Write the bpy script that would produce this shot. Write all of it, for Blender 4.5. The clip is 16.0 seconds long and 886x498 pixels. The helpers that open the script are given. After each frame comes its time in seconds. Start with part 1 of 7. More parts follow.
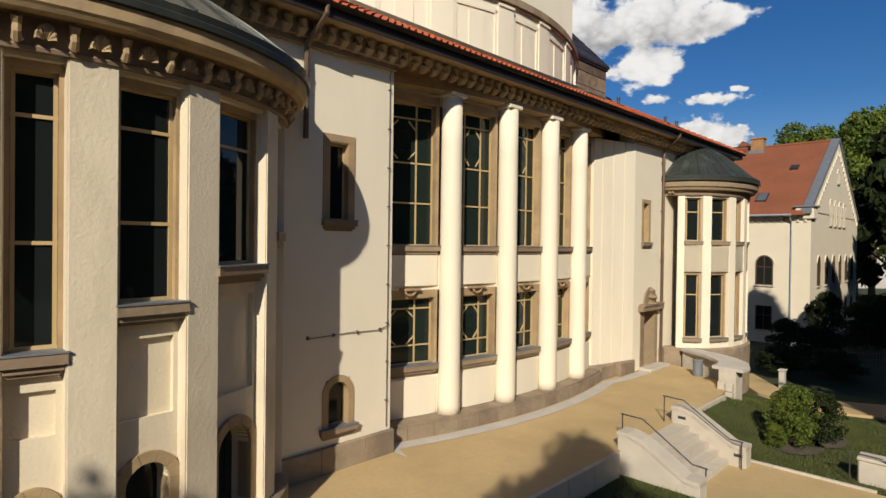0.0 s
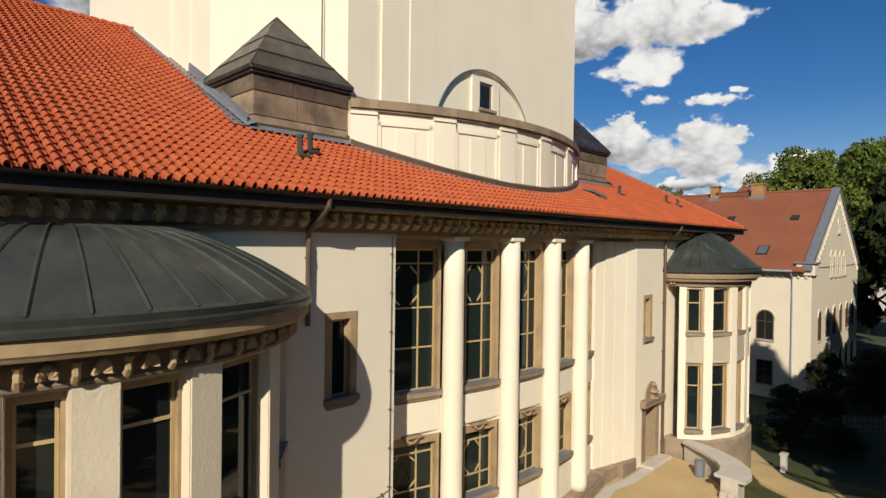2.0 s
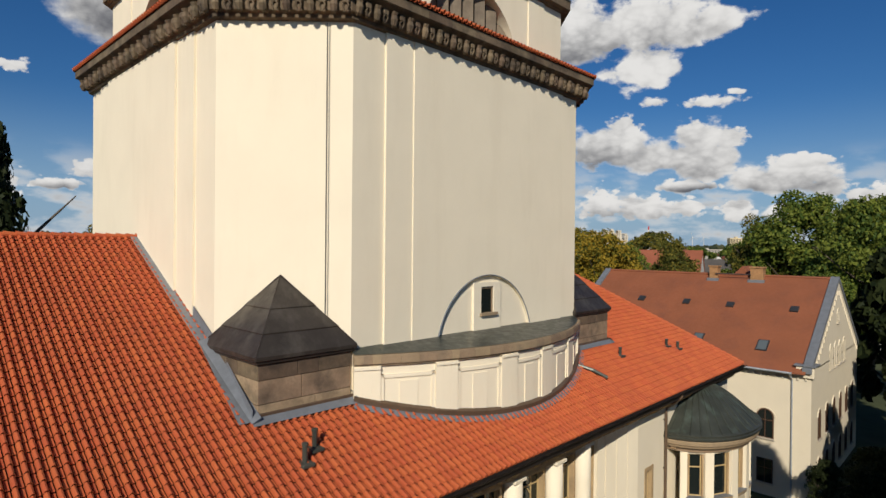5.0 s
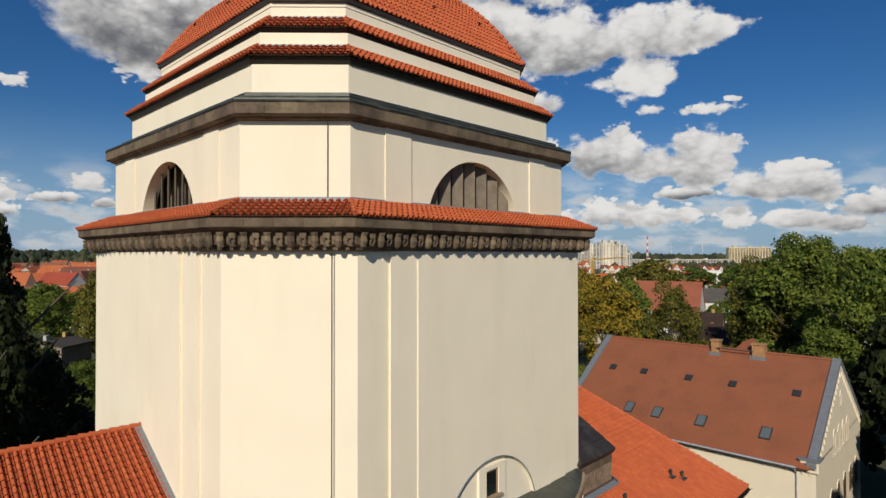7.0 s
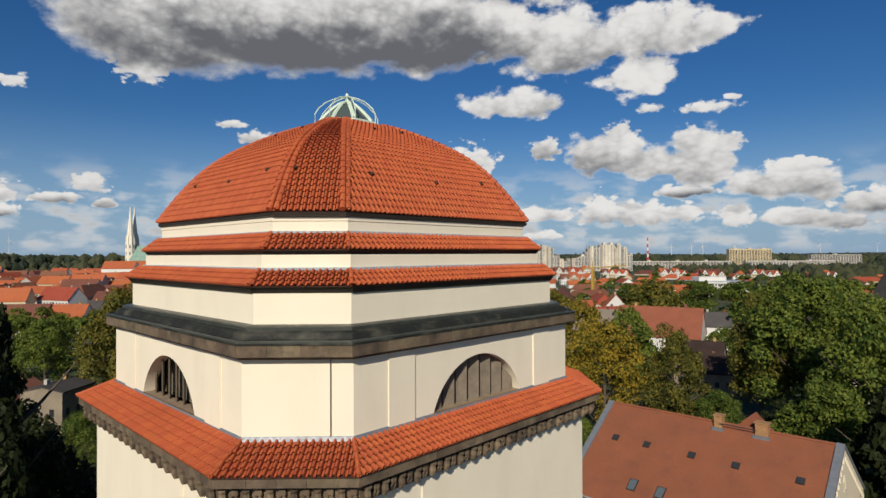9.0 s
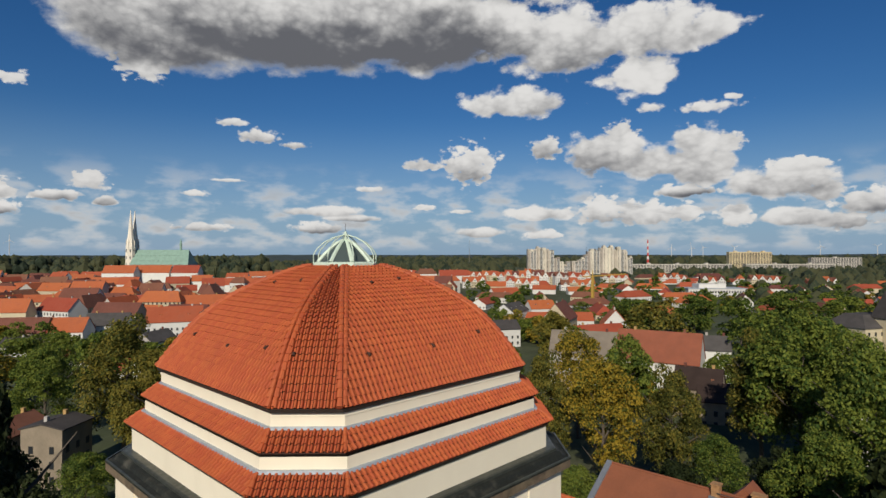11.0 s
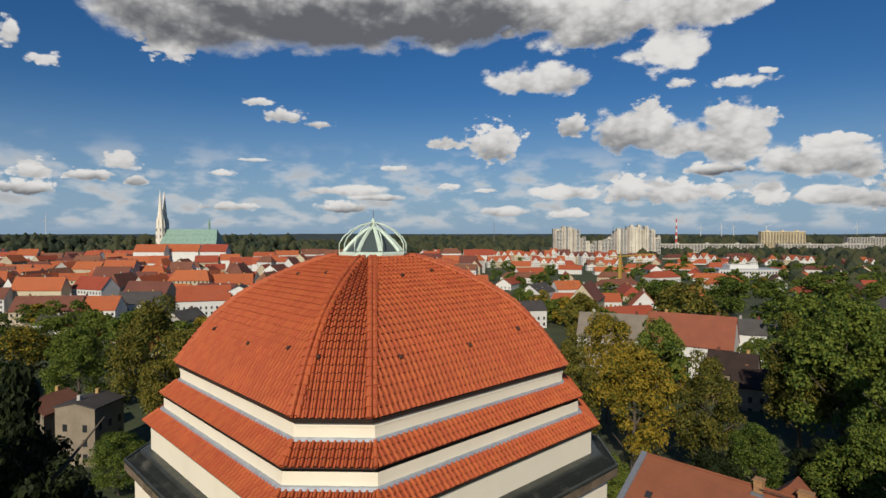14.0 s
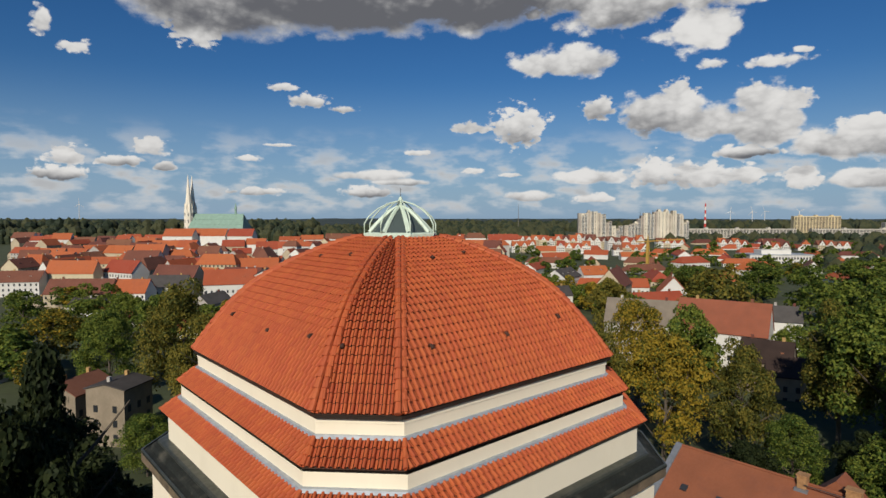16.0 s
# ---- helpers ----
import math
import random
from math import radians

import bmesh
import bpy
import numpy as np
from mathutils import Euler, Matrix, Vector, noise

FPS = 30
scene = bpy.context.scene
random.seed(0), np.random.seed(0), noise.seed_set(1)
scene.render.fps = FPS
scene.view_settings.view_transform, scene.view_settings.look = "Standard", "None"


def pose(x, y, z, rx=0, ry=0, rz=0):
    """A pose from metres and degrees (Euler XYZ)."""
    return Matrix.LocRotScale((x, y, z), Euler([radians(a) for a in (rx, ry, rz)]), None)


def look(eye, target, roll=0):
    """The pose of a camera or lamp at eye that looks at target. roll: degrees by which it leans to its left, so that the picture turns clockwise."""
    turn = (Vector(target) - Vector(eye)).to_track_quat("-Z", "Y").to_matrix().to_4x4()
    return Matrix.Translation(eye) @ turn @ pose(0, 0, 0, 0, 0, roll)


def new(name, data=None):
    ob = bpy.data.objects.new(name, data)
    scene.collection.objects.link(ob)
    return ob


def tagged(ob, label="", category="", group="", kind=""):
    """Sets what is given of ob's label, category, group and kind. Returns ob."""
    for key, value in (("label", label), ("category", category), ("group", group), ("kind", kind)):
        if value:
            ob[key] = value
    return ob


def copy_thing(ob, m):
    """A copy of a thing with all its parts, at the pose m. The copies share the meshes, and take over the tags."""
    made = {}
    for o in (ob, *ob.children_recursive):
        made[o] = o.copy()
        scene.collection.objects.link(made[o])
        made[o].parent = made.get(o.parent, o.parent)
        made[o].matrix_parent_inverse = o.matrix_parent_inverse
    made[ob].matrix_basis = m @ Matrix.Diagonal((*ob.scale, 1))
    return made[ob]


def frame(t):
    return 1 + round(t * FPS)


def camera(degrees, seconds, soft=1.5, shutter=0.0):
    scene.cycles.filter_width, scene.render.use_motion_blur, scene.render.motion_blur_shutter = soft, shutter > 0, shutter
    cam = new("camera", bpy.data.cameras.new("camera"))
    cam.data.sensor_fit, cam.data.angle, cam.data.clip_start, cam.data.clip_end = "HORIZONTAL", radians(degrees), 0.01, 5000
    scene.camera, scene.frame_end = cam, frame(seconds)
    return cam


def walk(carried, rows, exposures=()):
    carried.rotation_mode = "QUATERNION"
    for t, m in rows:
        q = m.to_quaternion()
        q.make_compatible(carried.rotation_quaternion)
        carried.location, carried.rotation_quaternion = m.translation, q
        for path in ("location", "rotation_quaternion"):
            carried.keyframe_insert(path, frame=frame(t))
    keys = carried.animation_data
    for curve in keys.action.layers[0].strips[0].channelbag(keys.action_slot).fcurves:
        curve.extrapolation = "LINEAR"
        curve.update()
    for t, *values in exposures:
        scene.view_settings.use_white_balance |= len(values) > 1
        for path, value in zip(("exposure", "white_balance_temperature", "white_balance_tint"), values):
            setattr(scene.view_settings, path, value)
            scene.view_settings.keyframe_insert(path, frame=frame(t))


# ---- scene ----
# ---- camera ----
cam = camera(75.4, 16.0)


def rise(x, y, z, yaw, pitch, roll):
    a, p = radians(yaw), radians(pitch)
    way = Vector((-math.sin(a) * math.cos(p), math.cos(a) * math.cos(p), math.sin(p)))
    return look((x, y, z), Vector((x, y, z)) + way, roll)


PATH = [
    (0, 0.137, 0.33, 5.717, -45.69, -0.6, 0.75),
    (0.5, 0.155, 0.38, 6.43, -45.69, -0.5, 0.75),
    (1, 0.16, 0.44, 7.972, -45.71, -0.55, 0.75),
    (1.5, 0.148, 0.487, 9.329, -45.73, -0.55, 0.75),
    (2, 0.125, 0.52, 10.758, -45.73, -0.55, 0.75),
    (2.5, 0.1, 0.56, 12.13, -45.76, -0.5, 0.75),
    (3, 0.08, 0.585, 13.6, -45.74, -0.48, 0.78),
    (3.5, 0.035, 0.55, 15.09, -45.71, -0.55, 0.8),
    (4, 0.015, 0.566, 16.75, -45.71, -0.75, 0.85),
    (4.2, 0.006, 0.57, 17.38, -45.72, -0.75, 0.85),
    (6.3, -0.297, 0.737, 24.75, -45.93, 0.65, -0.05),
    (6.5, -0.3, 0.75, 25.66, -45.92, 0.64, -0.05),
    (7, -0.33, 0.74, 27.8, -45.9, 0.65, -0.05),
    (7.5, -0.335, 0.775, 30.04, -45.89, 0.65, -0.05),
    (8, -0.31, 0.82, 32.31, -45.88, 0.6, -0.1),
    (8.5, -0.3, 0.88, 34.51, -45.88, 0.57, -0.2),
    (9, -0.305, 0.94, 36.8, -45.88, 0.55, -0.25),
    (9.2, -0.31, 0.94, 37.66, -45.87, 0.57, -0.2),
    (10.2, -0.36, 0.8, 41.9, -45.87, 0.52, -0.15),
    (11, -0.39, 0.6, 45.05, -45.86, 0.43, -0.05),
    (11.3, -0.4, 0.5, 45.72, -45.85, 0.4, 0),
    (11.5, -0.36, 0.55, 45.82, -45.8, 0.28, 0),
    (12, -0.14, 0.92, 45.86, -45.5, -0.25, 0),
    (12.5, 0.17, 1.42, 45.8, -45, -0.62, 0),
    (13, 0.47, 1.91, 45.73, -44.5, -0.97, 0),
    (13.5, 0.77, 2.4, 45.66, -43.98, -1.3, 0),
    (14, 1.09, 2.91, 45.6, -43.43, -1.66, 0),
    (14.5, 1.43, 3.42, 45.53, -42.87, -2, 0),
    (15, 1.75, 3.9, 45.46, -42.28, -2.37, 0),
    (15.5, 2.05, 4.38, 45.4, -41.67, -2.77, 0),
    (16, 2.33, 4.88, 45.32, -41.06, -3.18, 0),
]
walk(cam, [(t, rise(*r)) for t, *r in PATH], [(0.0, 0.05), (2.0, 0.09), (3.0, 0.0), (4.2, -0.10), (6.5, -0.15), (9.0, -0.11), (11.3, -0.20), (16.0, -0.18)])

# ---- light ----
SUN = Vector((-0.722, -0.475, 0.53)).normalized()
scene.view_settings.exposure = 0.0
sun_data = bpy.data.lights.new("sun", "SUN")
sun_data.energy, sun_data.angle, sun_data.color = 4.8, radians(0.55), (1.0, 0.92, 0.79)
sun = new("sun", sun_data)
sun.matrix_world = look((0, 0, 80), Vector((0, 0, 80)) - SUN)


CLOUDS_HIGH = [(-0.451, 0.349, 0.182, 0.099, 1.10, 1.00), (-0.249, 0.371, 0.277, 0.105, 1.20, 1.35), (-0.047, 0.375, 0.184, 0.101, 1.20, 1.30), (-0.484, 0.285, 0.053, 0.033, 1.00, 0.50), (0.108, 0.367, 0.086, 0.082, 1.00, 0.75), (0.203, 0.349, 0.144, 0.078, 1.00, 0.62), (0.344, 0.347, 0.141, 0.057, 1.00, 0.40), (0.332, 0.284, 0.081, 0.043, 1.10, 0.22), (0.433, 0.340, 0.074, 0.032, 1.00, 0.25), (-0.248, 0.473, 0.419, 0.069, 1.10, 1.00), (0.183, 0.450, 0.227, 0.062, 1.00, 0.50)]
CLOUDS_RIGHT = [(0.128, 0.253, 0.112, 0.033, 1.00, 0.50), (0.046, 0.152, 0.057, 0.046, 1.00, 0.60), (-0.037, 0.152, 0.053, 0.013, 0.90, 0.30), (0.178, 0.177, 0.031, 0.025, 1.00, 0.35), (0.276, 0.163, 0.082, 0.050, 1.10, 0.60), (0.303, 0.192, 0.035, 0.033, 1.00, 0.15), (0.354, 0.144, 0.076, 0.037, 1.00, 0.55), (0.421, 0.147, 0.067, 0.062, 1.10, 0.55), (0.408, 0.181, 0.030, 0.026, 1.00, 0.15), (0.460, 0.168, 0.031, 0.025, 1.00, 0.20), (0.400, 0.100, 0.056, 0.017, 0.90, 1.10), (0.532, 0.107, 0.090, 0.036, 1.10, 0.65), (0.588, 0.090, 0.038, 0.025, 1.00, 0.35), (0.556, 0.130, 0.054, 0.015, 1.00, 0.20), (0.646, 0.073, 0.057, 0.026, 1.00, 0.65)]
CLOUDS_LOW = [(0.167, 0.067, 0.072, 0.018, 1.00, 0.35), (0.268, 0.070, 0.060, 0.036, 1.00, 0.45), (0.340, 0.064, 0.059, 0.029, 1.00, 0.45), (0.398, 0.064, 0.036, 0.022, 1.00, 0.30), (0.176, 0.031, 0.048, 0.012, 0.90, 0.40), (0.471, 0.057, 0.034, 0.026, 1.00, 0.35), (0.543, 0.053, 0.066, 0.021, 1.00, 0.50), (0.610, 0.046, 0.046, 0.018, 1.00, 0.40), (-0.212, 0.071, 0.091, 0.014, 0.85, 0.60), (-0.217, 0.043, 0.058, 0.016, 0.85, 1.00), (-0.155, 0.060, 0.067, 0.010, 0.80, 0.70), (-0.032, 0.079, 0.026, 0.007, 0.80, 0.30), (0.031, 0.072, 0.024, 0.005, 0.80, 0.30), (-0.126, 0.110, 0.033, 0.007, 0.75, 0.50), (0.071, 0.035, 0.066, 0.013, 0.85, 0.50)]
CLOUDS_LEFT = [(-0.552, 0.107, 0.030, 0.023, 1.00, 0.30), (-0.591, 0.085, 0.049, 0.012, 1.00, 0.60), (-0.664, 0.089, 0.035, 0.020, 1.00, 0.55), (-0.672, 0.063, 0.046, 0.016, 1.00, 0.90), (-0.534, 0.079, 0.022, 0.011, 0.90, 0.70), (-0.354, 0.212, 0.030, 0.009, 0.80, 0.30), (-0.312, 0.191, 0.047, 0.014, 0.85, 0.40), (-0.253, 0.180, 0.034, 0.008, 0.80, 0.50), (-0.407, 0.096, 0.029, 0.008, 0.85, 0.50), (-0.359, 0.119, 0.041, 0.004, 0.70, 0.40), (-0.645, 0.242, 0.031, 0.012, 0.85, 0.30), (-0.686, 0.271, 0.016, 0.028, 0.80, 0.40), (0.435, 0.228, 0.054, 0.014, 0.72, 0.25), (0.349, 0.235, 0.032, 0.010, 0.72, 0.30), (0.469, 0.240, 0.018, 0.007, 0.70, 0.20), (-0.395, 0.042, 0.058, 0.010, 0.85, 0.60)]


def sky_world():
    w = bpy.data.worlds.new("sky")
    scene.world = w
    w.use_nodes = True
    nt = w.node_tree
    nt.nodes.clear()
    N, L = nt.nodes.new, nt.links.new

    def m(op, a, b=0.0, c=0.0, clamp=False):
        n = N("ShaderNodeMath")
        n.operation, n.use_clamp = op, clamp
        for i, v in enumerate((a, b, c)):
            if isinstance(v, (int, float)):
                n.inputs[i].default_value = v
            else:
                L(v, n.inputs[i])
        return n.outputs[0]

    def ramp(v, lo, hi):
        n = N("ShaderNodeMapRange")
        n.interpolation_type = "SMOOTHSTEP"
        L(v, n.inputs["Value"])
        n.inputs["From Min"].default_value, n.inputs["From Max"].default_value = lo, hi
        return n.outputs[0]

    def mix(f, a, b):
        n = N("ShaderNodeMix")
        n.data_type = "RGBA"
        if isinstance(f, (int, float)):
            n.inputs[0].default_value = f
        else:
            L(f, n.inputs[0])
        for i, v in ((6, a), (7, b)):
            if isinstance(v, tuple):
                n.inputs[i].default_value = (*v, 1)
            else:
                L(v, n.inputs[i])
        return n.outputs[2]

    sky = N("ShaderNodeTexSky")
    sky.sky_type, sky.sun_disc = "NISHITA", False
    sky.sun_elevation = math.asin(SUN.z)
    sky.sun_rotation = math.atan2(SUN.x, SUN.y)
    sky.altitude, sky.air_density, sky.dust_density, sky.ozone_density = 200, 1.0, 0.6, 2.6
    hue = N("ShaderNodeHueSaturation")
    hue.inputs["Saturation"].default_value = 1.3
    L(sky.outputs[0], hue.inputs["Color"])
    bg_sky = N("ShaderNodeBackground")
    bg_sky.inputs[1].default_value = 0.056
    tc = N("ShaderNodeTexCoord")
    sep = N("ShaderNodeSeparateXYZ")
    L(tc.outputs["Generated"], sep.inputs[0])
    X, Y, Z = sep.outputs
    # heading from the north-east, to the right, and height above the horizon, both as slopes
    fwd = m("ADD", m("MULTIPLY", X, 0.718), m("MULTIPLY", Y, 0.696))
    side = m("SUBTRACT", m("MULTIPLY", X, 0.696), m("MULTIPLY", Y, 0.718))
    az = m("ARCTAN2", side, fwd)
    el = m("ARCSINE", Z)
    low_air = m("MULTIPLY", m("SUBTRACT", 1.0, ramp(el, -0.02, 0.24)), 0.8)
    tint = N("ShaderNodeMix")
    tint.data_type, tint.blend_type = "RGBA", "MULTIPLY"
    tint.inputs[0].default_value = 1.0
    L(hue.outputs[0], tint.inputs[6])
    tint.inputs[7].default_value = (0.74, 0.98, 1.24, 1)
    L(mix(low_air, tint.outputs[2], (5.2, 7.6, 10.8)), bg_sky.inputs[0])
    com = N("ShaderNodeCombineXYZ")
    L(az, com.inputs[0])
    L(m("MULTIPLY", el, 1.5), com.inputs[1])

    def noise_at(scale, detail, shift=(0, 0, 0), rough=0.55):
        mp = N("ShaderNodeVectorMath")
        mp.operation = "ADD"
        L(com.outputs[0], mp.inputs[0])
        mp.inputs[1].default_value = shift
        n = N("ShaderNodeTexNoise")
        n.inputs["Scale"].default_value, n.inputs["Detail"].default_value, n.inputs["Roughness"].default_value = scale, detail, rough
        L(mp.outputs[0], n.inputs["Vector"])
        return n.outputs["Fac"]

    puff = noise_at(15, 8, (0, 0, 0), 0.6)
    wisp = noise_at(46, 7, (3, 1, 0), 0.62)
    # rounded heads along the rims
    warp = N("ShaderNodeVectorMath")
    warp.operation = "MULTIPLY_ADD"
    wn = N("ShaderNodeTexNoise")
    wn.inputs["Scale"].default_value, wn.inputs["Detail"].default_value = 22, 4
    L(com.outputs[0], wn.inputs["Vector"])
    L(wn.outputs["Color"], warp.inputs[0])
    warp.inputs[1].default_value = (0.035, 0.035, 0.0)
    L(com.outputs[0], warp.inputs[2])

    def heads(scale):
        v = N("ShaderNodeTexVoronoi")
        v.feature = "SMOOTH_F1"
        v.inputs["Scale"].default_value, v.inputs["Smoothness"].default_value = scale, 0.25
        L(warp.outputs[0], v.inputs["Vector"])
        return m("SUBTRACT", 0.42, v.outputs["Distance"])
    knob, knob_fine = heads(26), heads(64)
    edge = m("ADD", m("ADD", m("MULTIPLY", m("SUBTRACT", puff, 0.5), 1.1), m("MULTIPLY", m("SUBTRACT", wisp, 0.5), 0.55)), m("MULTIPLY", knob, 0.55))
    fine = m("ADD", m("MULTIPLY", m("SUBTRACT", wisp, 0.5), 1.5), m("MULTIPLY", knob_fine, 0.6))
    calm = m("ADD", m("MULTIPLY", m("SUBTRACT", puff, 0.5), 0.7), m("MULTIPLY", knob, 0.12))
    total, shade = None, None
    # heading, height, half width, half height, thickness and greyness of each billow
    for a, e, wa, we, thick, dark in CLOUDS_HIGH + CLOUDS_RIGHT + CLOUDS_LOW + CLOUDS_LEFT:
        da = m("MULTIPLY_ADD", az, 1 / wa, -a / wa)
        de = m("MULTIPLY_ADD", el, 1 / we, -e / we)
        de2 = m("MAXIMUM", de, m("MULTIPLY", de, -1.25))      # a flatter base than top
        body = m("SUBTRACT", 1.0, m("SQRT", m("MULTIPLY_ADD", da, da, m("MULTIPLY", de2, de2))))
        dense = m("MULTIPLY", m("ADD", body, calm if dark > 0.95 and wa > 0.06 else edge if wa > 0.06 else fine), thick)
        total = dense if total is None else m("MAXIMUM", total, dense)
        low = m("MULTIPLY", m("MULTIPLY", m("SUBTRACT", 0.5, de), dark), m("MULTIPLY", m("ADD", body, 0.1), 2.2, clamp=True))
        shade = low if shade is None else m("MAXIMUM", shade, low)
    # a broken layer far off, low over the horizon
    band = m("MULTIPLY", ramp(el, 0.0, 0.02), m("SUBTRACT", 1.0, ramp(el, 0.07, 0.16)))
    com2 = N("ShaderNodeCombineXYZ")
    L(m("MULTIPLY", az, 1.0), com2.inputs[0])
    L(m("MULTIPLY", el, 2.3), com2.inputs[1])
    lay = N("ShaderNodeTexNoise")
    lay.inputs["Scale"].default_value, lay.inputs["Detail"].default_value = 15, 9
    L(com2.outputs[0], lay.inputs["Vector"])
    layer = m("MULTIPLY", ramp(lay.outputs["Fac"], 0.44, 0.68), band)
    cover = m("MAXIMUM", ramp(total, 0.06, 0.34), m("MULTIPLY", layer, 0.85))
    soft = noise_at(5.5, 3, (1, 2, 0))
    relief = m("SUBTRACT", m("SUBTRACT", noise_at(15, 8, (-0.012, 0.03, 0), 0.6), puff), m("MULTIPLY", m("ADD", knob, knob_fine), 0.32))
    grey = m("ADD", m("ADD", shade, m("MULTIPLY", relief, 0.8)), m("MULTIPLY", m("SUBTRACT", soft, 0.5), 1.1))
    grey = m("MULTIPLY", ramp(grey, -0.05, 1.1), ramp(total, 0.0, 0.32))
    flat = m("MULTIPLY", ramp(lay.outputs["Fac"], 0.44, 0.72), m("MULTIPLY", layer, 0.45))
    grey = m("MAXIMUM", grey, flat)
    white = mix(grey, (0.98, 0.965, 0.94), (0.165, 0.17, 0.19))
    bg_cloud = N("ShaderNodeBackground")
    L(white, bg_cloud.inputs[0])
    bg_cloud.inputs[1].default_value = 0.86
    ms = N("ShaderNodeMixShader")
    L(cover, ms.inputs[0])
    L(bg_sky.outputs[0], ms.inputs[1])
    L(bg_cloud.outputs[0], ms.inputs[2])
    out = N("ShaderNodeOutputWorld")
    L(ms.outputs[0], out.inputs[0])


sky_world()

# ---- materials ----
def material(name, base, rough=0.7, metal=0.0, vary=0.12, scale=1.2, fine=18.0, bump=0.15, dirt=None, dirt_amount=0.0, dirt_scale=0.5,
             streak=0.0, per="", per_amount=0.1, spec=0.4, bump_scale=None, dist=0.02):
    """Colour with broad and fine variation, stains with a shape of their own, grain relief."""
    mt = bpy.data.materials.new(name)
    mt.use_nodes = True
    nt = mt.node_tree
    bs = nt.nodes["Principled BSDF"]
    N, L = nt.nodes.new, nt.links.new
    tc = N("ShaderNodeTexCoord")
    geo = N("ShaderNodeNewGeometry")
    pos = geo.outputs["Position"]

    def tex(sc, det, vec=pos, rough_=0.55):
        n = N("ShaderNodeTexNoise")
        n.inputs["Scale"].default_value, n.inputs["Detail"].default_value, n.inputs["Roughness"].default_value = sc, det, rough_
        L(vec, n.inputs["Vector"])
        return n.outputs["Fac"]

    def rng(v, a, b, c, d):
        n = N("ShaderNodeMapRange")
        L(v, n.inputs[0])
        for i, q in enumerate((a, b, c, d)):
            n.inputs[i + 1].default_value = q
        return n.outputs[0]

    def mixc(f, a, b, mode="MIX"):
        n = N("ShaderNodeMix")
        n.data_type, n.blend_type = "RGBA", mode
        if isinstance(f, float):
            n.inputs[0].default_value = f
        else:
            L(f, n.inputs[0])
        for i, v in ((6, a), (7, b)):
            if isinstance(v, tuple):
                n.inputs[i].default_value = (*v, 1)
            else:
                L(v, n.inputs[i])
        return n.outputs[2]

    lo = tuple(c * (1 - vary) for c in base)
    hi = tuple(min(1, c * (1 + vary)) for c in base)
    big, small = tex(scale, 4), tex(fine, 3)
    col = mixc(rng(big, 0.3, 0.7, 0, 1), lo, hi)
    col = mixc(rng(small, 0.25, 0.75, 0, 1), col, mixc(0.45, col, tuple(c * (1 - vary * 1.3) for c in base)))
    if per:
        src = N("ShaderNodeObjectInfo").outputs["Random"] if per == "object" else geo.outputs["Random Per Island"]
        hs = N("ShaderNodeHueSaturation")
        L(rng(src, 0, 1, 1 - per_amount, 1 + per_amount), hs.inputs["Value"])
        L(rng(src, 0, 1, 0.5 - per_amount * 0.05, 0.5 + per_amount * 0.05), hs.inputs["Hue"])
        L(col, hs.inputs["Color"])
        col = hs.outputs[0]
    if dirt:
        vec = pos
        if streak:
            mp = N("ShaderNodeMapping")
            mp.inputs["Scale"].default_value = (1, 1, streak)
            L(pos, mp.inputs[0])
            vec = mp.outputs[0]
        d = tex(dirt_scale, 6, vec, 0.62)
        mk = rng(d, 0.5, 0.72, 0, dirt_amount)
        col = mixc(mk, col, dirt)
    L(col, bs.inputs["Base Color"])
    bs.inputs["Roughness"].default_value = rough
    L(rng(tex(fine * 0.6, 3), 0.3, 0.7, max(0.05, rough - 0.1), min(1, rough + 0.1)), bs.inputs["Roughness"])
    bs.inputs["Metallic"].default_value = metal
    bs.inputs["Specular IOR Level"].default_value = spec
    if bump:
        bp = N("ShaderNodeBump")
        bp.inputs["Strength"].default_value, bp.inputs["Distance"].default_value = bump, dist
        L(tex(bump_scale or fine, 5), bp.inputs["Height"])
        L(bp.outputs[0], bs.inputs["Normal"])
    return mt


def glass_material(name, tint, rough=0.03):
    mt = bpy.data.materials.new(name)
    mt.use_nodes = True
    nt = mt.node_tree
    bs = nt.nodes["Principled BSDF"]
    bs.inputs["Base Color"].default_value = (*tint, 1)
    bs.inputs["Roughness"].default_value = rough
    bs.inputs["IOR"].default_value = 1.5
    bs.inputs["Specular IOR Level"].default_value = 0.4
    nz = nt.nodes.new("ShaderNodeTexNoise")
    nz.inputs["Scale"].default_value = 1.6
    bp = nt.nodes.new("ShaderNodeBump")
    bp.inputs["Strength"].default_value, bp.inputs["Distance"].default_value = 0.08, 0.02
    nt.links.new(nz.outputs["Fac"], bp.inputs["Height"])
    nt.links.new(bp.outputs[0], bs.inputs["Normal"])
    return mt


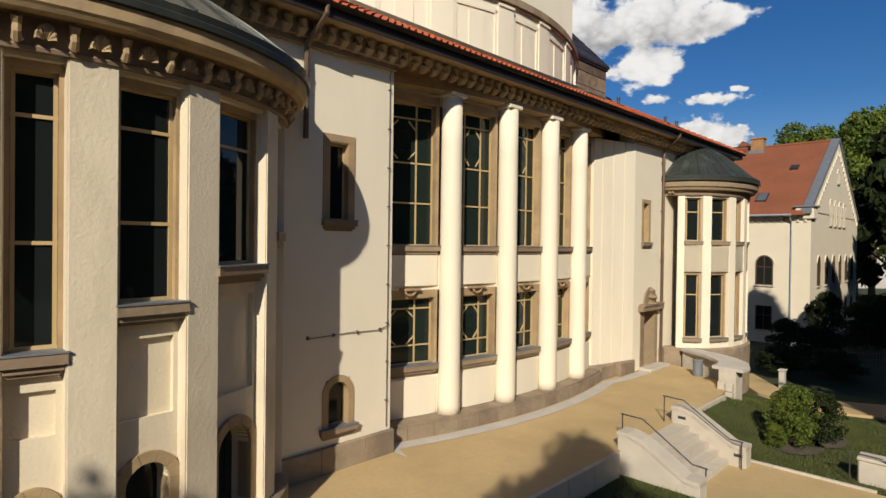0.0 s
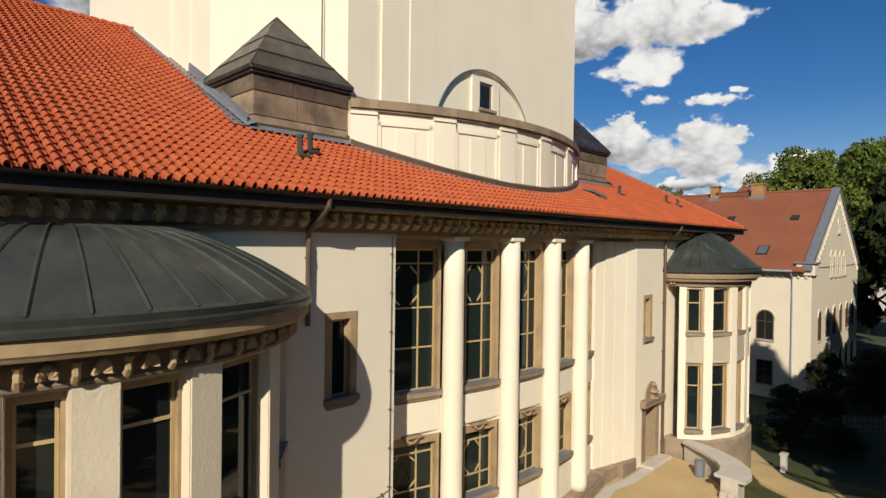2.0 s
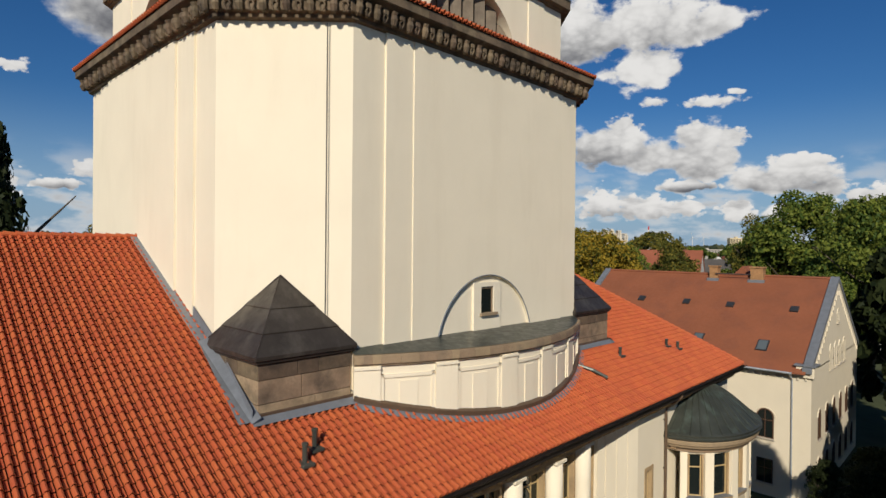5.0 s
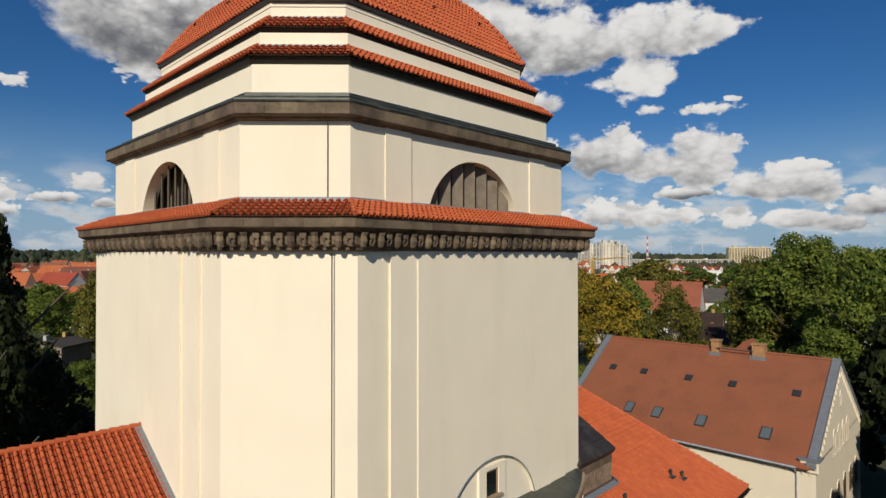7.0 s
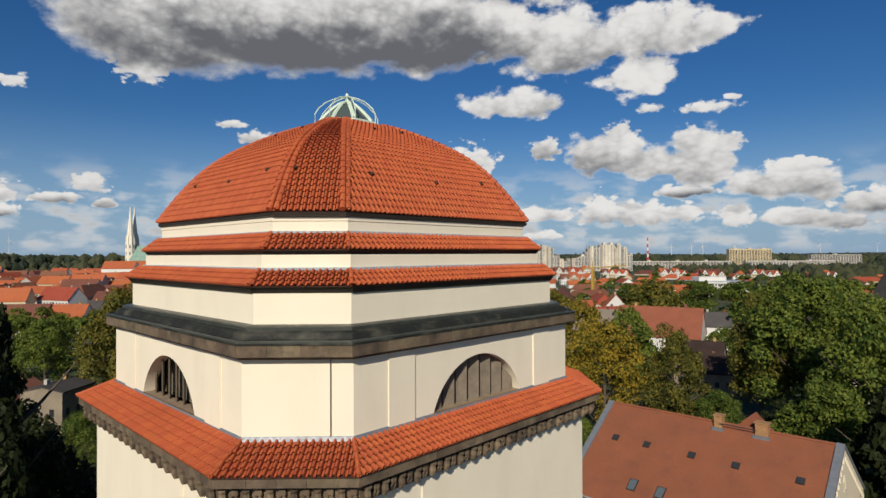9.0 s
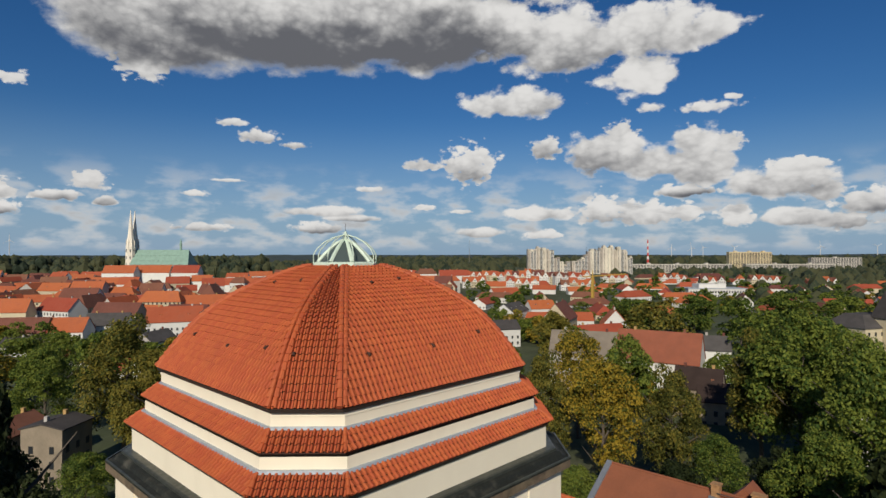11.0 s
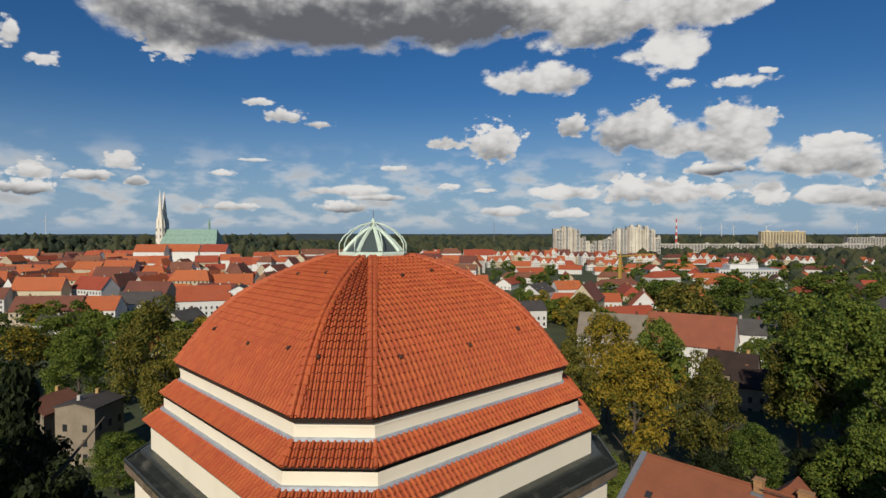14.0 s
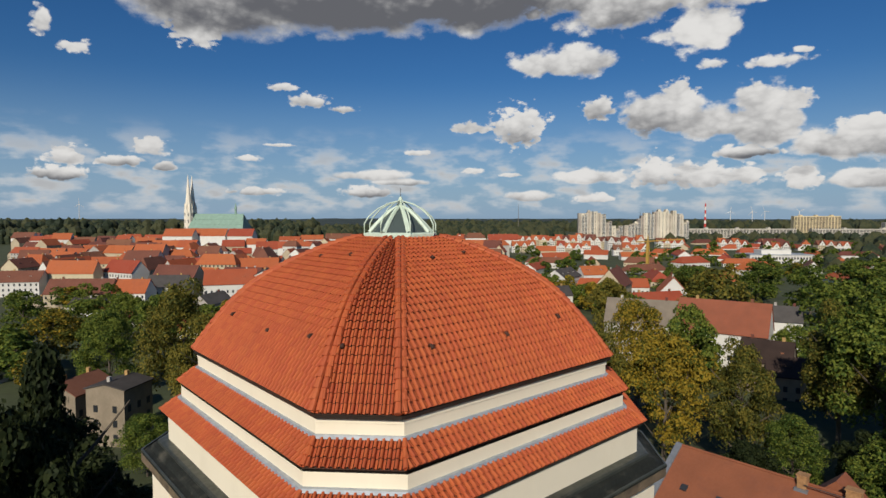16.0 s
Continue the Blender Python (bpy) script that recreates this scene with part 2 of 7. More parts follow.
PLASTER = material("cream_plaster", (0.80, 0.715, 0.55), 0.88, vary=0.035, scale=0.35, fine=30, bump=0.22, dirt=(0.56, 0.47, 0.33), dirt_amount=0.16, dirt_scale=0.7, streak=0.22)
PLASTER_ROUGH = material("rough_cream_plaster", (0.72, 0.62, 0.45), 0.92, vary=0.07, scale=0.6, fine=26, bump=0.5, bump_scale=16, dist=0.02, dirt=(0.42, 0.34, 0.23), dirt_amount=0.5, dirt_scale=0.9, streak=0.3)
STONE = material("brown_sandstone", (0.31, 0.225, 0.14), 0.9, vary=0.22, scale=0.9, fine=9, bump=0.5, dirt=(0.085, 0.07, 0.055), dirt_amount=0.7, dirt_scale=0.9, per="object", per_amount=0.14)
STONE_DARK = material("blackened_sandstone", (0.15, 0.108, 0.068), 0.9, vary=0.4, scale=1.1, fine=9, bump=0.6, dirt=(0.026, 0.022, 0.019), dirt_amount=0.9, dirt_scale=0.8, per="object", per_amount=0.2)
STONE_TAN = material("tan_sandstone_frame", (0.40, 0.28, 0.15), 0.88, vary=0.16, scale=1.5, fine=12, bump=0.4, dirt=(0.19, 0.14, 0.09), dirt_amount=0.6, dirt_scale=1.2, per="object", per_amount=0.08)
PLINTH = material("brown_plinth_stone", (0.30, 0.225, 0.15), 0.92, vary=0.2, scale=1.2, fine=12, bump=0.6, dirt=(0.12, 0.10, 0.08), dirt_amount=0.6, dirt_scale=1.0, per="object", per_amount=0.1)
TILE = material("orange_clay_tile", (0.43, 0.092, 0.029), 0.72, vary=0.09, scale=0.8, fine=25, bump=0.12, dirt=(0.30, 0.075, 0.033), dirt_amount=0.2, dirt_scale=0.5, per="island", per_amount=0.07)
TILE_ONE = material("orange_clay_tile_single", (0.43, 0.092, 0.029), 0.72, vary=0.09, scale=0.8, fine=25, bump=0.12, dirt=(0.30, 0.075, 0.033), dirt_amount=0.2, dirt_scale=0.5, per="object", per_amount=0.07)
# coloured dark so that the open tile joints read as shadow lines
TILE_BED = material("roof_underlay", (0.06, 0.028, 0.018), 0.95, vary=0.1)
COPPER_DARK = material("weathered_dark_copper", (0.066, 0.072, 0.060), 0.42, metal=0.3, vary=0.3, scale=0.8, fine=6, bump=0.08, dirt=(0.10, 0.098, 0.08), dirt_amount=0.5, dirt_scale=1.4, streak=0.4, per="object", per_amount=0.15)
CAP_SHEET = material("brown_black_sheet_metal", (0.052, 0.043, 0.036), 0.42, metal=0.3, vary=0.25, scale=0.9, fine=7, bump=0.08, dirt=(0.13, 0.115, 0.095), dirt_amount=0.55, dirt_scale=1.5, streak=0.35, per="object", per_amount=0.15)
SHEET_BLACK = material("black_sheet_metal", (0.022, 0.024, 0.020), 0.75, metal=0.0, spec=0.2, vary=0.25, scale=0.9, fine=7, bump=0.08, dirt=(0.10, 0.092, 0.07), dirt_amount=0.8, dirt_scale=0.9)
LEAD = material("grey_lead_flashing", (0.21, 0.225, 0.245), 0.5, metal=0.3, vary=0.15, scale=2, fine=9, bump=0.2)
ZINC = material("light_zinc_strip", (0.42, 0.45, 0.48), 0.5, metal=0.4, vary=0.2, scale=3, fine=9, bump=0.1)
GUTTER = material("brown_black_gutter", (0.055, 0.043, 0.035), 0.45, metal=0.4, vary=0.2, bump=0.05)
PIPE = material("brown_copper_pipe", (0.15, 0.10, 0.065), 0.5, metal=0.4, vary=0.2, bump=0.05)
CABLE = material("grey_wire", (0.16, 0.14, 0.12), 0.5, metal=0.5, vary=0.1, bump=0.0)
GLASS = glass_material("dark_window_glass", (0.012, 0.016, 0.015))
LEADED = glass_material("dark_green_leaded_glass", (0.014, 0.022, 0.018), 0.08)
WOOD_CREAM = material("ochre_painted_wood", (0.50, 0.36, 0.17), 0.6, vary=0.1, fine=30, bump=0.1)
WOOD_OLD = material("weathered_wood_louvre", (0.20, 0.16, 0.115), 0.85, vary=0.25, scale=2, fine=14, bump=0.4, dirt=(0.07, 0.06, 0.05), dirt_amount=0.6, dirt_scale=1.5, streak=0.2)
LANTERN = material("pale_green_painted_metal", (0.58, 0.68, 0.55), 0.55, vary=0.08, fine=20, bump=0.05, dirt=(0.32, 0.40, 0.32), dirt_amount=0.5, dirt_scale=2)
PATINA = material("green_copper_patina", (0.22, 0.335, 0.265), 0.7, vary=0.12, scale=0.2, fine=2, bump=0.1)
SAND = material("yellow_gravel_path", (0.50, 0.36, 0.175), 0.97, vary=0.14, scale=0.35, fine=7, bump=0.35, bump_scale=40, dirt=(0.40, 0.285, 0.14), dirt_amount=0.5, dirt_scale=0.5)
GRANITE = material("pale_granite", (0.52, 0.46, 0.37), 0.85, vary=0.12, scale=3, fine=40, bump=0.25, dirt=(0.38, 0.34, 0.28), dirt_amount=0.5, dirt_scale=1.5, per="object", per_amount=0.06)
CONCRETE = material("pale_concrete_strip", (0.50, 0.46, 0.40), 0.9, vary=0.1, scale=1, fine=20, bump=0.2)
STEEL = material("dark_steel_rail", (0.10, 0.10, 0.10), 0.4, metal=0.7, vary=0.1, bump=0.0)
LAWN = material("lawn", (0.062, 0.072, 0.018), 0.95, vary=0.3, scale=0.6, fine=9, bump=0.9, bump_scale=30, dist=0.05)
EARTH = material("town_ground", (0.055, 0.068, 0.026), 0.95, vary=0.35, scale=0.05, fine=0.6, bump=0.3, dirt=(0.10, 0.095, 0.055), dirt_amount=0.5, dirt_scale=0.02)
ASPHALT = material("asphalt", (0.055, 0.055, 0.055), 0.9, vary=0.15, scale=0.3, fine=12, bump=0.2)


# ---- mesh helpers ----
def part(name, bm, mat, parent=None, label=""):
    me = bpy.data.meshes.new(name)
    bm.to_mesh(me)
    bm.free()
    me.materials.append(mat)
    ob = new(name, me)
    if parent is not None:
        ob.parent = parent
    if label:
        ob["label"] = label
    return ob


def mesh_part(name, verts, faces, mat, parent=None, label="", smooth=False):
    me = bpy.data.meshes.new(name)
    me.from_pydata(verts, [], faces)
    me.materials.append(mat)
    if smooth:
        me.polygons.foreach_set("use_smooth", [True] * len(me.polygons))
    me.update()
    ob = new(name, me)
    if parent is not None:
        ob.parent = parent
    if label:
        ob["label"] = label
    return ob


def shared(name, me, parent, m=None):
    ob = new(name, me)
    ob.parent = parent
    if m is not None:
        ob.matrix_basis = m
    return ob


def thing(name, label, category, group="", kind=""):
    return tagged(new(name), label, category, group, kind)


def add_box(bm, x0, x1, y0, y1, z0, z1, bevel=0.0):
    vs = [bm.verts.new((x, y, z)) for z in (z0, z1) for x, y in ((x0, y0), (x1, y0), (x1, y1), (x0, y1))]
    fs = [bm.faces.new([vs[i] for i in f]) for f in ((3, 2, 1, 0), (4, 5, 6, 7), (0, 1, 5, 4), (1, 2, 6, 5), (2, 3, 7, 6), (3, 0, 4, 7))]
    if bevel:
        es = list({e for f in fs for e in f.edges})
        bmesh.ops.bevel(bm, geom=es, offset=bevel, segments=1, affect="EDGES", profile=0.5)


def box_part(name, x0, x1, y0, y1, z0, z1, mat, parent=None, label="", bevel=0.0):
    bm = bmesh.new()
    add_box(bm, x0, x1, y0, y1, z0, z1, bevel)
    return part(name, bm, mat, parent, label)


def add_tube(bm, pts, r, sides=8, cap=True):
    pts = [Vector(p) for p in pts]
    rings = []
    for i, p in enumerate(pts):
        d = (pts[min(i + 1, len(pts) - 1)] - pts[max(i - 1, 0)]).normalized()
        a = d.cross(Vector((0, 0, 1)))
        if a.length < 0.05:
            a = d.cross(Vector((1, 0, 0)))
        a.normalize()
        b = d.cross(a)
        rr = r[i] if isinstance(r, (list, tuple)) else r
        rings.append([bm.verts.new(p + (a * math.cos(k) + b * math.sin(k)) * rr) for k in [2 * math.pi * j / sides for j in range(sides)]])
    for A, B in zip(rings, rings[1:]):
        for j in range(sides):
            bm.faces.new((A[j], A[(j + 1) % sides], B[(j + 1) % sides], B[j]))
    if cap:
        bm.faces.new(rings[0][::-1])
        bm.faces.new(rings[-1])


def tube_part(name, pts, r, mat, parent=None, label="", sides=8):
    bm = bmesh.new()
    add_tube(bm, pts, r, sides)
    bmesh.ops.recalc_face_normals(bm, faces=bm.faces)
    return part(name, bm, mat, parent, label)


def extrude_part(name, outline, place, depth, mat, parent=None, label=""):
    """A flat outline (u, v), put into space by place(u, v, d), with d from 0 to depth."""
    bm = bmesh.new()
    A = [bm.verts.new(place(u, v, 0)) for u, v in outline]
    B = [bm.verts.new(place(u, v, depth)) for u, v in outline]
    n = len(outline)
    bm.faces.new(A)
    bm.faces.new(B[::-1])
    for i in range(n):
        bm.faces.new((A[i], B[i], B[(i + 1) % n], A[(i + 1) % n]))
    bmesh.ops.recalc_face_normals(bm, faces=bm.faces)
    return part(name, bm, mat, parent, label)

# ---- the tower and the roofs ----
CX, CY = 20.1, 28.6


def ring(W, c, z):
    p = ((-W + c, -W), (W - c, -W), (W, -W + c), (W, W - c), (W - c, W), (-W + c, W), (-W, W - c), (-W, -W + c))
    return [Vector((CX + x, CY + y, z)) for x, y in p]


def loft(name, levels, mat, parent, label="", cap_top=False, skip=()):
    bm = bmesh.new()
    rows = [[bm.verts.new(p) for p in ring(*l)] for l in levels]
    for A, B in zip(rows, rows[1:]):
        for j in range(8):
            if j not in skip:
                bm.faces.new((A[j], A[(j + 1) % 8], B[(j + 1) % 8], B[j]))
    if cap_top:
        bm.faces.new(rows[-1])
    return part(name, bm, mat, parent, label)


WAVE = ((0.0, -0.03), (0.03, 0.035), (0.11, 0.072), (0.24, 0.088), (0.37, 0.07), (0.46, 0.02), (0.50, -0.05), (0.54, -0.05), (0.585, -0.005), (0.73, -0.016), (0.88, -0.012), (1.0, -0.04))
SLOT = (6, 10)      # open joints beside the roll: the dark underlay stands in for its shadow line


def tile_rows(frame_at, rows, span, width=0.25, lift=0.052, keep=None):
    """Pantiles row by row: frame_at(s) gives origin, along, upslope, normal at height s; span(s) the ends along it."""
    V, Fc = [], []
    for s0, s1 in rows:
        o0, a, up, n = frame_at(s0)
        o1, _, _, n1 = frame_at(s1)
        l0, r0 = span(s0)
        l1, r1 = span(s1)
        k = math.floor(min(l0, l1) / width)
        while k * width < max(r0, r1):
            us = [(k + f) * width for f, _ in WAVE]
            hs = [h * width / 0.25 for _, h in WAVE]
            k += 1
            if keep and not keep((us[0] + us[-1]) / 2, s0):
                continue
            low, top, lip = [], [], []
            for u, h in zip(us, hs):
                c0, c1 = min(max(u, l0), r0), min(max(u, l1), r1)
                low.append(o0 + a * c0 + n * (h + lift))
                top.append(o1 + a * c1 + n1 * (h + 0.004))
                lip.append(o0 + up * 0.05 + a * c0 + n * (h - 0.03))
            if (low[0] - low[-1]).length < 0.02 and (top[0] - top[-1]).length < 0.02:
                continue
            b = len(V)
            m = len(us)
            V += lip + low + top
            for i in range(m - 1):
                if i in SLOT:
                    continue
                Fc.append((b + i, b + i + 1, b + m + i + 1, b + m + i))
                Fc.append((b + m + i, b + m + i + 1, b + 2 * m + i + 1, b + 2 * m + i))
    return V, Fc


def face_frames(levels, side):
    """Frames up one of the eight faces of a lofted roof, by height along it."""
    i, j = side, (side + 1) % 8
    L, R = [ring(*l)[i] for l in levels], [ring(*l)[j] for l in levels]
    along = (R[0] - L[0]).normalized()
    mids = [(p + q) / 2 for p, q in zip(L, R)]
    halves = [(q - p).length / 2 for p, q in zip(L, R)]
    dist = [0.0]
    for p, q in zip(mids, mids[1:]):
        dist.append(dist[-1] + (q - p).length)

    def at(s):
        k = max(0, min(len(dist) - 2, sum(1 for d in dist[1:-1] if d <= s)))
        f = (s - dist[k]) / (dist[k + 1] - dist[k])
        o = mids[k].lerp(mids[k + 1], f)
        up = (mids[min(k + 2, len(mids) - 1)] - mids[max(k - 1, 0)]).normalized() if 0 < k < len(mids) - 2 else (mids[k + 1] - mids[k]).normalized()
        return o, along, up, along.cross(up).normalized()

    def span(s):
        h = float(np.interp(s, dist, halves))
        return -h, h
    return at, span, dist[-1], L, R


def tiled_skirt(parent, levels, row=0.36, hips=True, hip_r=0.085):
    """Clay tiles on all eight faces, with ridge tiles over the hips."""
    loft("roof_bed", [(w - 0.02, c, z - 0.03) for w, c, z in levels], TILE_BED, parent)
    for side in range(8):
        at, span, length, L, R = face_frames(levels, side)
        n = max(2, round(length / row))
        rows = [(length * i / n, length * (i + 1) / n) for i in range(n)]
        V, Fc = tile_rows(at, rows, span, 0.27, 0.07)
        ob = mesh_part("tile_field", V, Fc, TILE, parent, smooth=False)
        tagged(ob, kind="stuff")
        if hips:
            bm = bmesh.new()
            pts = [p + Vector((0, 0, 0.05)) for p in L]
            total = sum((q - p).length for p, q in zip(pts, pts[1:]))
            m = max(2, round(total / 0.40))

            def along_hip(d):
                for p, q in zip(pts, pts[1:]):
                    seg = (q - p).length
                    if d <= seg + 1e-6:
                        return p.lerp(q, d / seg)
                    d -= seg
                return pts[-1]
            A = at(0)[1]
            for shift in ((-.15, .15) if hip_r > .1 else (0.0, )):
                for i in range(m):
                    a, b = along_hip(total * i / m) + A * shift, along_hip(min(total, total * (i + 1.12) / m)) + A * shift * .75
                    add_tube(bm, [a + Vector((0, 0, 0.03)), b], [hip_r * 1.12, hip_r * 0.92], 8)
            part("hip_tiles", bm, TILE, parent)


DOME = [(8.4, 2.1, 38.6)]
for f in np.linspace(0, 1, 15)[1:]:
    w = 8.4 - 6.75 * f
    z = float(np.interp(w, (1.65, 2.6, 3.64, 4.7, 5.75, 6.5, 7.1, 7.75, 8.4), (44.3, 44.0, 43.5, 42.92, 42.2, 41.5, 40.7, 39.75, 38.6)))
    DOME.append((w, w * 0.25, z))
# ease the kinks of the profile
for _ in range(2):
    DOME = [DOME[0]] + [(b[0], b[1], (a[2] + 2 * b[2] + c[2]) / 4) for a, b, c in zip(DOME, DOME[1:], DOME[2:])] + [DOME[-1]]


def tower():
    t = thing("domed_tower", "cream plastered chamfered tower with an orange tiled dome above the roof", "tower")
    loft("shaft", [(11.1, 3.5, 10.0), (11.1, 3.5, 28.0)], PLASTER, t)
    # ornamented main cornice
    loft("cornice", [(11.1, 3.5, 27.95), (11.28, 3.5, 28.0), (11.30, 3.5, 28.12), (11.42, 3.52, 28.2), (11.46, 3.52, 28.62), (11.62, 3.55, 28.7), (11.78, 3.56, 28.78), (11.80, 3.56, 29.18), (11.3, 3.5, 29.2)], STONE_DARK, t, "blackened carved sandstone cornice")
    tiled_skirt(t, [(11.9, 3.58, 29.2), (11.1, 3.3, 29.55), (10.32, 2.98, 29.88)])
    loft("drum", [(10.25, 2.95, 29.0), (10.25, 2.95, 33.0)], PLASTER, t, skip=(0, 6))
    loft("drum_flashing", [(10.36, 2.98, 29.86), (10.29, 2.96, 30.02), (10.25, 2.95, 30.02)], LEAD, t)
    loft("upper_cornice", [(10.25, 2.95, 32.9), (10.42, 2.95, 32.93), (10.45, 2.96, 33.0), (10.62, 3.0, 33.04), (10.64, 3.0, 33.52), (10.3, 2.9, 33.54)], STONE_DARK, t, "dark weathered sandstone band")
    loft("sheet_lip", [(10.66, 3.0, 33.57), (10.66, 3.0, 33.64), (10.58, 2.98, 33.66), (10.58, 2.98, 33.58)], COPPER_DARK, t, "raised sheet metal lip")
    loft("sheet_step", [(10.0, 2.83, 33.90), (10.0, 2.83, 34.06), (9.9, 2.80, 34.10), (9.5, 2.66, 34.12)], COPPER_DARK, t, "raised sheet metal step")
    loft("cornice_sheet", [(10.68, 3.01, 33.50), (10.68, 3.01, 33.57), (10.3, 2.92, 33.66), (10.22, 2.9, 33.86), (9.95, 2.8, 33.95), (9.5, 2.66, 34.0)], SHEET_BLACK, t, "dark sheet metal covering")
    loft("attic", [(9.55, 2.68, 33.8), (9.55, 2.68, 35.55)], PLASTER, t)
    for we, c0, ze, wt, c1, zt, wall in ((9.85, 2.8, 35.6, 9.15, 2.55, 36.2, 9.0), (9.1, 2.45, 37.02, 8.38, 2.24, 37.70, 8.28)):
        # board in dark gutter colour, for the shade under the tile edge
        loft("eaves_board", [(we - 0.5, c0 - .1, ze - 0.30), (we - 0.22, c0, ze - 0.27), (we - 0.09, c0, ze - 0.03), (we - 0.3, c0, ze)], GUTTER, t)
        tiled_skirt(t, [(we, c0, ze), ((we + wt) / 2, (c0 + c1) / 2, (ze + zt) / 2), (wt, c1, zt)])
        loft("skirt_flashing", [(wt + 0.06, c1 + .02, zt + 0.0), (wt - 0.02, c1, zt + 0.1), (wall, c1 - 0.03, zt + 0.11)], ZINC, t)
        loft("step_wall", [(wall, c1 - 0.04, ze), (wall, c1 - 0.04, zt + 0.62)], PLASTER, t)
    loft("dome_cornice", [(8.27, 2.2, 38.2), (8.31, 2.2, 38.22), (8.31, 2.2, 38.38), (8.2, 2.1, 38.4)], PLASTER, t)
    loft("dome_gutter", [(8.2, 2.1, 38.36), (8.40, 2.13, 38.42), (8.43, 2.14, 38.56), (8.1, 2.05, 38.61)], GUTTER, t)
    tiled_skirt(t, DOME, hip_r=0.125)
    return t


TOWER = tower()


def band(W, c, z0, z1, proud, seed, mat):
    """Ashlar blocks along the visible sides of a stone band."""
    rg = random.Random(seed)
    pts = ring(W, c, 0)
    for side in (6, 7, 0):
        a, b = pts[side], pts[(side + 1) % 8]
        U = (b - a).normalized()
        Nn = Vector((U.y, -U.x, 0))
        length = (b - a).length
        s = 0.0
        while s < length - .05:
            e = min(length, s + rg.uniform(0.9, 1.5))
            if length - e < .5:
                e = length
            d = proud + rg.uniform(0, .012)
            bm = bmesh.new()
            P = [(s + .006, -.05), (e - .006, -.05), (e - .006, d), (s + .006, d)]
            lo = [bm.verts.new(a + U * u + Nn * v + Vector((0, 0, z0 + .006))) for u, v in P]
            hi = [bm.verts.new(a + U * u + Nn * v + Vector((0, 0, z1 - .006))) for u, v in P]
            bm.faces.new(hi)
            bm.faces.new(lo[::-1])
            for i in range(4):
                bm.faces.new((lo[i], lo[(i + 1) % 4], hi[(i + 1) % 4], hi[i]))
            bmesh.ops.recalc_face_normals(bm, faces=bm.faces)
            part("stone_block", bm, mat, TOWER)
            s = e


band(11.79, 3.56, 28.80, 29.16, 0.02, 1, STONE_DARK)
band(10.63, 3.0, 33.06, 33.50, 0.02, 2, STONE_DARK)

# main roof: one slope over nave and wing
EY, EZ, RY, RZ = 13.1, 12.0, 28.6, 20.1
EX0, EX1 = -14.0, 42.3
SL = math.hypot(RY - EY, RZ - EZ)
UP = Vector((0, RY - EY, RZ - EZ)).normalized()
NRM = Vector((1, 0, 0)).cross(UP).normalized()


def roof_z(y):
    return EZ + (y - EY) * (RZ - EZ) / (RY - EY)


NEAR = (2.0, 10.2, SL / round(SL / 0.37) * 10)


def main_roof():
    r = thing("main_roof", "orange clay pantile roof of the nave with a dark gutter", "roof", kind="structure")
    hip = 5.4
    V = [(EX0, EY, EZ - .05), (EX1, EY, EZ - .05), (EX1 - hip, RY, RZ - .05), (EX0, RY, RZ - .05), (EX1, 2 * RY - EY, EZ - .05), (EX0, 2 * RY - EY, EZ - .05)]
    mesh_part("roof_bed", V, [(0, 1, 2, 3), (1, 4, 2), (3, 2, 4, 5)], TILE_BED, r)
    o = Vector((0, EY, EZ))

    def at(s):
        return o + UP * s, Vector((1, 0, 0)), UP, NRM

    def keep(u, s):
        y = (o + UP * s).y
        if NEAR[0] < u < NEAR[1] and s < NEAR[2] - .01:
            return False
        return not (10.5 < u < 29.5 and y > 18.6) and not (13.5 < u < 26.5 and y > 17.2) and not (9.5 < u < 30.5 and y > 19.5)
    n = round(SL / 0.37)
    rows = [(SL * i / n, SL * (i + 1) / n) for i in range(n)]
    V, Fc = tile_rows(at, rows, lambda s: (EX0, EX1 - hip * s / SL), 0.275, keep=keep)
    tagged(mesh_part("tile_field", V, Fc, TILE, r), kind="stuff")
    # the tiles nearest to the court, one by one
    flat = (lambda s: (Vector((0, s, 0)), Vector((1, 0, 0)), Vector((0, 1, 0)), Vector((0, 0, 1))))
    V, Fc = tile_rows(flat, [(0, SL / n)], lambda s: (0, 0.275), 0.275)
    one = None
    base = Matrix((Vector((1, 0, 0)), UP, NRM)).transposed().to_4x4()
    k = math.floor(NEAR[0] / 0.275)
    while k * 0.275 < NEAR[1]:
        if NEAR[0] < (k + .5) * 0.275 < NEAR[1]:
            for i in range(10):
                m = Matrix.Translation(o + UP * rows[i][0] + Vector((k * 0.275, 0, 0))) @ base
                if one is None:
                    one = mesh_part("roof_tile", V, Fc, TILE_ONE, r)
                    one.matrix_basis = m
                else:
                    shared("roof_tile", one.data, r, m)
        k += 1
    bm = bmesh.new()
    for i in range(60):
        x = 9.2 - i * 0.4
        add_tube(bm, [(x, RY, RZ + 0.05), (x - 0.44, RY, RZ + 0.08)], [0.11, 0.14], 10)
    part("ridge_tiles", bm, TILE, r)
    bm = bmesh.new()
    h0, h1 = Vector((EX1, EY, EZ)), Vector((EX1 - hip, RY, RZ))
    for i in range(44):
        add_tube(bm, [h0.lerp(h1, i / 44) + Vector((0, 0, .1)), h0.lerp(h1, (i + 1.1) / 44) + Vector((0, 0, .05))], [0.14, 0.11], 8)
    part("hip_tiles", bm, TILE, r)
    # gutter: a half round trough on brackets
    bm = bmesh.new()
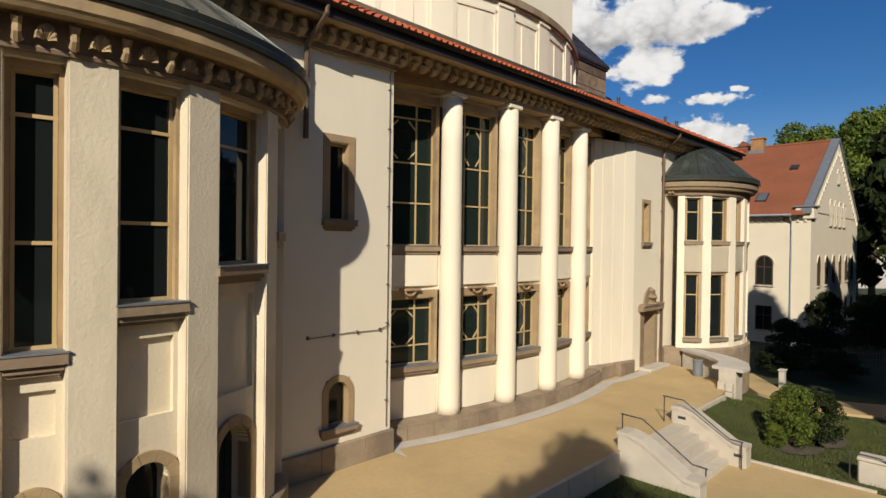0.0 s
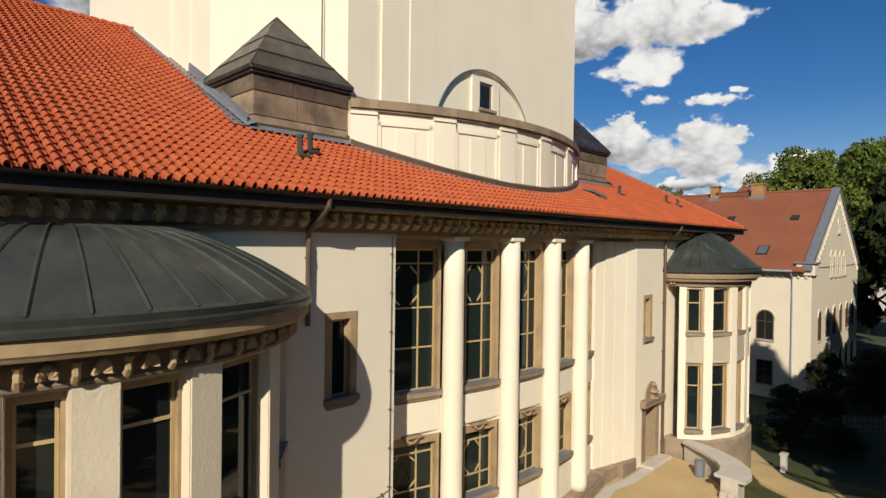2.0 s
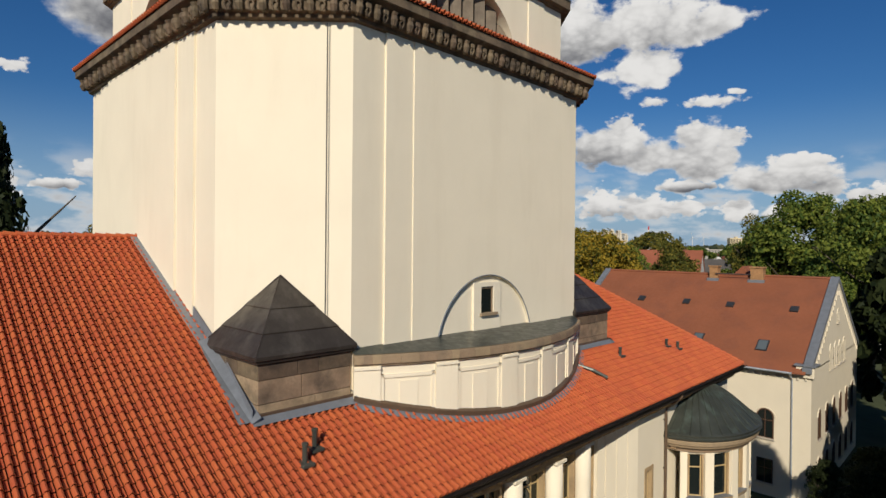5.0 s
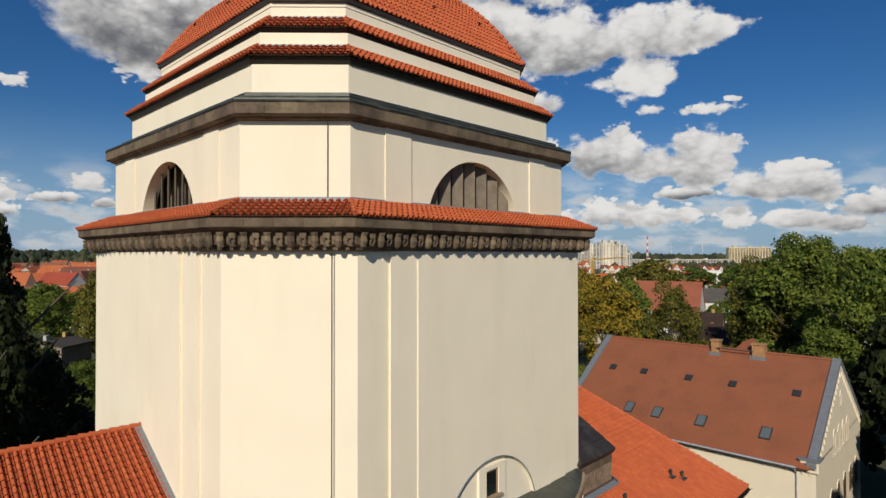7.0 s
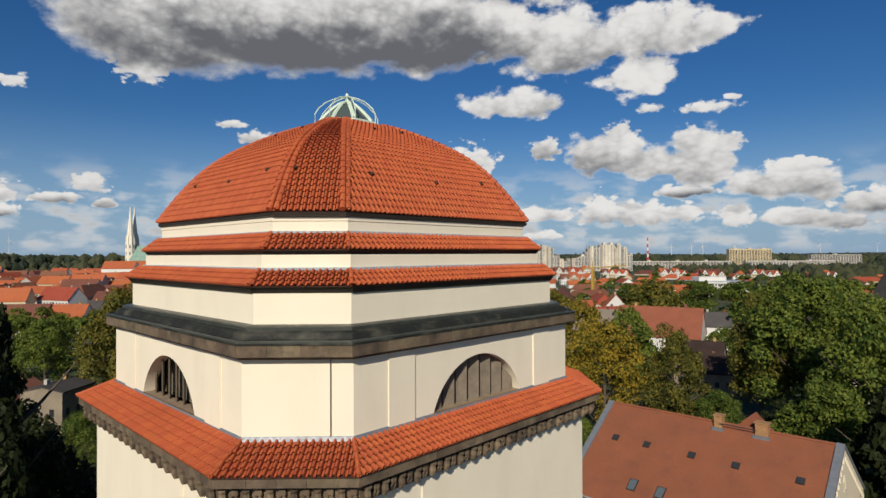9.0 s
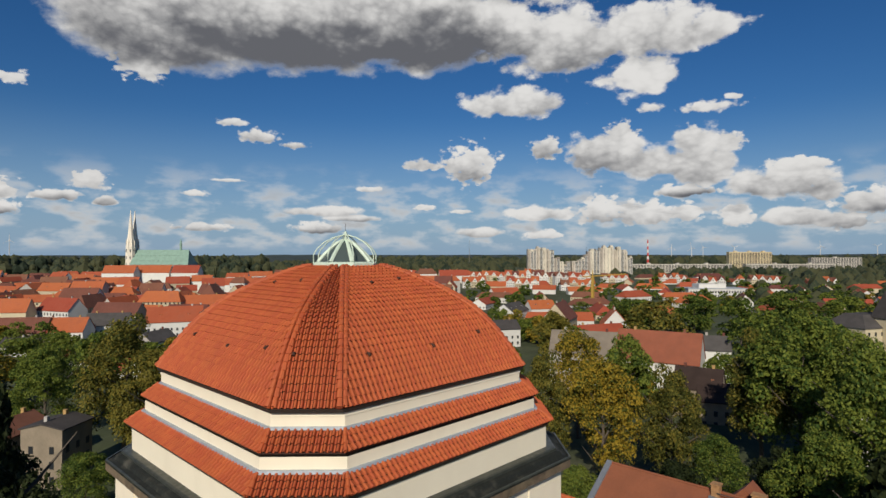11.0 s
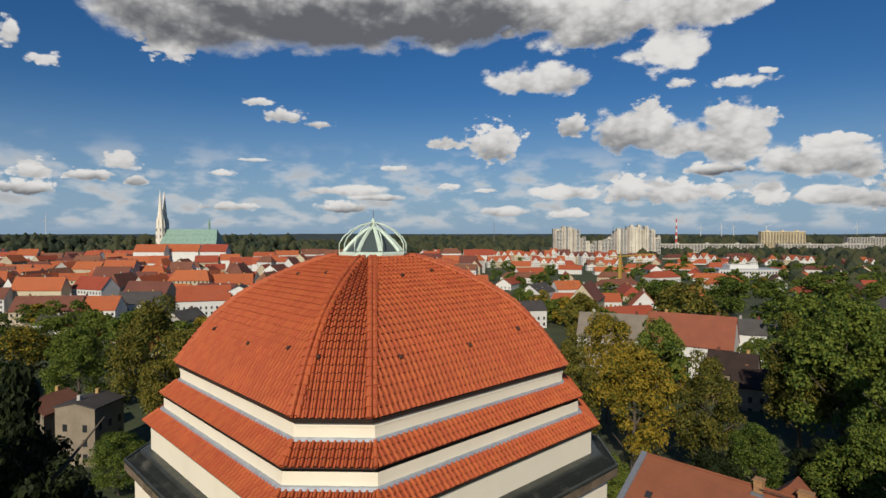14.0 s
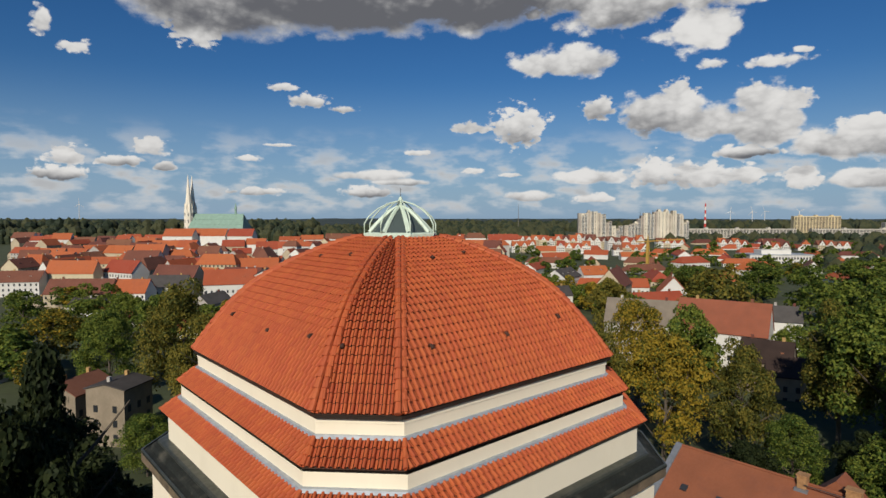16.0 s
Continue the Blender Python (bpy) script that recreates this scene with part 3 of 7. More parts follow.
    prof = [(math.cos(a), math.sin(a)) for a in np.linspace(math.pi, 2 * math.pi, 9)]
    A = [bm.verts.new((EX0, EY - 0.10 + 0.10 * c, EZ - 0.02 + 0.11 * s)) for c, s in prof]
    B = [bm.verts.new((EX1 + .1, EY - 0.10 + 0.10 * c, EZ - 0.02 + 0.11 * s)) for c, s in prof]
    for i in range(8):
        bm.faces.new((A[i], B[i], B[i + 1], A[i + 1]))
    bmesh.ops.solidify(bm, geom=bm.faces[:], thickness=0.012)
    part("gutter", bm, GUTTER, r, "dark brown half-round gutter")
    return r


ROOF = main_roof()

# ---- the long front ----
WALL_Y, G = 14.0, -0.85


class Spot:
    """A place on a wall: u along it, v up, d outward."""

    def __init__(self, a, b):
        a, b = Vector((a[0], a[1], 0)), Vector((b[0], b[1], 0))
        self.o, self.U, self.width = (a + b) / 2, (b - a).normalized(), (b - a).length
        self.N = Vector((self.U.y, -self.U.x, 0))

    def __call__(self, u, v, d):
        return self.o + self.U * u + self.N * d + Vector((0, 0, v))

    def box(self, bm, u0, u1, v0, v1, d0, d1):
        vs = [bm.verts.new(self(u, v, d)) for v in (v0, v1) for u, d in ((u0, d1), (u1, d1), (u1, d0), (u0, d0))]
        for f in ((3, 2, 1, 0), (4, 5, 6, 7), (0, 1, 5, 4), (1, 2, 6, 5), (2, 3, 7, 6), (3, 0, 4, 7)):
            bm.faces.new([vs[i] for i in f])

    def boxes(self, name, rows, mat, parent, label=""):
        bm = bmesh.new()
        for r in rows:
            self.box(bm, *r)
        bmesh.ops.recalc_face_normals(bm, faces=bm.faces)
        return part(name, bm, mat, parent, label)

    def bar(self, bm, u0, v0, u1, v1, d, w):
        """A glazing bar from point to point."""
        dx, dy = u1 - u0, v1 - v0
        l = math.hypot(dx, dy)
        nx, ny = -dy / l * w / 2, dx / l * w / 2
        q = [(u0 + nx, v0 + ny), (u1 + nx, v1 + ny), (u1 - nx, v1 - ny), (u0 - nx, v0 - ny)]
        A = [bm.verts.new(self(u, v, d)) for u, v in q]
        B = [bm.verts.new(self(u, v, d + 0.035)) for u, v in q]
        bm.faces.new(B)
        for i in range(4):
            bm.faces.new((A[i], A[(i + 1) % 4], B[(i + 1) % 4], B[i]))


def sill(sp, parent, u0, u1, z, d0, d1, tall=0.34, mat=None):
    """A moulded stone sill with a grey metal cover."""
    sp.boxes("sill", [(u0, u1, z - tall * 0.5, z, d0, d1), (u0 + .05, u1 - .05, z - tall * 0.8, z - tall * 0.5, d0, d1 - .07), (u0 + .1, u1 - .1, z - tall, z - tall * 0.8, d0, d1 - .13)], mat or STONE, parent)
    sp.boxes("sill_cover", [(u0 - .015, u1 + .015, z + .003, z + 0.03, d0, d1 + 0.02)], LEAD, parent, "grey metal sill cover")


def leaded_window(sp, parent, u0, u1, v0, v1, d, lights, octagon, frame_mat=None):
    """A stone-framed leaded window: lights are the heights of the crossbars, octagon the light with the eight-sided pane."""
    w = thing("leaded_window", "tall dark leaded window with ochre bars in a sandstone frame", "window", "windows of the bow") if parent is None else new("window")
    if parent is not None:
        w.parent = parent
    sp.boxes("glass", [(u0, u1, v0, v1, d - 0.03, d)], LEADED, w)
    bm = bmesh.new()
    t = (u1 - u0)
    a, b = u0 + t * 0.27, u1 - t * 0.27
    for u in (a, b):
        sp.bar(bm, u, v0, u, v1, d + .002, 0.055)
    for v in lights:
        sp.bar(bm, u0, v, u1, v, d + .002, 0.055)
    o0, o1 = octagon
    h = (o1 - o0) * 0.24
    k = (b - a) * 0.30
    for p in ((a, o0 + h, a + k, o0), (b - k, o0, b, o0 + h), (b, o1 - h, b - k, o1), (a + k, o1, a, o1 - h)):
        sp.bar(bm, *p, d + .004, 0.05)
    part("glazing_bars", bm, frame_mat or WOOD_CREAM, w, "ochre glazing bars")
    sp.boxes("frame", [(u0 - .07, u0, v0, v1, d - .05, d + .06), (u1, u1 + .07, v0, v1, d - .05, d + .06), (u0, u1, v1, v1 + .07, d - .05, d + .06), (u0, u1, v0 - .06, v0, d - .05, d + .06)], frame_mat or WOOD_CREAM, w)
    # faint roundel of coloured glass
    bm = bmesh.new()
    cu, cv, r = (a + b) / 2, (o0 + o1) / 2, (b - a) * 0.33
    for rr in (r, r * 0.6):
        pts = [sp(cu + rr * math.cos(q), cv + rr * math.sin(q), d + .008) for q in np.linspace(0, 2 * math.pi, 17)]
        add_tube(bm, pts, 0.009, 4, False)
    part("roundel", bm, GLASS, w)
    return w


def shell(sp, parent, u, v, d, w, h):
    """A carved scallop shell on a console."""
    bm = bmesh.new()
    n = 9
    for i in range(n):
        a = math.pi * (1.08 + 0.84 * i / (n - 1))
        e = sp(u + math.cos(a) * w / 2, v + (math.sin(a)) * h * 0.9, d + 0.10)
        add_tube(bm, [sp(u, v - h * 0.95, d + 0.04), sp(u + math.cos(a) * w * .3, v + math.sin(a) * h * .45 - h * 0.15, d + .17), e + Vector((0, 0, h * .35))], [0.02, w * 0.05, w * 0.075], 6)
    sp.box(bm, u - w * .62, u + w * .62, v - .02, v + 0.06, d, d + 0.2)
    bmesh.ops.recalc_face_normals(bm, faces=bm.faces)
    return part("shell_console", bm, STONE_TAN, parent, "carved sandstone shell")


def bow_y(x):
    return 13.72 + (x - 19.6) ** 2 / 46.0


COLS = (14.95, 17.7, 20.45, 23.2)


def front():
    f = thing("synagogue_front", "cream plastered front with columns and leaded windows on a stone plinth", "facade", kind="structure")
    # flat walls with real openings: pieces round the window holes
    def wall(x0, x1, holes, z0=G, z1=11.62):
        bm = bmesh.new()
        xs = sorted({x0, x1, *[h[0] for h in holes], *[h[1] for h in holes]})
        zs = sorted({z0, z1, *[h[2] for h in holes], *[h[3] for h in holes]})
        for xa, xb in zip(xs, xs[1:]):
            run = None
            for za, zb in zip(zs, zs[1:]):
                inside = any(h[0] <= xa and xb <= h[1] and h[2] <= za and zb <= h[3] for h in holes)
                if inside:
                    if run is not None:
                        add_box(bm, xa, xb, WALL_Y, 14.9, run, za)
                    run = None
                elif run is None:
                    run = za
            if run is not None:
                add_box(bm, xa, xb, WALL_Y, 14.9, run, z1)
        bmesh.ops.remove_doubles(bm, verts=bm.verts, dist=0.0005)
        return part("wall", bm, PLASTER, f)
    wall(-14.0, 11.85, [(9.45, 10.2, 6.3, 8.55), (9.45, 10.3, 0.35, 1.75)])
    wall(28.3, 41.9, [(29.3, 30.0, 5.85, 7.95), (29.15, 31.2, -0.86, 2.25)])
    box_part("wall", 11.85, 28.3, 15.9, 16.3, G, 11.62, PLASTER, f)
    box_part("wall", 41.3, 41.9, 14.9, 43.2, G, 11.62, PLASTER, f)
    box_part("jamb", 11.55, 11.85, 14.9, 15.9, G, 11.62, PLASTER, f)
    # stepped pier on the far side of the bow
    box_part("pier", 25.35, 28.3, 14.75, 15.9, G, 10.95, PLASTER, f)
    sp = Spot((25.35, 14.62), (28.3, 14.0))
    h = sp.width / 2
    for u0, u1, d in ((-1, -.62, -.05), (-.60, -.1, -.02), (-.08, .45, .0), (.47, 1, .02)):
        sp.boxes("pier", [(h * u0, h * u1, G, 10.95, -0.8, d)], PLASTER, f)
    for x0, x1, y in ((25.3, 26.85, 14.12), (26.84, 28.35, 13.86)):
        box_part("plinth", x0, x1, y, 15.0, G, -0.2, PLINTH, f, bevel=0.03)
    # bow: one bay between each two columns
    edges = (12.05, *COLS, 25.45)
    for xa, xb in zip(edges, edges[1:]):
        sp = Spot((xa, bow_y(xa) + 0.42), (xb, bow_y(xb) + 0.42))
        h = sp.width / 2
        c0, c1 = -h + 0.36, h - 0.36
        if xa < 13:
            c0 = -h + 0.05
        if xb > 25:
            c1 = h - 0.05
        for v0, v1, dd in ((G, 1.05, 0.0), (4.05, 5.3, 0.0), (10.6, 11.62, -0.1)):
            sp.boxes("spandrel", [(-h, h, v0, v1, -0.5, dd)], PLASTER, f)
        # curved apron panel below each window
        for v0, v1 in ((-0.3, 1.0), (4.22, 5.28)):
            bm = bmesh.new()
            prof = [(u, 0.10 * (1 - (u / (c1 if u > 0 else -c0)) ** 2) ** 0.5 + .03) for u in np.linspace(c0 + .05, c1 - .05, 9)]
            A = [bm.verts.new(sp(u, v0, d)) for u, d in prof]
            B = [bm.verts.new(sp(u, v1, d)) for u, d in prof]
            C = [bm.verts.new(sp(u, v0, -0.05)) for u, d in (prof[0], prof[-1])]
            for i in range(len(prof) - 1):
                bm.faces.new((A[i], A[i + 1], B[i + 1], B[i]))
            bm.faces.new((*A[::-1], C[0], C[1]))
            part("apron", bm, PLASTER, f)
        for v0, v1, lights, octg in ((5.66, 10.5, (8.5, 7.1, 10.05), (8.62, 9.95)), (1.5, 3.72, (2.1, 3.4), (2.15, 3.35))):
            leaded_window(sp, f, c0 + .17, c1 - .17, v0, v1, -0.30, lights, octg)
            sp.boxes("window_frame", [(c0, c0 + .13, v0 - .1, v1 + .1, -0.5, 0.0), (c1 - .13, c1, v0 - .1, v1 + .1, -0.5, 0.0), (c0, c1, v1 + .07, v1 + .35, -0.5, 0.005)], STONE_TAN, f, "tan sandstone window surround")
            sill(sp, f, c0, c1, v0 - .06, -0.4, 0.16, 0.36)
            # round the sill's front
        shell(sp, f, 0, 4.08, -0.02, 0.62, 0.30)
        m = max(2, round((xb - xa) / 0.9))
        for i in range(m):
            x0, x1 = xa + (xb - xa) * i / m, xa + (xb - xa) * (i + 1) / m
            q = Spot((x0, bow_y(x0)), (x1, bow_y(x1)))
            k = q.width / 2 - .003
            q.boxes("plinth_block", [(-k, k, G - .2, -0.42, -0.6, 0.32), (-k, k, -0.42, -0.32, -0.6, 0.25)], PLINTH, f)
    for x in COLS:
        bm = bmesh.new()
        y = bow_y(x) + 0.22
        add_tube(bm, [(x, y, -0.34), (x, y, 0.0), (x, y, 9.2), (x, y, 10.86)], [0.42, 0.40, 0.375, 0.365], 20, True)
        c = part("column", bm, PLASTER, f, "smooth round cream plaster column")
        for p in c.data.polygons:
            p.use_smooth = len(p.vertices) == 4
        box_part("abacus", x - .385, x + .385, y - .385, y + .6, 10.86, 11.0, PLASTER, f, bevel=0.02)
    # architrave over the columns, following the bow
    for xa, xb in zip(edges, edges[1:]):
        sp = Spot((xa, bow_y(xa)), (xb, bow_y(xb)))
        h = sp.width / 2 + .02
        sp.boxes("architrave", [(-h, h, 11.0, 11.2, -0.7, 0.1), (-h, h, 11.2, 11.58, -0.7, 0.02)], STONE_TAN, f)
    # plinth along the flat walls, in blocks
    x = -14.0
    while x < 11.8:
        n = min(x + 1.55, 11.93)
        box_part("plinth_block", x + .004, n - .004, WALL_Y - 0.14, 14.2, G - .2, -0.12 + 0.0, PLINTH, f, bevel=0.02)
        x = n
    for x0, x1 in ((31.45, 33.0), (40.6, 42.0)):
        box_part("plinth_block", x0, x1, WALL_Y - 0.14, 14.2, G - .2, 0.0, PLINTH, f, bevel=0.02)
    # eaves: boarded soffit, frieze and carved brackets
    box_part("soffit", EX0, EX1, EY + 0.02, 14.9, 11.62, 11.70, STONE_TAN, f)
    box_part("fascia", EX0, EX1, EY, EY + 0.05, 11.62, 11.93, GUTTER, f)
    box_part("frieze", EX0, 11.85, WALL_Y - 0.16, WALL_Y - .001, 11.02, 11.18, STONE, f)
    box_part("frieze", 28.3, 41.95, WALL_Y - 0.16, WALL_Y - .001, 11.02, 11.18, STONE, f)
    box_part("frieze", EX0, 11.85, WALL_Y - 0.3, WALL_Y - .001, 11.18, 11.62, STONE, f)
    box_part("frieze", 28.3, 41.95, WALL_Y - 0.3, WALL_Y - .001, 11.18, 11.62, STONE, f)
    bm = bmesh.new()
    add_tube(bm, [(0, -0.06, 11.2), (0, -0.2, 11.24), (0, -0.30, 11.36), (0, -0.34, 11.52), (0, -0.30, 11.62)], [0.06, 0.12, 0.15, 0.15, 0.13], 8)
    bmesh.ops.recalc_face_normals(bm, faces=bm.faces)
    b0 = part("bracket", bm, STONE_TAN, f)
    b0.location = (EX0 + .3, WALL_Y - .1, 0)
    x = EX0 + 0.75
    while x < 41.9:
        y = WALL_Y - .1
        shared("bracket", b0.data, f, pose(x, 13.92, 0))
        x += 0.45
    return f


FRONT = front()


def small_window(x0, x1, z0, z1, arched=False):
    """Narrow window with a stone surround let into the flat wall."""
    w = thing("small_window", "narrow dark window in a tan sandstone surround" if not arched else "small round-arched window in a tan sandstone surround", "window", "small front windows")
    sp = Spot((x0, WALL_Y), (x1, WALL_Y))
    h = (x1 - x0) / 2
    sp.boxes("glass", [(-h, h, z0, z1, -0.26, -0.24)], GLASS, w)
    if arched:
        # plate with a round-headed hole
        n = 14
        r = h - 0.08
        spring = z1 - h
        arc = [(r * math.cos(a), spring + r * math.sin(a)) for a in np.linspace(0, math.pi, n)]
        big = [((h + .12) * math.cos(a), spring + (h + .12) * math.sin(a)) for a in np.linspace(0, math.pi, n)]
        bm = bmesh.new()
        inner, outer = [(r, z0)] + arc + [(-r, z0)], [(h + .12, z0)] + big + [(-h - .12, z0)]
        for d0 in (0.035,):
            I = [bm.verts.new(sp(u, v, d0)) for u, v in inner]
            O = [bm.verts.new(sp(u, v, d0)) for u, v in outer]
            Ib = [bm.verts.new(sp(u, v, -0.4)) for u, v in inner]
            Ob = [bm.verts.new(sp(u, v, -0.02)) for u, v in outer]
            for i in range(len(inner) - 1):
                bm.faces.new((I[i], I[i + 1], O[i + 1], O[i]))
                bm.faces.new((Ib[i], Ib[i + 1], I[i + 1], I[i]))
                bm.faces.new((O[i], O[i + 1], Ob[i + 1], Ob[i]))
        bmesh.ops.recalc_face_normals(bm, faces=bm.faces)
        part("surround", bm, STONE_TAN, w)
    else:
        sp.boxes("surround", [(-h - .17, -h + .06, z0, z1 + .02, -0.4, 0.03), (h - .06, h + .17, z0, z1 + .02, -0.4, 0.03), (-h - .17, h + .17, z1 + .02, z1 + .22, -0.4, 0.035)], STONE_TAN, w)
    bm = bmesh.new()
    sp.bar(bm, -h + .06, z0, -h + .06, z1, -0.235, 0.06)
    sp.bar(bm, h - .07, z0, h - .07, z1, -0.235, 0.06)
    sp.bar(bm, -h, z0 + .05, h, z0 + .05, -0.235, 0.06)
    sp.bar(bm, -h, z1 - .05, h, z1 - .05, -0.235, 0.05)
    part("sash", bm, WOOD_CREAM, w)
    sill(sp, w, -h - .2, h + .2, z0 + .02, -0.4, 0.16, 0.3)
    return w


small_window(9.45, 10.2, 6.3, 8.55)
small_window(9.45, 10.3, 0.35, 1.75, True)
small_window(29.3, 30.0, 5.85, 7.95)


def portal():
    d = thing("side_door", "weathered sandstone portal with a shell crest and a dark door standing open", "door")
    sp = Spot((29.15, WALL_Y), (31.2, WALL_Y))
    sp.boxes("jamb", [(-1.02, -0.62, G, 2.25, -0.6, 0.04)], STONE, d)
    sp.boxes("jamb", [(0.62, 1.02, G, 2.25, -0.6, 0.04)], STONE, d)
    sp.boxes("lintel", [(-1.28, 1.28, 2.25, 2.5, -0.3, 0.30), (-1.2, 1.2, 2.5, 2.62, -0.3, 0.36)], STONE, d)
    sp.boxes("door_leaf", [(-0.6, 0.6, G, 2.24, -0.6, -0.55)], WOOD_OLD, d, "brown grey door leaf")
    bm = bmesh.new()
    pts = [(0.72 * math.cos(a), 2.62 + 0.85 * math.sin(a)) for a in np.linspace(0, math.pi, 15)]
    A = [bm.verts.new(sp(u, v, 0.1)) for u, v in pts]
    B = [bm.verts.new(sp(u, v, 0.0)) for u, v in pts]
    bm.faces.new(A)
    for i in range(14):
        bm.faces.new((A[i], B[i], B[i + 1], A[i + 1]))
    part("lunette", bm, STONE, d)
    bm = bmesh.new()
    add_tube(bm, [sp(0, 2.62, .12), sp(0, 2.95, .15), sp(0, 3.3, .14), sp(0, 3.42, .1)], [0.36, 0.33, 0.2, 0.06], 10)
    part("crest", bm, STONE, d, "carved stone crest")
    box_part("threshold", 29.0, 31.4, 13.3, 14.0, G - .1, G + .12, GRANITE, d, bevel=0.02)
    return d


portal()


def downpipe(x, foot):
    p = thing("downpipe", "brown copper downpipe with an elbow below the gutter", "downpipe", "downpipes")
    y = WALL_Y - 0.16
    tube_part("pipe", [(x + .1, EY - .08, 11.9), (x + .1, EY - .06, 11.7), (x + .02, 13.35, 11.4), (x, y, 11.0), (x, y, 10.7), (x, y, foot + .5), (x, y, foot)], 0.075, PIPE, p)
    for z in (10.3, 7.6, 4.9, 2.2):
        if z < foot:
            continue
        tube_part("clamp", [(x, y, z), (x, y, z + .06)], 0.095, PIPE, p)
        box_part("bolt", x - .02, x + .02, y, WALL_Y, z + .01, z + .05, PIPE, p)
    return p


downpipe(8.62, 8.5)
downpipe(31.45, G + .1)
lc = thing("lightning_cable", "thin grey wire clipped to the plaster wall", "cable", "wall cables")
tube_part("wire", [(11.66, EY - .05, 11.8), (11.6, 13.5, 11.3), (11.66, 13.95, 10.9), (11.66, 13.95, 0.0)], 0.014, CABLE, lc, sides=5)
for i in range(9):
    box_part("clip", 11.62, 11.70, 13.92, WALL_Y, 0.8 + i * 1.2, 0.83 + i * 1.2, CABLE, lc)
lc = thing("lightning_cable", "thin grey wire clipped across the plaster wall", "cable", "wall cables")
tube_part("wire", [(8.75, 13.96, 3.02), (10.2, 13.96, 3.06), (11.3, 13.96, 3.03), (11.66, 13.96, 3.12)], 0.012, CABLE, lc, sides=5)
for i in range(4):
    box_part("clip", 8.8 + i * .85, 8.85 + i * .85, 13.93, WALL_Y, 3.0, 3.09, CABLE, lc)

# ---- arches ----
def arch_panel(sp, name, u0, u1, v0, v1, r, cv, d0, d1, mat, parent, n=18, label=""):
    """A wall panel with a round-headed opening that starts at v0; d0 its back, d1 its face."""
    bm = bmesh.new()
    a0 = math.asin(max(-1.0, min(1.0, (v0 - cv) / r)))
    arc = [(r * math.cos(a), cv + r * math.sin(a)) for a in np.linspace(a0, math.pi - a0, n)]
    if v0 < cv - 1e-6:
        arc = [(r * math.cos(a), cv + r * math.sin(a)) for a in np.linspace(0, math.pi, n)]
    e = arc[0][0]
    sp.box(bm, u0, -e, v0, v1, d0, d1)
    sp.box(bm, e, u1, v0, v1, d0, d1)
    F = [bm.verts.new(sp(u, v, d1)) for u, v in arc]
    T = [bm.verts.new(sp(u, v1, d1)) for u, v in arc]
    B = [bm.verts.new(sp(u, v, d0)) for u, v in arc]
    for i in range(n - 1):
        bm.faces.new((F[i], F[i + 1], T[i + 1], T[i]))
        bm.faces.new((B[i], B[i + 1], F[i + 1], F[i]))
    bmesh.ops.recalc_face_normals(bm, faces=bm.faces)
    return part(name, bm, mat, parent, label)


def arch_ring(sp, name, r0, r1, cv, low, d0, d1, mat, parent, n=16, blocks=5):
    """Stone surround of a round-headed window, in voussoirs and jambs."""
    bm = bmesh.new()
    for k in range(blocks):
        A = np.linspace(math.pi * k / blocks + 0.008, math.pi * (k + 1) / blocks - 0.008, 5)
        q = [(r0, a) for a in A] + [(r1, a) for a in A[::-1]]
        P = [(r * math.cos(a), cv + r * math.sin(a)) for r, a in q]
        f = [bm.verts.new(sp(u, v, d1)) for u, v in P]
        b = [bm.verts.new(sp(u, v, d0)) for u, v in P]
        bm.faces.new(f)
        for i in range(len(P)):
            bm.faces.new((f[i], b[i], b[(i + 1) % len(P)], f[(i + 1) % len(P)]))
    if low < cv:
        sp.box(bm, -r1, -r0, low, cv - .004, d0, d1)
        sp.box(bm, r0, r1, low, cv - .004, d0, d1)
    bmesh.ops.recalc_face_normals(bm, faces=bm.faces)
    return part(name, bm, mat, parent)


# ---- the round bays ----


def bay(cx, flip, stair, BA=4.7, BB=3.35):
    """A half-oval bay with pilasters, a carved cornice and a standing-seam copper roof."""
    t = thing("bay", ("rough cream plaster bay with stepped windows and dark copper roof" if stair else "cream plaster bay with two window rows and green copper roof"), "bay window", "round bays")

    def at(a, o=0.0):
        return (cx + flip * (BA + o) * math.sin(a), WALL_Y - (BB + o) * math.cos(a))
    low = G - 2.4 if not stair else G
    plast = PLASTER_ROUGH if stair else PLASTER
    rec = 0.30 if stair else 0.0

    def sweep(name, prof, mat, a0=-1.57, a1=1.57, n=44, label="", smooth=False):
        bm = bmesh.new()
        A = np.linspace(a0, a1, n)
        rows = [[bm.verts.new((*at(a, o), z)) for o, z in prof] for a in A]
        for p, q in zip(rows, rows[1:]):
            for i in range(len(prof) - 1):
                bm.faces.new((p[i], q[i], q[i + 1], p[i + 1]))
        bmesh.ops.recalc_face_normals(bm, faces=bm.faces)
        ob = part(name, bm, mat, t, label)
        return ob
    # pilasters
    edges = [(-1.20, -1.10), (-0.80, -0.70), (-0.47, -0.30), (-0.125, 0.03), (0.278, 0.43), (0.77, 0.92), (1.22, 1.34)]
    for a0, a1 in edges:
        p, q = at(a0), at(a1)
        if flip < 0:
            p, q = q, p
        sp = Spot(p, q)
        h = sp.width / 2
        o = part("pilaster", (lambda bm: (sp.box(bm, -h, h, low, 8.52, -0.62 - rec, 0.0), bmesh.ops.bevel(bm, geom=bm.edges[:], offset=0.025, segments=2, affect="EDGES"), bm)[-1])(bmesh.new()), plast, t)
    cells = list(zip(edges, edges[1:]))
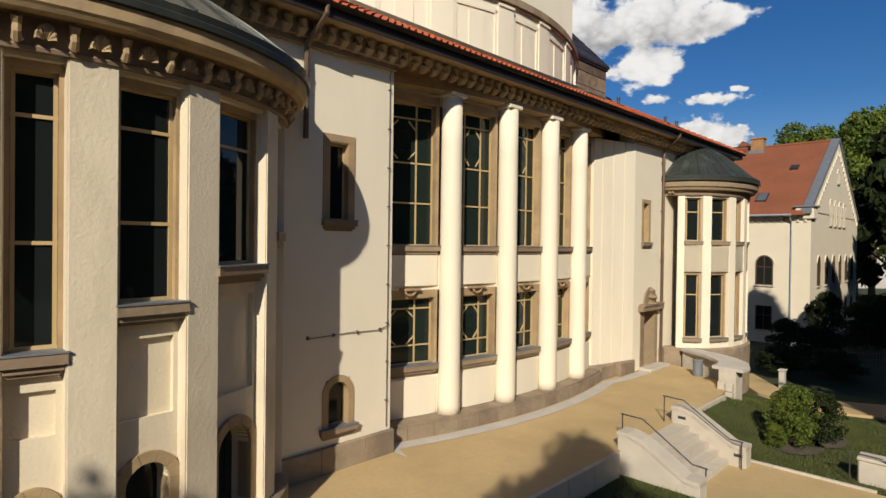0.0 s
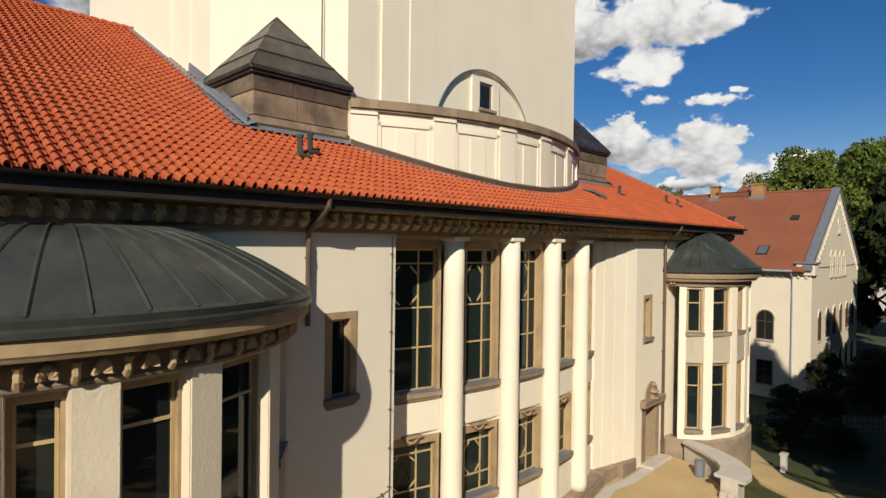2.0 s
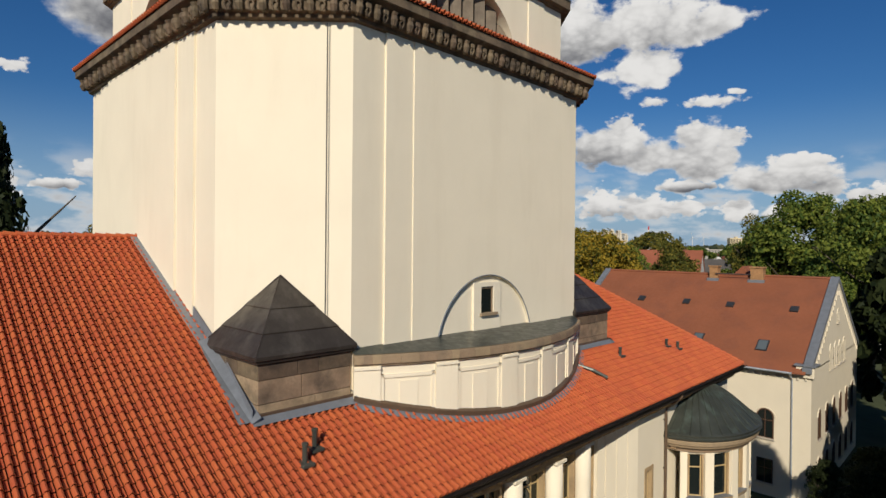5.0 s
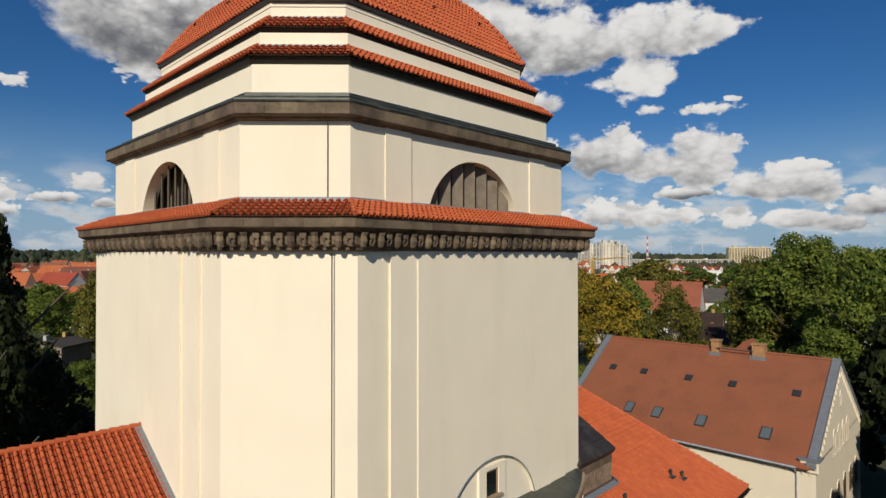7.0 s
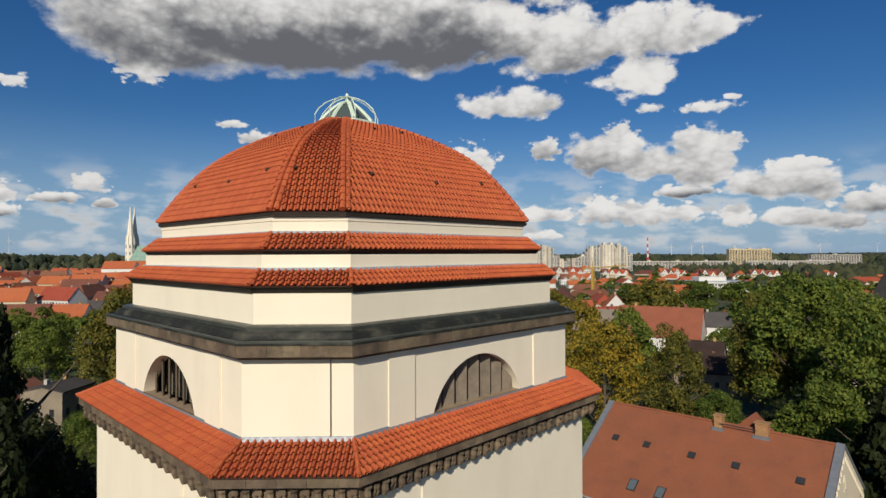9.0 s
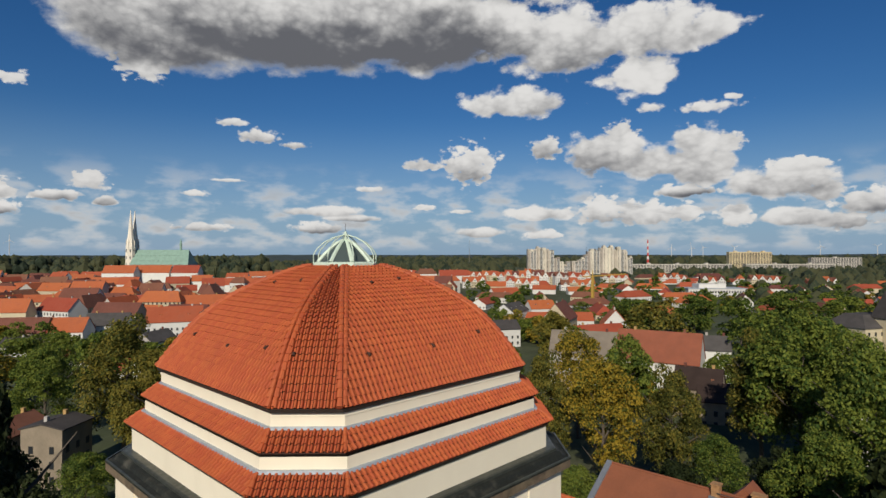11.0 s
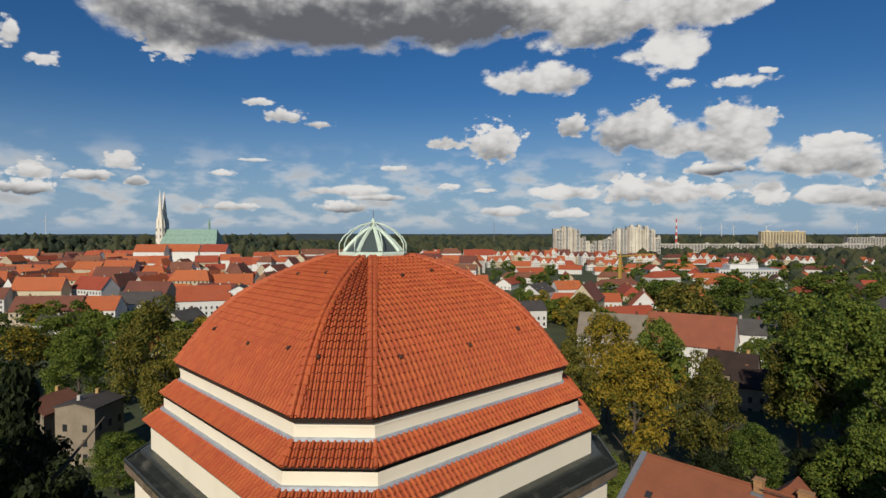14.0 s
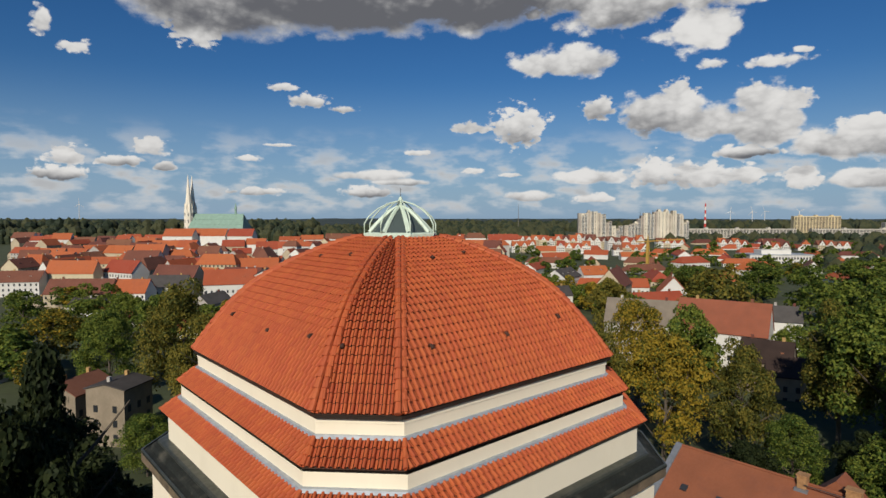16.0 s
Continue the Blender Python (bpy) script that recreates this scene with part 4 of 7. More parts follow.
    for i, ((_, a0), (a1, _)) in enumerate(cells):
        p, q = at(a0), at(a1)
        if flip < 0:
            p, q = q, p
        sp = Spot(p, q)
        h = sp.width / 2
        if stair:
            s = (1.5, 2.2, 3.3, 3.96, 4.62, 5.22, 5.9)[i + 1]
            wins = [(s, 8.3)]
        else:
            wins = [(0.6, 4.15), (6.0, 8.4)]
        z = low
        wr = min(h - 0.2, 0.5)
        for k, (s0, s1) in enumerate(wins):
            if stair:
                # arched light below, then a sunk panel
                arch_panel(sp, "wall", -h - .1, h + .1, low, 2.4, wr, 1.45, -0.75, -0.24, plast, t)
                arch_ring(sp, "arch_surround", wr, wr + 0.2, 1.45, 0.25, -0.5, -0.17, STONE_TAN, t)
                sp.boxes("glass", [(-wr, wr, low, 2.1, -0.7, -0.66)], GLASS, t)
                sp.boxes("wall", [(-h - .1, -h + .12, 2.4, s0 - .3, -0.75, -0.24), (h - .12, h + .1, 2.4, s0 - .3, -0.75, -0.24), (-h + .12, h - .12, 2.4, 2.62, -0.75, -0.24), (-h + .12, h - .12, s0 - .62, s0 - .3, -0.75, -0.24)], plast, t)
                sp.boxes("sunk_panel", [(-h + .1, h - .1, 2.6, s0 - .6, -0.75, -0.34)], plast, t)
            else:
                sp.boxes("wall", [(-h - .1, h + .1, z, s0 - .1, -0.75, -0.03)], plast, t)
            z = s1 + .15
            fr = 0.10 if stair else 0.14
            gd = -0.40 if stair else -0.34
            sp.boxes("window_surround", [(-h - .02, -h + fr, s0 - .05, s1 + .1, -0.6 - rec, gd + .16), (h - fr, h + .02, s0 - .05, s1 + .1, -0.6 - rec, gd + .16), (-h + fr, h - fr, s1 - .02, s1 + .14, -0.6 - rec, gd + .17)], STONE_TAN, t)
            sp.boxes("glass", [(-h + fr, h - fr, s0, s1, gd - .03, gd)], GLASS, t)
            bm = bmesh.new()
            f = fr + .035
            for u in (-h + f, h - f):
                sp.bar(bm, u, s0, u, s1, gd + .002, 0.06)
            rows = [s0 + .04, s1 - .04]
            if stair:
                rows += [7.6] + ([s0 + (7.6 - s0) * 0.46] if s0 < 4.9 else [])
            else:
                rows += [s0 + (s1 - s0) * 0.68]
            for v in rows:
                sp.bar(bm, -h + fr, v, h - fr, v, gd + .004, 0.06)
            part("sash", bm, WOOD_CREAM, t, "ochre painted sash")
            sill(sp, t, -h - .03, h + .03, s0 - .02, -0.5 - rec, 0.04, 0.34)
        sp.boxes("wall", [(-h - .1, h + .1, 8.42, 8.6, -0.75, -0.1)], plast, t)
        if not stair:
            sp.boxes("wall", [(-h - .1, h + .1, 4.3, 5.7, -0.75, -0.03)], plast, t)
    sweep("plinth", [(0.16, low), (0.16, -0.02), (0.02, 0.06), (-0.3, 0.06)], PLINTH)
    # cornice
    if not stair:
        sweep("frieze", [(-0.3, 8.55), (0.03, 8.55), (0.05, 8.8), (0.30, 8.84)], STONE)
    else:
        sweep("frieze", [(-0.3, 8.50), (0.04, 8.50), (0.06, 8.56), (0.02, 8.60), (0.04, 8.98), (0.30, 9.0)], STONE)
    sweep("cornice", [(0.28, 8.97), (0.42, 9.0), (0.46, 9.06), (0.50, 9.10), (0.50, 9.32), (0.40, 9.36)] if stair else [(0.1, 8.8), (0.30, 8.84), (0.34, 8.95), (0.44, 9.02), (0.46, 9.2), (0.40, 9.36)], STONE_TAN if stair else STONE, label="tan sandstone cornice")
    sweep("roof_edge", [(0.44, 9.32), (0.57, 9.34), (0.58, 9.44), (0.52, 9.48), (0.54, 9.60), (0.44, 9.66)], COPPER_DARK)
    # carved shells and tongues round the frieze
    bm = bmesh.new()
    fan = []
    for k in range(29):
        a = math.pi * k / 28
        rib = 0.5 + 0.5 * math.cos(a * 14)
        fan.append([bm.verts.new((math.cos(a) * .15 * q, d + .03 * rib * q, -0.12 + math.sin(a) * .25 * q)) for q, d in ((.12, .09), (.5, .14), (.85, .16), (1.0, .13), (1.02, .0))])
    for p_, q_ in zip(fan, fan[1:]):
        for i in range(4):
            bm.faces.new((p_[i], p_[i + 1], q_[i + 1], q_[i]))
    bmesh.ops.recalc_face_normals(bm, faces=bm.faces)
    shell_me = part("carved_shell", bm, STONE_TAN, t)
    bm = bmesh.new()
    add_tube(bm, [(0, 0.0, -0.15), (0, 0.1, -0.16), (0, 0.17, -0.08), (0, 0.14, 0.04), (0, 0.2, 0.15)], [0.05, 0.075, 0.06, 0.065, 0.085], 7)
    tongue_me = part("carved_tongue", bm, STONE_TAN, t)
    n = 40 if stair else 2
    for i in range(n):
        a = -1.45 + 2.9 * i / (n - 1)
        x, y = at(a, 0.02)
        nx, ny = flip * math.sin(a) / BA, -math.cos(a) / BB
        yaw = math.degrees(math.atan2(-nx, ny))
        m = pose(x, y, 8.78, 0, 0, yaw)
        src = shell_me if i % 2 else tongue_me
        if i < 2:
            src.matrix_basis = m
        else:
            shared(src.name.split(".")[0], src.data, t, m)
    # roof with standing seams
    def dome(a, f):
        x = cx + flip * (BA + 0.47) * f * math.sin(a)
        y = WALL_Y - (BB + 0.47) * f * math.cos(a)
        return (x, y, 9.62 + (1.38 * (1 - max(0.0, 1 - (1 - f) / .62) ** 1.5) if stair else 2.25 * (0.35 * (1 - f) + 0.65 * max(0.0, 1 - f ** 2.4) ** 1.5)))
    bm = bmesh.new()
    A, Fs = np.linspace(-1.57, 1.57, 40), [1.0, 0.95, 0.9, 0.84, 0.78, 0.7, 0.6, 0.5, 0.4, 0.3, 0.2, 0.05]
    rows = [[bm.verts.new(dome(a, f)) for f in Fs] for a in A]
    for p, q in zip(rows, rows[1:]):
        for i in range(len(Fs) - 1):
            bm.faces.new((p[i], q[i], q[i + 1], p[i + 1]))
    bmesh.ops.recalc_face_normals(bm, faces=bm.faces)
    r = part("copper_roof", bm, COPPER_DARK if stair else COPPER_GREEN, t, "dark seamed copper roof")
    for p in r.data.polygons:
        p.use_smooth = True
    for i in range(20):
        a = -1.5 + 3.0 * i / 19
        bm = bmesh.new()
        add_tube(bm, [Vector(dome(a, f)) + Vector((0, 0, .012)) for f in Fs[:-1]], 0.036, 5)
        part("seam", bm, COPPER_DARK if stair else COPPER_GREEN, t)
    return t


COPPER_GREEN = material("streaked_green_copper", (0.058, 0.064, 0.052), 0.45, metal=0.3, vary=0.25, scale=0.8, fine=6, bump=0.08, dirt=(0.12, 0.165, 0.135), dirt_amount=0.6, dirt_scale=1.8, streak=0.3)
bay(3.0, 1, True)
bay(36.15, -1, False, 4.1, 2.95)


# ---- stone pedestals with leaded pyramids ----
STAINED = material("stained_brown_sandstone", (0.32, 0.23, 0.145), 0.9, vary=0.32, scale=1.3, fine=9, bump=0.5, dirt=(0.07, 0.055, 0.04), dirt_amount=0.9, dirt_scale=0.75, per="object", per_amount=0.2)
def pedestal():
    p = thing("corner_pedestal", "dark weathered sandstone block with a stepped lead pyramid cap", "pedestal", "tower corner pedestals")
    X0, X1, Y0, Y1 = -1.82, 1.82, -1.82, 1.82
    box_part("core", X0 + .08, X1 - .08, Y0 + .08, Y1 - .08, -4, 1.55, STONE_DARK, p)
    courses = ((-4.0, -0.55, 1), (-0.55, 0.25, 2), (0.25, 1.02, 2), (1.02, 1.55, 3))
    for k, (z0, z1, n) in enumerate(courses):
        cut = [X0] + [X0 + (X1 - X0) * (i + 1 + (0.18 if (k + i) % 2 else -0.12)) / n for i in range(n - 1)] + [X1]
        for a, b in zip(cut, cut[1:]):
            o = 0.02 if k == 3 else 0
            for side in range(4):
                bm = bmesh.new()
                add_box(bm, a + .01, b - .01, Y0 - o, Y0 + .3, z0 + .01, z1 - .01, 0.014)
                bmesh.ops.rotate(bm, cent=(0, 0, 0), matrix=Matrix.Rotation(side * math.pi / 2, 3, "Z"), verts=bm.verts)
                part("stone_block", bm, STAINED if k < 3 else STONE_DARK, p)
    box_part("cap_edge", X0 - .10, X1 + .10, Y0 - .10, Y1 + .10, 1.55, 1.66, GUTTER, p, bevel=0.02)
    box_part("cap_edge", X0 - .16, X1 + .16, Y0 - .16, Y1 + .16, 1.66, 1.80, CAP_SHEET, p, bevel=0.02)
    h0, w0 = 1.80, 1.95
    top = 4.25
    for k, (f0, f1) in enumerate(((0, 0.30), (0.27, 0.60), (0.57, 1.0))):
        bm = bmesh.new()
        wa, wb = w0 * (1 - f0) + (0.07 if k else 0.03), w0 * (1 - f1) + (0.0 if k == 2 else 0.02)
        za, zb = h0 + (top - h0) * f0, h0 + (top - h0) * f1
        A = [bm.verts.new((x * wa, y * wa, za)) for x, y in ((-1, -1), (1, -1), (1, 1), (-1, 1))]
        B = [bm.verts.new((x * wb, y * wb, zb)) for x, y in ((-1, -1), (1, -1), (1, 1), (-1, 1))]
        C = [bm.verts.new((x * (wa - .02), y * (wa - .02), za - .09)) for x, y in ((-1, -1), (1, -1), (1, 1), (-1, 1))]
        for i in range(4):
            bm.faces.new((A[i], A[(i + 1) % 4], B[(i + 1) % 4], B[i]))
            bm.faces.new((C[i], C[(i + 1) % 4], A[(i + 1) % 4], A[i]))
        part("lead_tier", bm, CAP_SHEET, p)
    for sx, sy in ((-1, -1), (1, -1), (1, 1), (-1, 1)):
        tube_part("hip_roll", [(sx * w0, sy * w0, h0 + .02), (0, 0, top + .02)], 0.03, GUTTER, p, sides=6)
    box_part("base_flashing", X0 - .10, X1 + .12, Y0 - .10, Y0 - .01, -0.24, 0.0, PIPE, p, bevel=0.02)
    slope = (RZ - EZ) / (RY - EY)
    zf = roof_z(19.25 + Y0) - 14.5
    mesh_part("lead_apron", [(X0 - .3, Y0 - .36, zf - .36 * slope + .15), (X1 + .3, Y0 - .36, zf - .36 * slope + .15), (X1 + .3, Y0 - .02, zf + .2), (X0 - .3, Y0 - .02, zf + .2)], [(0, 1, 2, 3)], LEAD, p)
    for sx in (-1, 1):
        mesh_part("side_flashing", [(sx * (X1 + .34), Y0 - .3, zf - .3 * slope + .2), (sx * (X1 + .02), Y0 - .3, zf - .3 * slope + .34), (sx * (X1 + .02), Y1, zf + (Y1 - Y0) * slope + .34), (sx * (X1 + .34), Y1, zf + (Y1 - Y0) * slope + .2)], [(0, 1, 2, 3)], LEAD, p)
    return p


ped = pedestal()
ped.location = (10.65, 19.25, 14.5)
copy_thing(ped, pose(2 * CX - 10.65, 19.25, 14.5))


# ---- curved parapet before the tower ----
def par_y(x):
    return 15.05 + (x - CX) ** 2 / 25.5


def parapet():
    p = thing("curved_parapet", "curved cream plaster parapet with framed panels and a stone coping", "parapet")
    xs = [12.5, 13.35, 15.3, 16.2, 18.3, 19.2, 21.0, 21.9, 24.0, 24.9, 26.85, 27.7]
    for i, (a, b) in enumerate(zip(xs, xs[1:])):
        n = 3
        for k in range(n):
            x0, x1 = a + (b - a) * k / n, a + (b - a) * (k + 1) / n
            sp = Spot((x0, par_y(x0)), (x1, par_y(x1)))
            h = sp.width / 2
            proud = 0.10 if i % 2 == 0 else 0.0
            sp.boxes("wall", [(-h, h, 11.8, 15.5, -0.5, proud)], PLASTER, p)
            if i % 2 == 1:
                sp.boxes("panel_frame", [(-h, h, 15.02, 15.16, -0.02, 0.055)] + ([(-h, -h + .14, 13.0, 15.16, -0.02, 0.055)] if k == 0 else []) + ([(h - .14, h, 13.0, 15.16, -0.02, 0.055)] if k == 2 else []), PLASTER, p)
                if k == 1:
                    sp.boxes("panel_field", [(-h * 1.0, h * 1.0, 12.8, 14.88, -0.02, 0.035)], PLASTER, p)
            else:
                sp.boxes("strip_cap", [(-h - .0, h + .0, 15.36, 15.46, -0.02, 0.16)], PLASTER, p)
            sp.boxes("coping", [(-h, h, 15.5, 15.58, -0.5, 0.12), (-h, h, 15.58, 15.84, -0.5, 0.2), (-h, h, 15.84, 15.9, -0.5, 0.16)], STONE, p)
    for nm, d0, d1, h0, h1, mt in (("base_flashing", 0.13, 0.19, 0.10, 0.30, PIPE), ("lead_apron", 0.15, 0.42, 0.07, 0.13, LEAD)):
        bm = bmesh.new()
        q = []
        for x in np.linspace(12.5, 27.7, 40):
            y = par_y(x)
            n = Vector((2 * (x - CX) / 25.5, -1, 0)).normalized()
            q.append([bm.verts.new((x + n.x * d, y + n.y * d, roof_z(y + n.y * d) + h)) for d, h in ((d0 - .1, h1), (d1 if nm == "base_flashing" else d0, h1), (d1, h0), (d1 - .03, h0 - .04))])
        for a, c in zip(q, q[1:]):
            for i in range(3):
                bm.faces.new((a[i], c[i], c[i + 1], a[i + 1]))
        bmesh.ops.recalc_face_normals(bm, faces=bm.faces)
        part(nm, bm, mt, p)
    bm = bmesh.new()
    X = np.linspace(12.5, 27.7, 30)
    A = [bm.verts.new((x, par_y(x) - .05, 15.92)) for x in X]
    B = [bm.verts.new((x, 17.52, 16.12)) for x in X]
    for i in range(29):
        bm.faces.new((A[i], A[i + 1], B[i + 1], B[i]))
    part("lead_walk", bm, COPPER_DARK, p, "dark lead covering")
    return p


parapet()


# ---- tower relief: stepped fields, lunettes, carved cornice, lantern ----
def tower_relief():
    t = TOWER
    F = Spot((12.5, 17.5), (27.7, 17.5))
    S = Spot((9.0, 36.2), (9.0, 21.0))
    for sp, i0, i1, low, arch in ((F, 6.1, 4.7, 12.0, True), (S, 5.9, 4.3, 12.0, False)):
        sp.boxes("field", [(-i0, -i1, low, 27.97, -0.1, 0.10)], PLASTER, t)
        sp.boxes("field", [(i1, i0, low, 27.97, -0.1, 0.10)], PLASTER, t)
        if arch:
            arch_panel(sp, "field", -i1, i1, 15.9, 27.97, 3.3, 15.25, -0.1, 0.15, PLASTER, t, 32)
            bm = bmesh.new()
            A = np.linspace(0.2, math.pi - 0.2, 30)
            add_tube(bm, [sp(3.33 * math.cos(a), 15.25 + 3.33 * math.sin(a), 0.16) for a in A], 0.03, 6)
            part("arch_edge", bm, LEAD, t)
            sp.boxes("niche_frame", [(-0.95, -0.45, 15.9, 18.25, 0, 0.12), (0.45, 0.95, 15.9, 18.25, 0, 0.12), (-0.45, 0.45, 18.05, 18.25, 0, 0.12), (-0.45, 0.45, 15.9, 16.85, 0, 0.12)], PLASTER, t)
            sp.boxes("hatch", [(-0.45, 0.45, 16.85, 18.05, 0.0, 0.02)], GLASS, t, "dark hatch opening")
            sp.boxes("hatch_frame", [(-0.5, -0.36, 16.85, 18.05, 0.02, 0.05), (0.36, 0.5, 16.85, 18.05, 0.02, 0.05), (-0.36, 0.36, 17.95, 18.05, 0.02, 0.05)], STONE, t)
            sp.boxes("sill", [(-0.55, 0.6, 16.74, 16.86, 0.0, 0.26)], STONE, t)
        else:
            sp.boxes("field", [(-i1, i1, low, 27.97, -0.1, 0.2)], PLASTER, t)
    # drum faces with the louvred lunettes
    F = Spot((12.8, 18.35), (27.4, 18.35))
    S = Spot((9.85, 35.9), (9.85, 21.3))
    for sp in (F, S):
        h = sp.width / 2
        sp.boxes("drum_wall", [(-h, -4.2, 29.0, 33.0, -0.6, 0.0)], PLASTER, t)
        sp.boxes("drum_wall", [(4.2, h, 29.0, 33.0, -0.6, 0.0)], PLASTER, t)
        sp.boxes("drum_wall", [(-4.2, 4.2, 29.0, 29.95, -0.6, 0.0)], PLASTER, t)
        arch_panel(sp, "drum_wall", -4.2, 4.2, 29.95, 33.0, 3.25, 28.92, -0.6, 0.0, PLASTER, t, 32)
        sp.boxes("field", [(-5.6, -4.2, 29.9, 32.92, -0.05, 0.06)], PLASTER, t)
        sp.boxes("field", [(4.2, 5.6, 29.9, 32.92, -0.05, 0.06)], PLASTER, t)
        sp.boxes("dark_interior", [(-3.4, 3.4, 29.8, 32.4, -1.2, -1.15)], WOOD_OLD, t)
        for k in range(7):
            u = -2.55 + k * 0.85
            top = 28.92 + math.sqrt(3.25 ** 2 - u * u) + .1
            bm = bmesh.new()
            q = math.radians(28)
            c, s_ = math.cos(q) * .27, math.sin(q) * .27
            v = [bm.verts.new(sp(u + a * c, z, -0.42 + a * s_ + d)) for z in (29.85, top) for a, d in ((-1, 0), (1, 0), (1, -.07), (-1, -.07))]
            for f in ((3, 2, 1, 0), (4, 5, 6, 7), (0, 1, 5, 4), (1, 2, 6, 5), (2, 3, 7, 6), (3, 0, 4, 7)):
                bm.faces.new([v[i] for i in f])
            bmesh.ops.recalc_face_normals(bm, faces=bm.faces)
            part("louvre", bm, WOOD_OLD, t)
        sp.boxes("lunette_sill", [(-3.2, 3.2, 29.9, 30.02, -0.6, 0.05)], STONE, t)
    # carved leaf and console round the main cornice
    bm = bmesh.new()
    add_tube(bm, [(0, 0.02, -0.27), (0, 0.12, -0.22), (0, 0.17, -0.05), (0, 0.16, 0.12), (0, 0.2, 0.26)], [0.06, 0.12, 0.15, 0.12, 0.15], 7)
    bmesh.ops.recalc_face_normals(bm, faces=bm.faces)
    leaf = part("carved_leaf", bm, STONE_DARK, t)
    bm = bmesh.new()
    add_box(bm, -.11, .11, 0, .12, -.26, .0, 0.02)
    add_box(bm, -.13, .13, 0, .2, .02, .26, 0.03)
    for s in (-1, 1):
        add_tube(bm, [(s * .05, .12, -.2), (s * .1, .16, -.05), (s * .04, .18, .06)], [.03, .04, .03], 5)
    cons = part("carved_console", bm, STONE_DARK, t)
    pts = ring(11.42, 3.52, 28.38)
    first = {0: True, 1: True}
    for side in (6, 7, 0, 1):
        a, b = pts[side], pts[(side + 1) % 8]
        n = max(2, round((b - a).length / 0.40))
        d = (b - a).normalized()
        yaw = math.degrees(math.atan2(d.y, d.x)) + 180
        for i in range(n):
            q = a.lerp(b, (i + .5) / n)
            m = pose(*q, 0, 0, yaw)
            src = (leaf, cons)[i % 2]
            if first[i % 2]:
                src.matrix_basis = m
                first[i % 2] = False
            else:
                shared(src.name.split(".")[0], src.data, t, m)
    # joints of the stone bands
    wire = thing("lightning_cable", "lightning conductor wire down the tower's chamfered corner", "cable", "wall cables")
    k = Vector((11.84, 18.16, 0)) + Vector((-.04, -.04, 0))
    tube_part("wire", [k + Vector((0, 0, 16.3)), k + Vector((0, 0, 27.9))], 0.016, CABLE, wire, sides=6)
    k2 = Vector((11.90, 18.10, 0)) + Vector((-.04, -.04, 0))
    tube_part("wire", [k2 + Vector((0, 0, 16.3)), k2 + Vector((0, 0, 27.9))], 0.009, CABLE, wire, sides=5)
    k3 = Vector((12.2, 18.95, 0)) + Vector((-.04, -.04, 0))
    tube_part("wire", [k3 + Vector((0, 0, 30.0)), k3 + Vector((0, 0, 32.9))], 0.02, CABLE, wire, sides=5)


tower_relief()


def lantern():
    l = thing("lantern", "pale green metal and glass lantern on top of the dome", "lantern")
    z0 = 44.22
    R = 1.84

    def octo(r, z):
        return [Vector((CX + r * math.cos(math.pi * (k + .5) / 4), CY + r * math.sin(math.pi * (k + .5) / 4), z)) for k in range(8)]

    def hoop(name, rows, mat):
        bm = bmesh.new()
        q = [[bm.verts.new(p) for p in octo(r, z)] for r, z in rows]
        for A, B in zip(q, q[1:]):
            for j in range(8):
                bm.faces.new((A[j], A[(j + 1) % 8], B[(j + 1) % 8], B[j]))
        return part(name, bm, mat, l)
    hoop("base", [(R + .12, z0 - .3), (R + .12, z0 + .05), (R + .05, z0 + .08), (R + .05, z0 + .26), (R - .1, z0 + .34)], LANTERN)
    gl = [(R - .22, z0 + .3), (R - .55, z0 + .68), (R - .95, z0 + 1.08), (R - 1.35, z0 + 1.42), (.12, z0 + 1.62)]
    hoop("glazing", gl, LANTERN_GLASS)
    for k in range(8):
        a = math.pi * (k + .5) / 4
        bm = bmesh.new()
        add_tube(bm, [(CX + r * math.cos(a), CY + r * math.sin(a), z + .03) for r, z in gl], [.13, .13, .12, .11, .08], 6)
        part("rib", bm, LANTERN, l)
        bm = bmesh.new()
        P = [(R + .05, z0 + .2), (R + .05, z0 + .75), (R - .15, z0 + 1.1), (R - .6, z0 + 1.5), (R - 1.15, z0 + 1.78), (0.05, z0 + 1.95)]
        add_tube(bm, [(CX + r * math.cos(a), CY + r * math.sin(a), z) for r, z in P], 0.035, 6)
        part("hoop", bm, LANTERN, l)
    tube_part("finial", [(CX, CY, z0 + 1.5), (CX, CY, z0 + 2.0), (CX, CY, z0 + 2.15)], [.12, .12, .05], LANTERN, l)
    tube_part("spike", [(CX, CY, z0 + 2.1), (CX, CY, z0 + 2.6)], 0.015, CABLE, l, sides=5)


LANTERN_GLASS = glass_material("lantern_glass", (0.07, 0.09, 0.085), 0.1)
lantern()


# ---- things on the roofs ----
def vent_pipe(x, y, z, tall, lean=0.0):
    v = thing("vent_pipe", "small dark metal vent pipe standing out of the tiled roof", "roof vent", "roof vents")
    tube_part("pipe", [(x, y, z - .1), (x + lean, y, z + tall)], 0.085, COPPER_DARK, v)
    tube_part("cowl", [(x + lean, y, z + tall - .03), (x + lean, y, z + tall + .06)], 0.105, COPPER_DARK, v)
    box_part("collar", x - .22, x + .22, y - .25, y + .25, z - .02, z + .1, COPPER_DARK, v, bevel=0.02)


for x, y, t in ((9.35, 15.5, .62), (9.95, 15.9, .62), (30.6, 16.2, .5), (36.5, 16.0, .45), (37.3, 15.6, .45)):
    vent_pipe(x, y, roof_z(y), t)

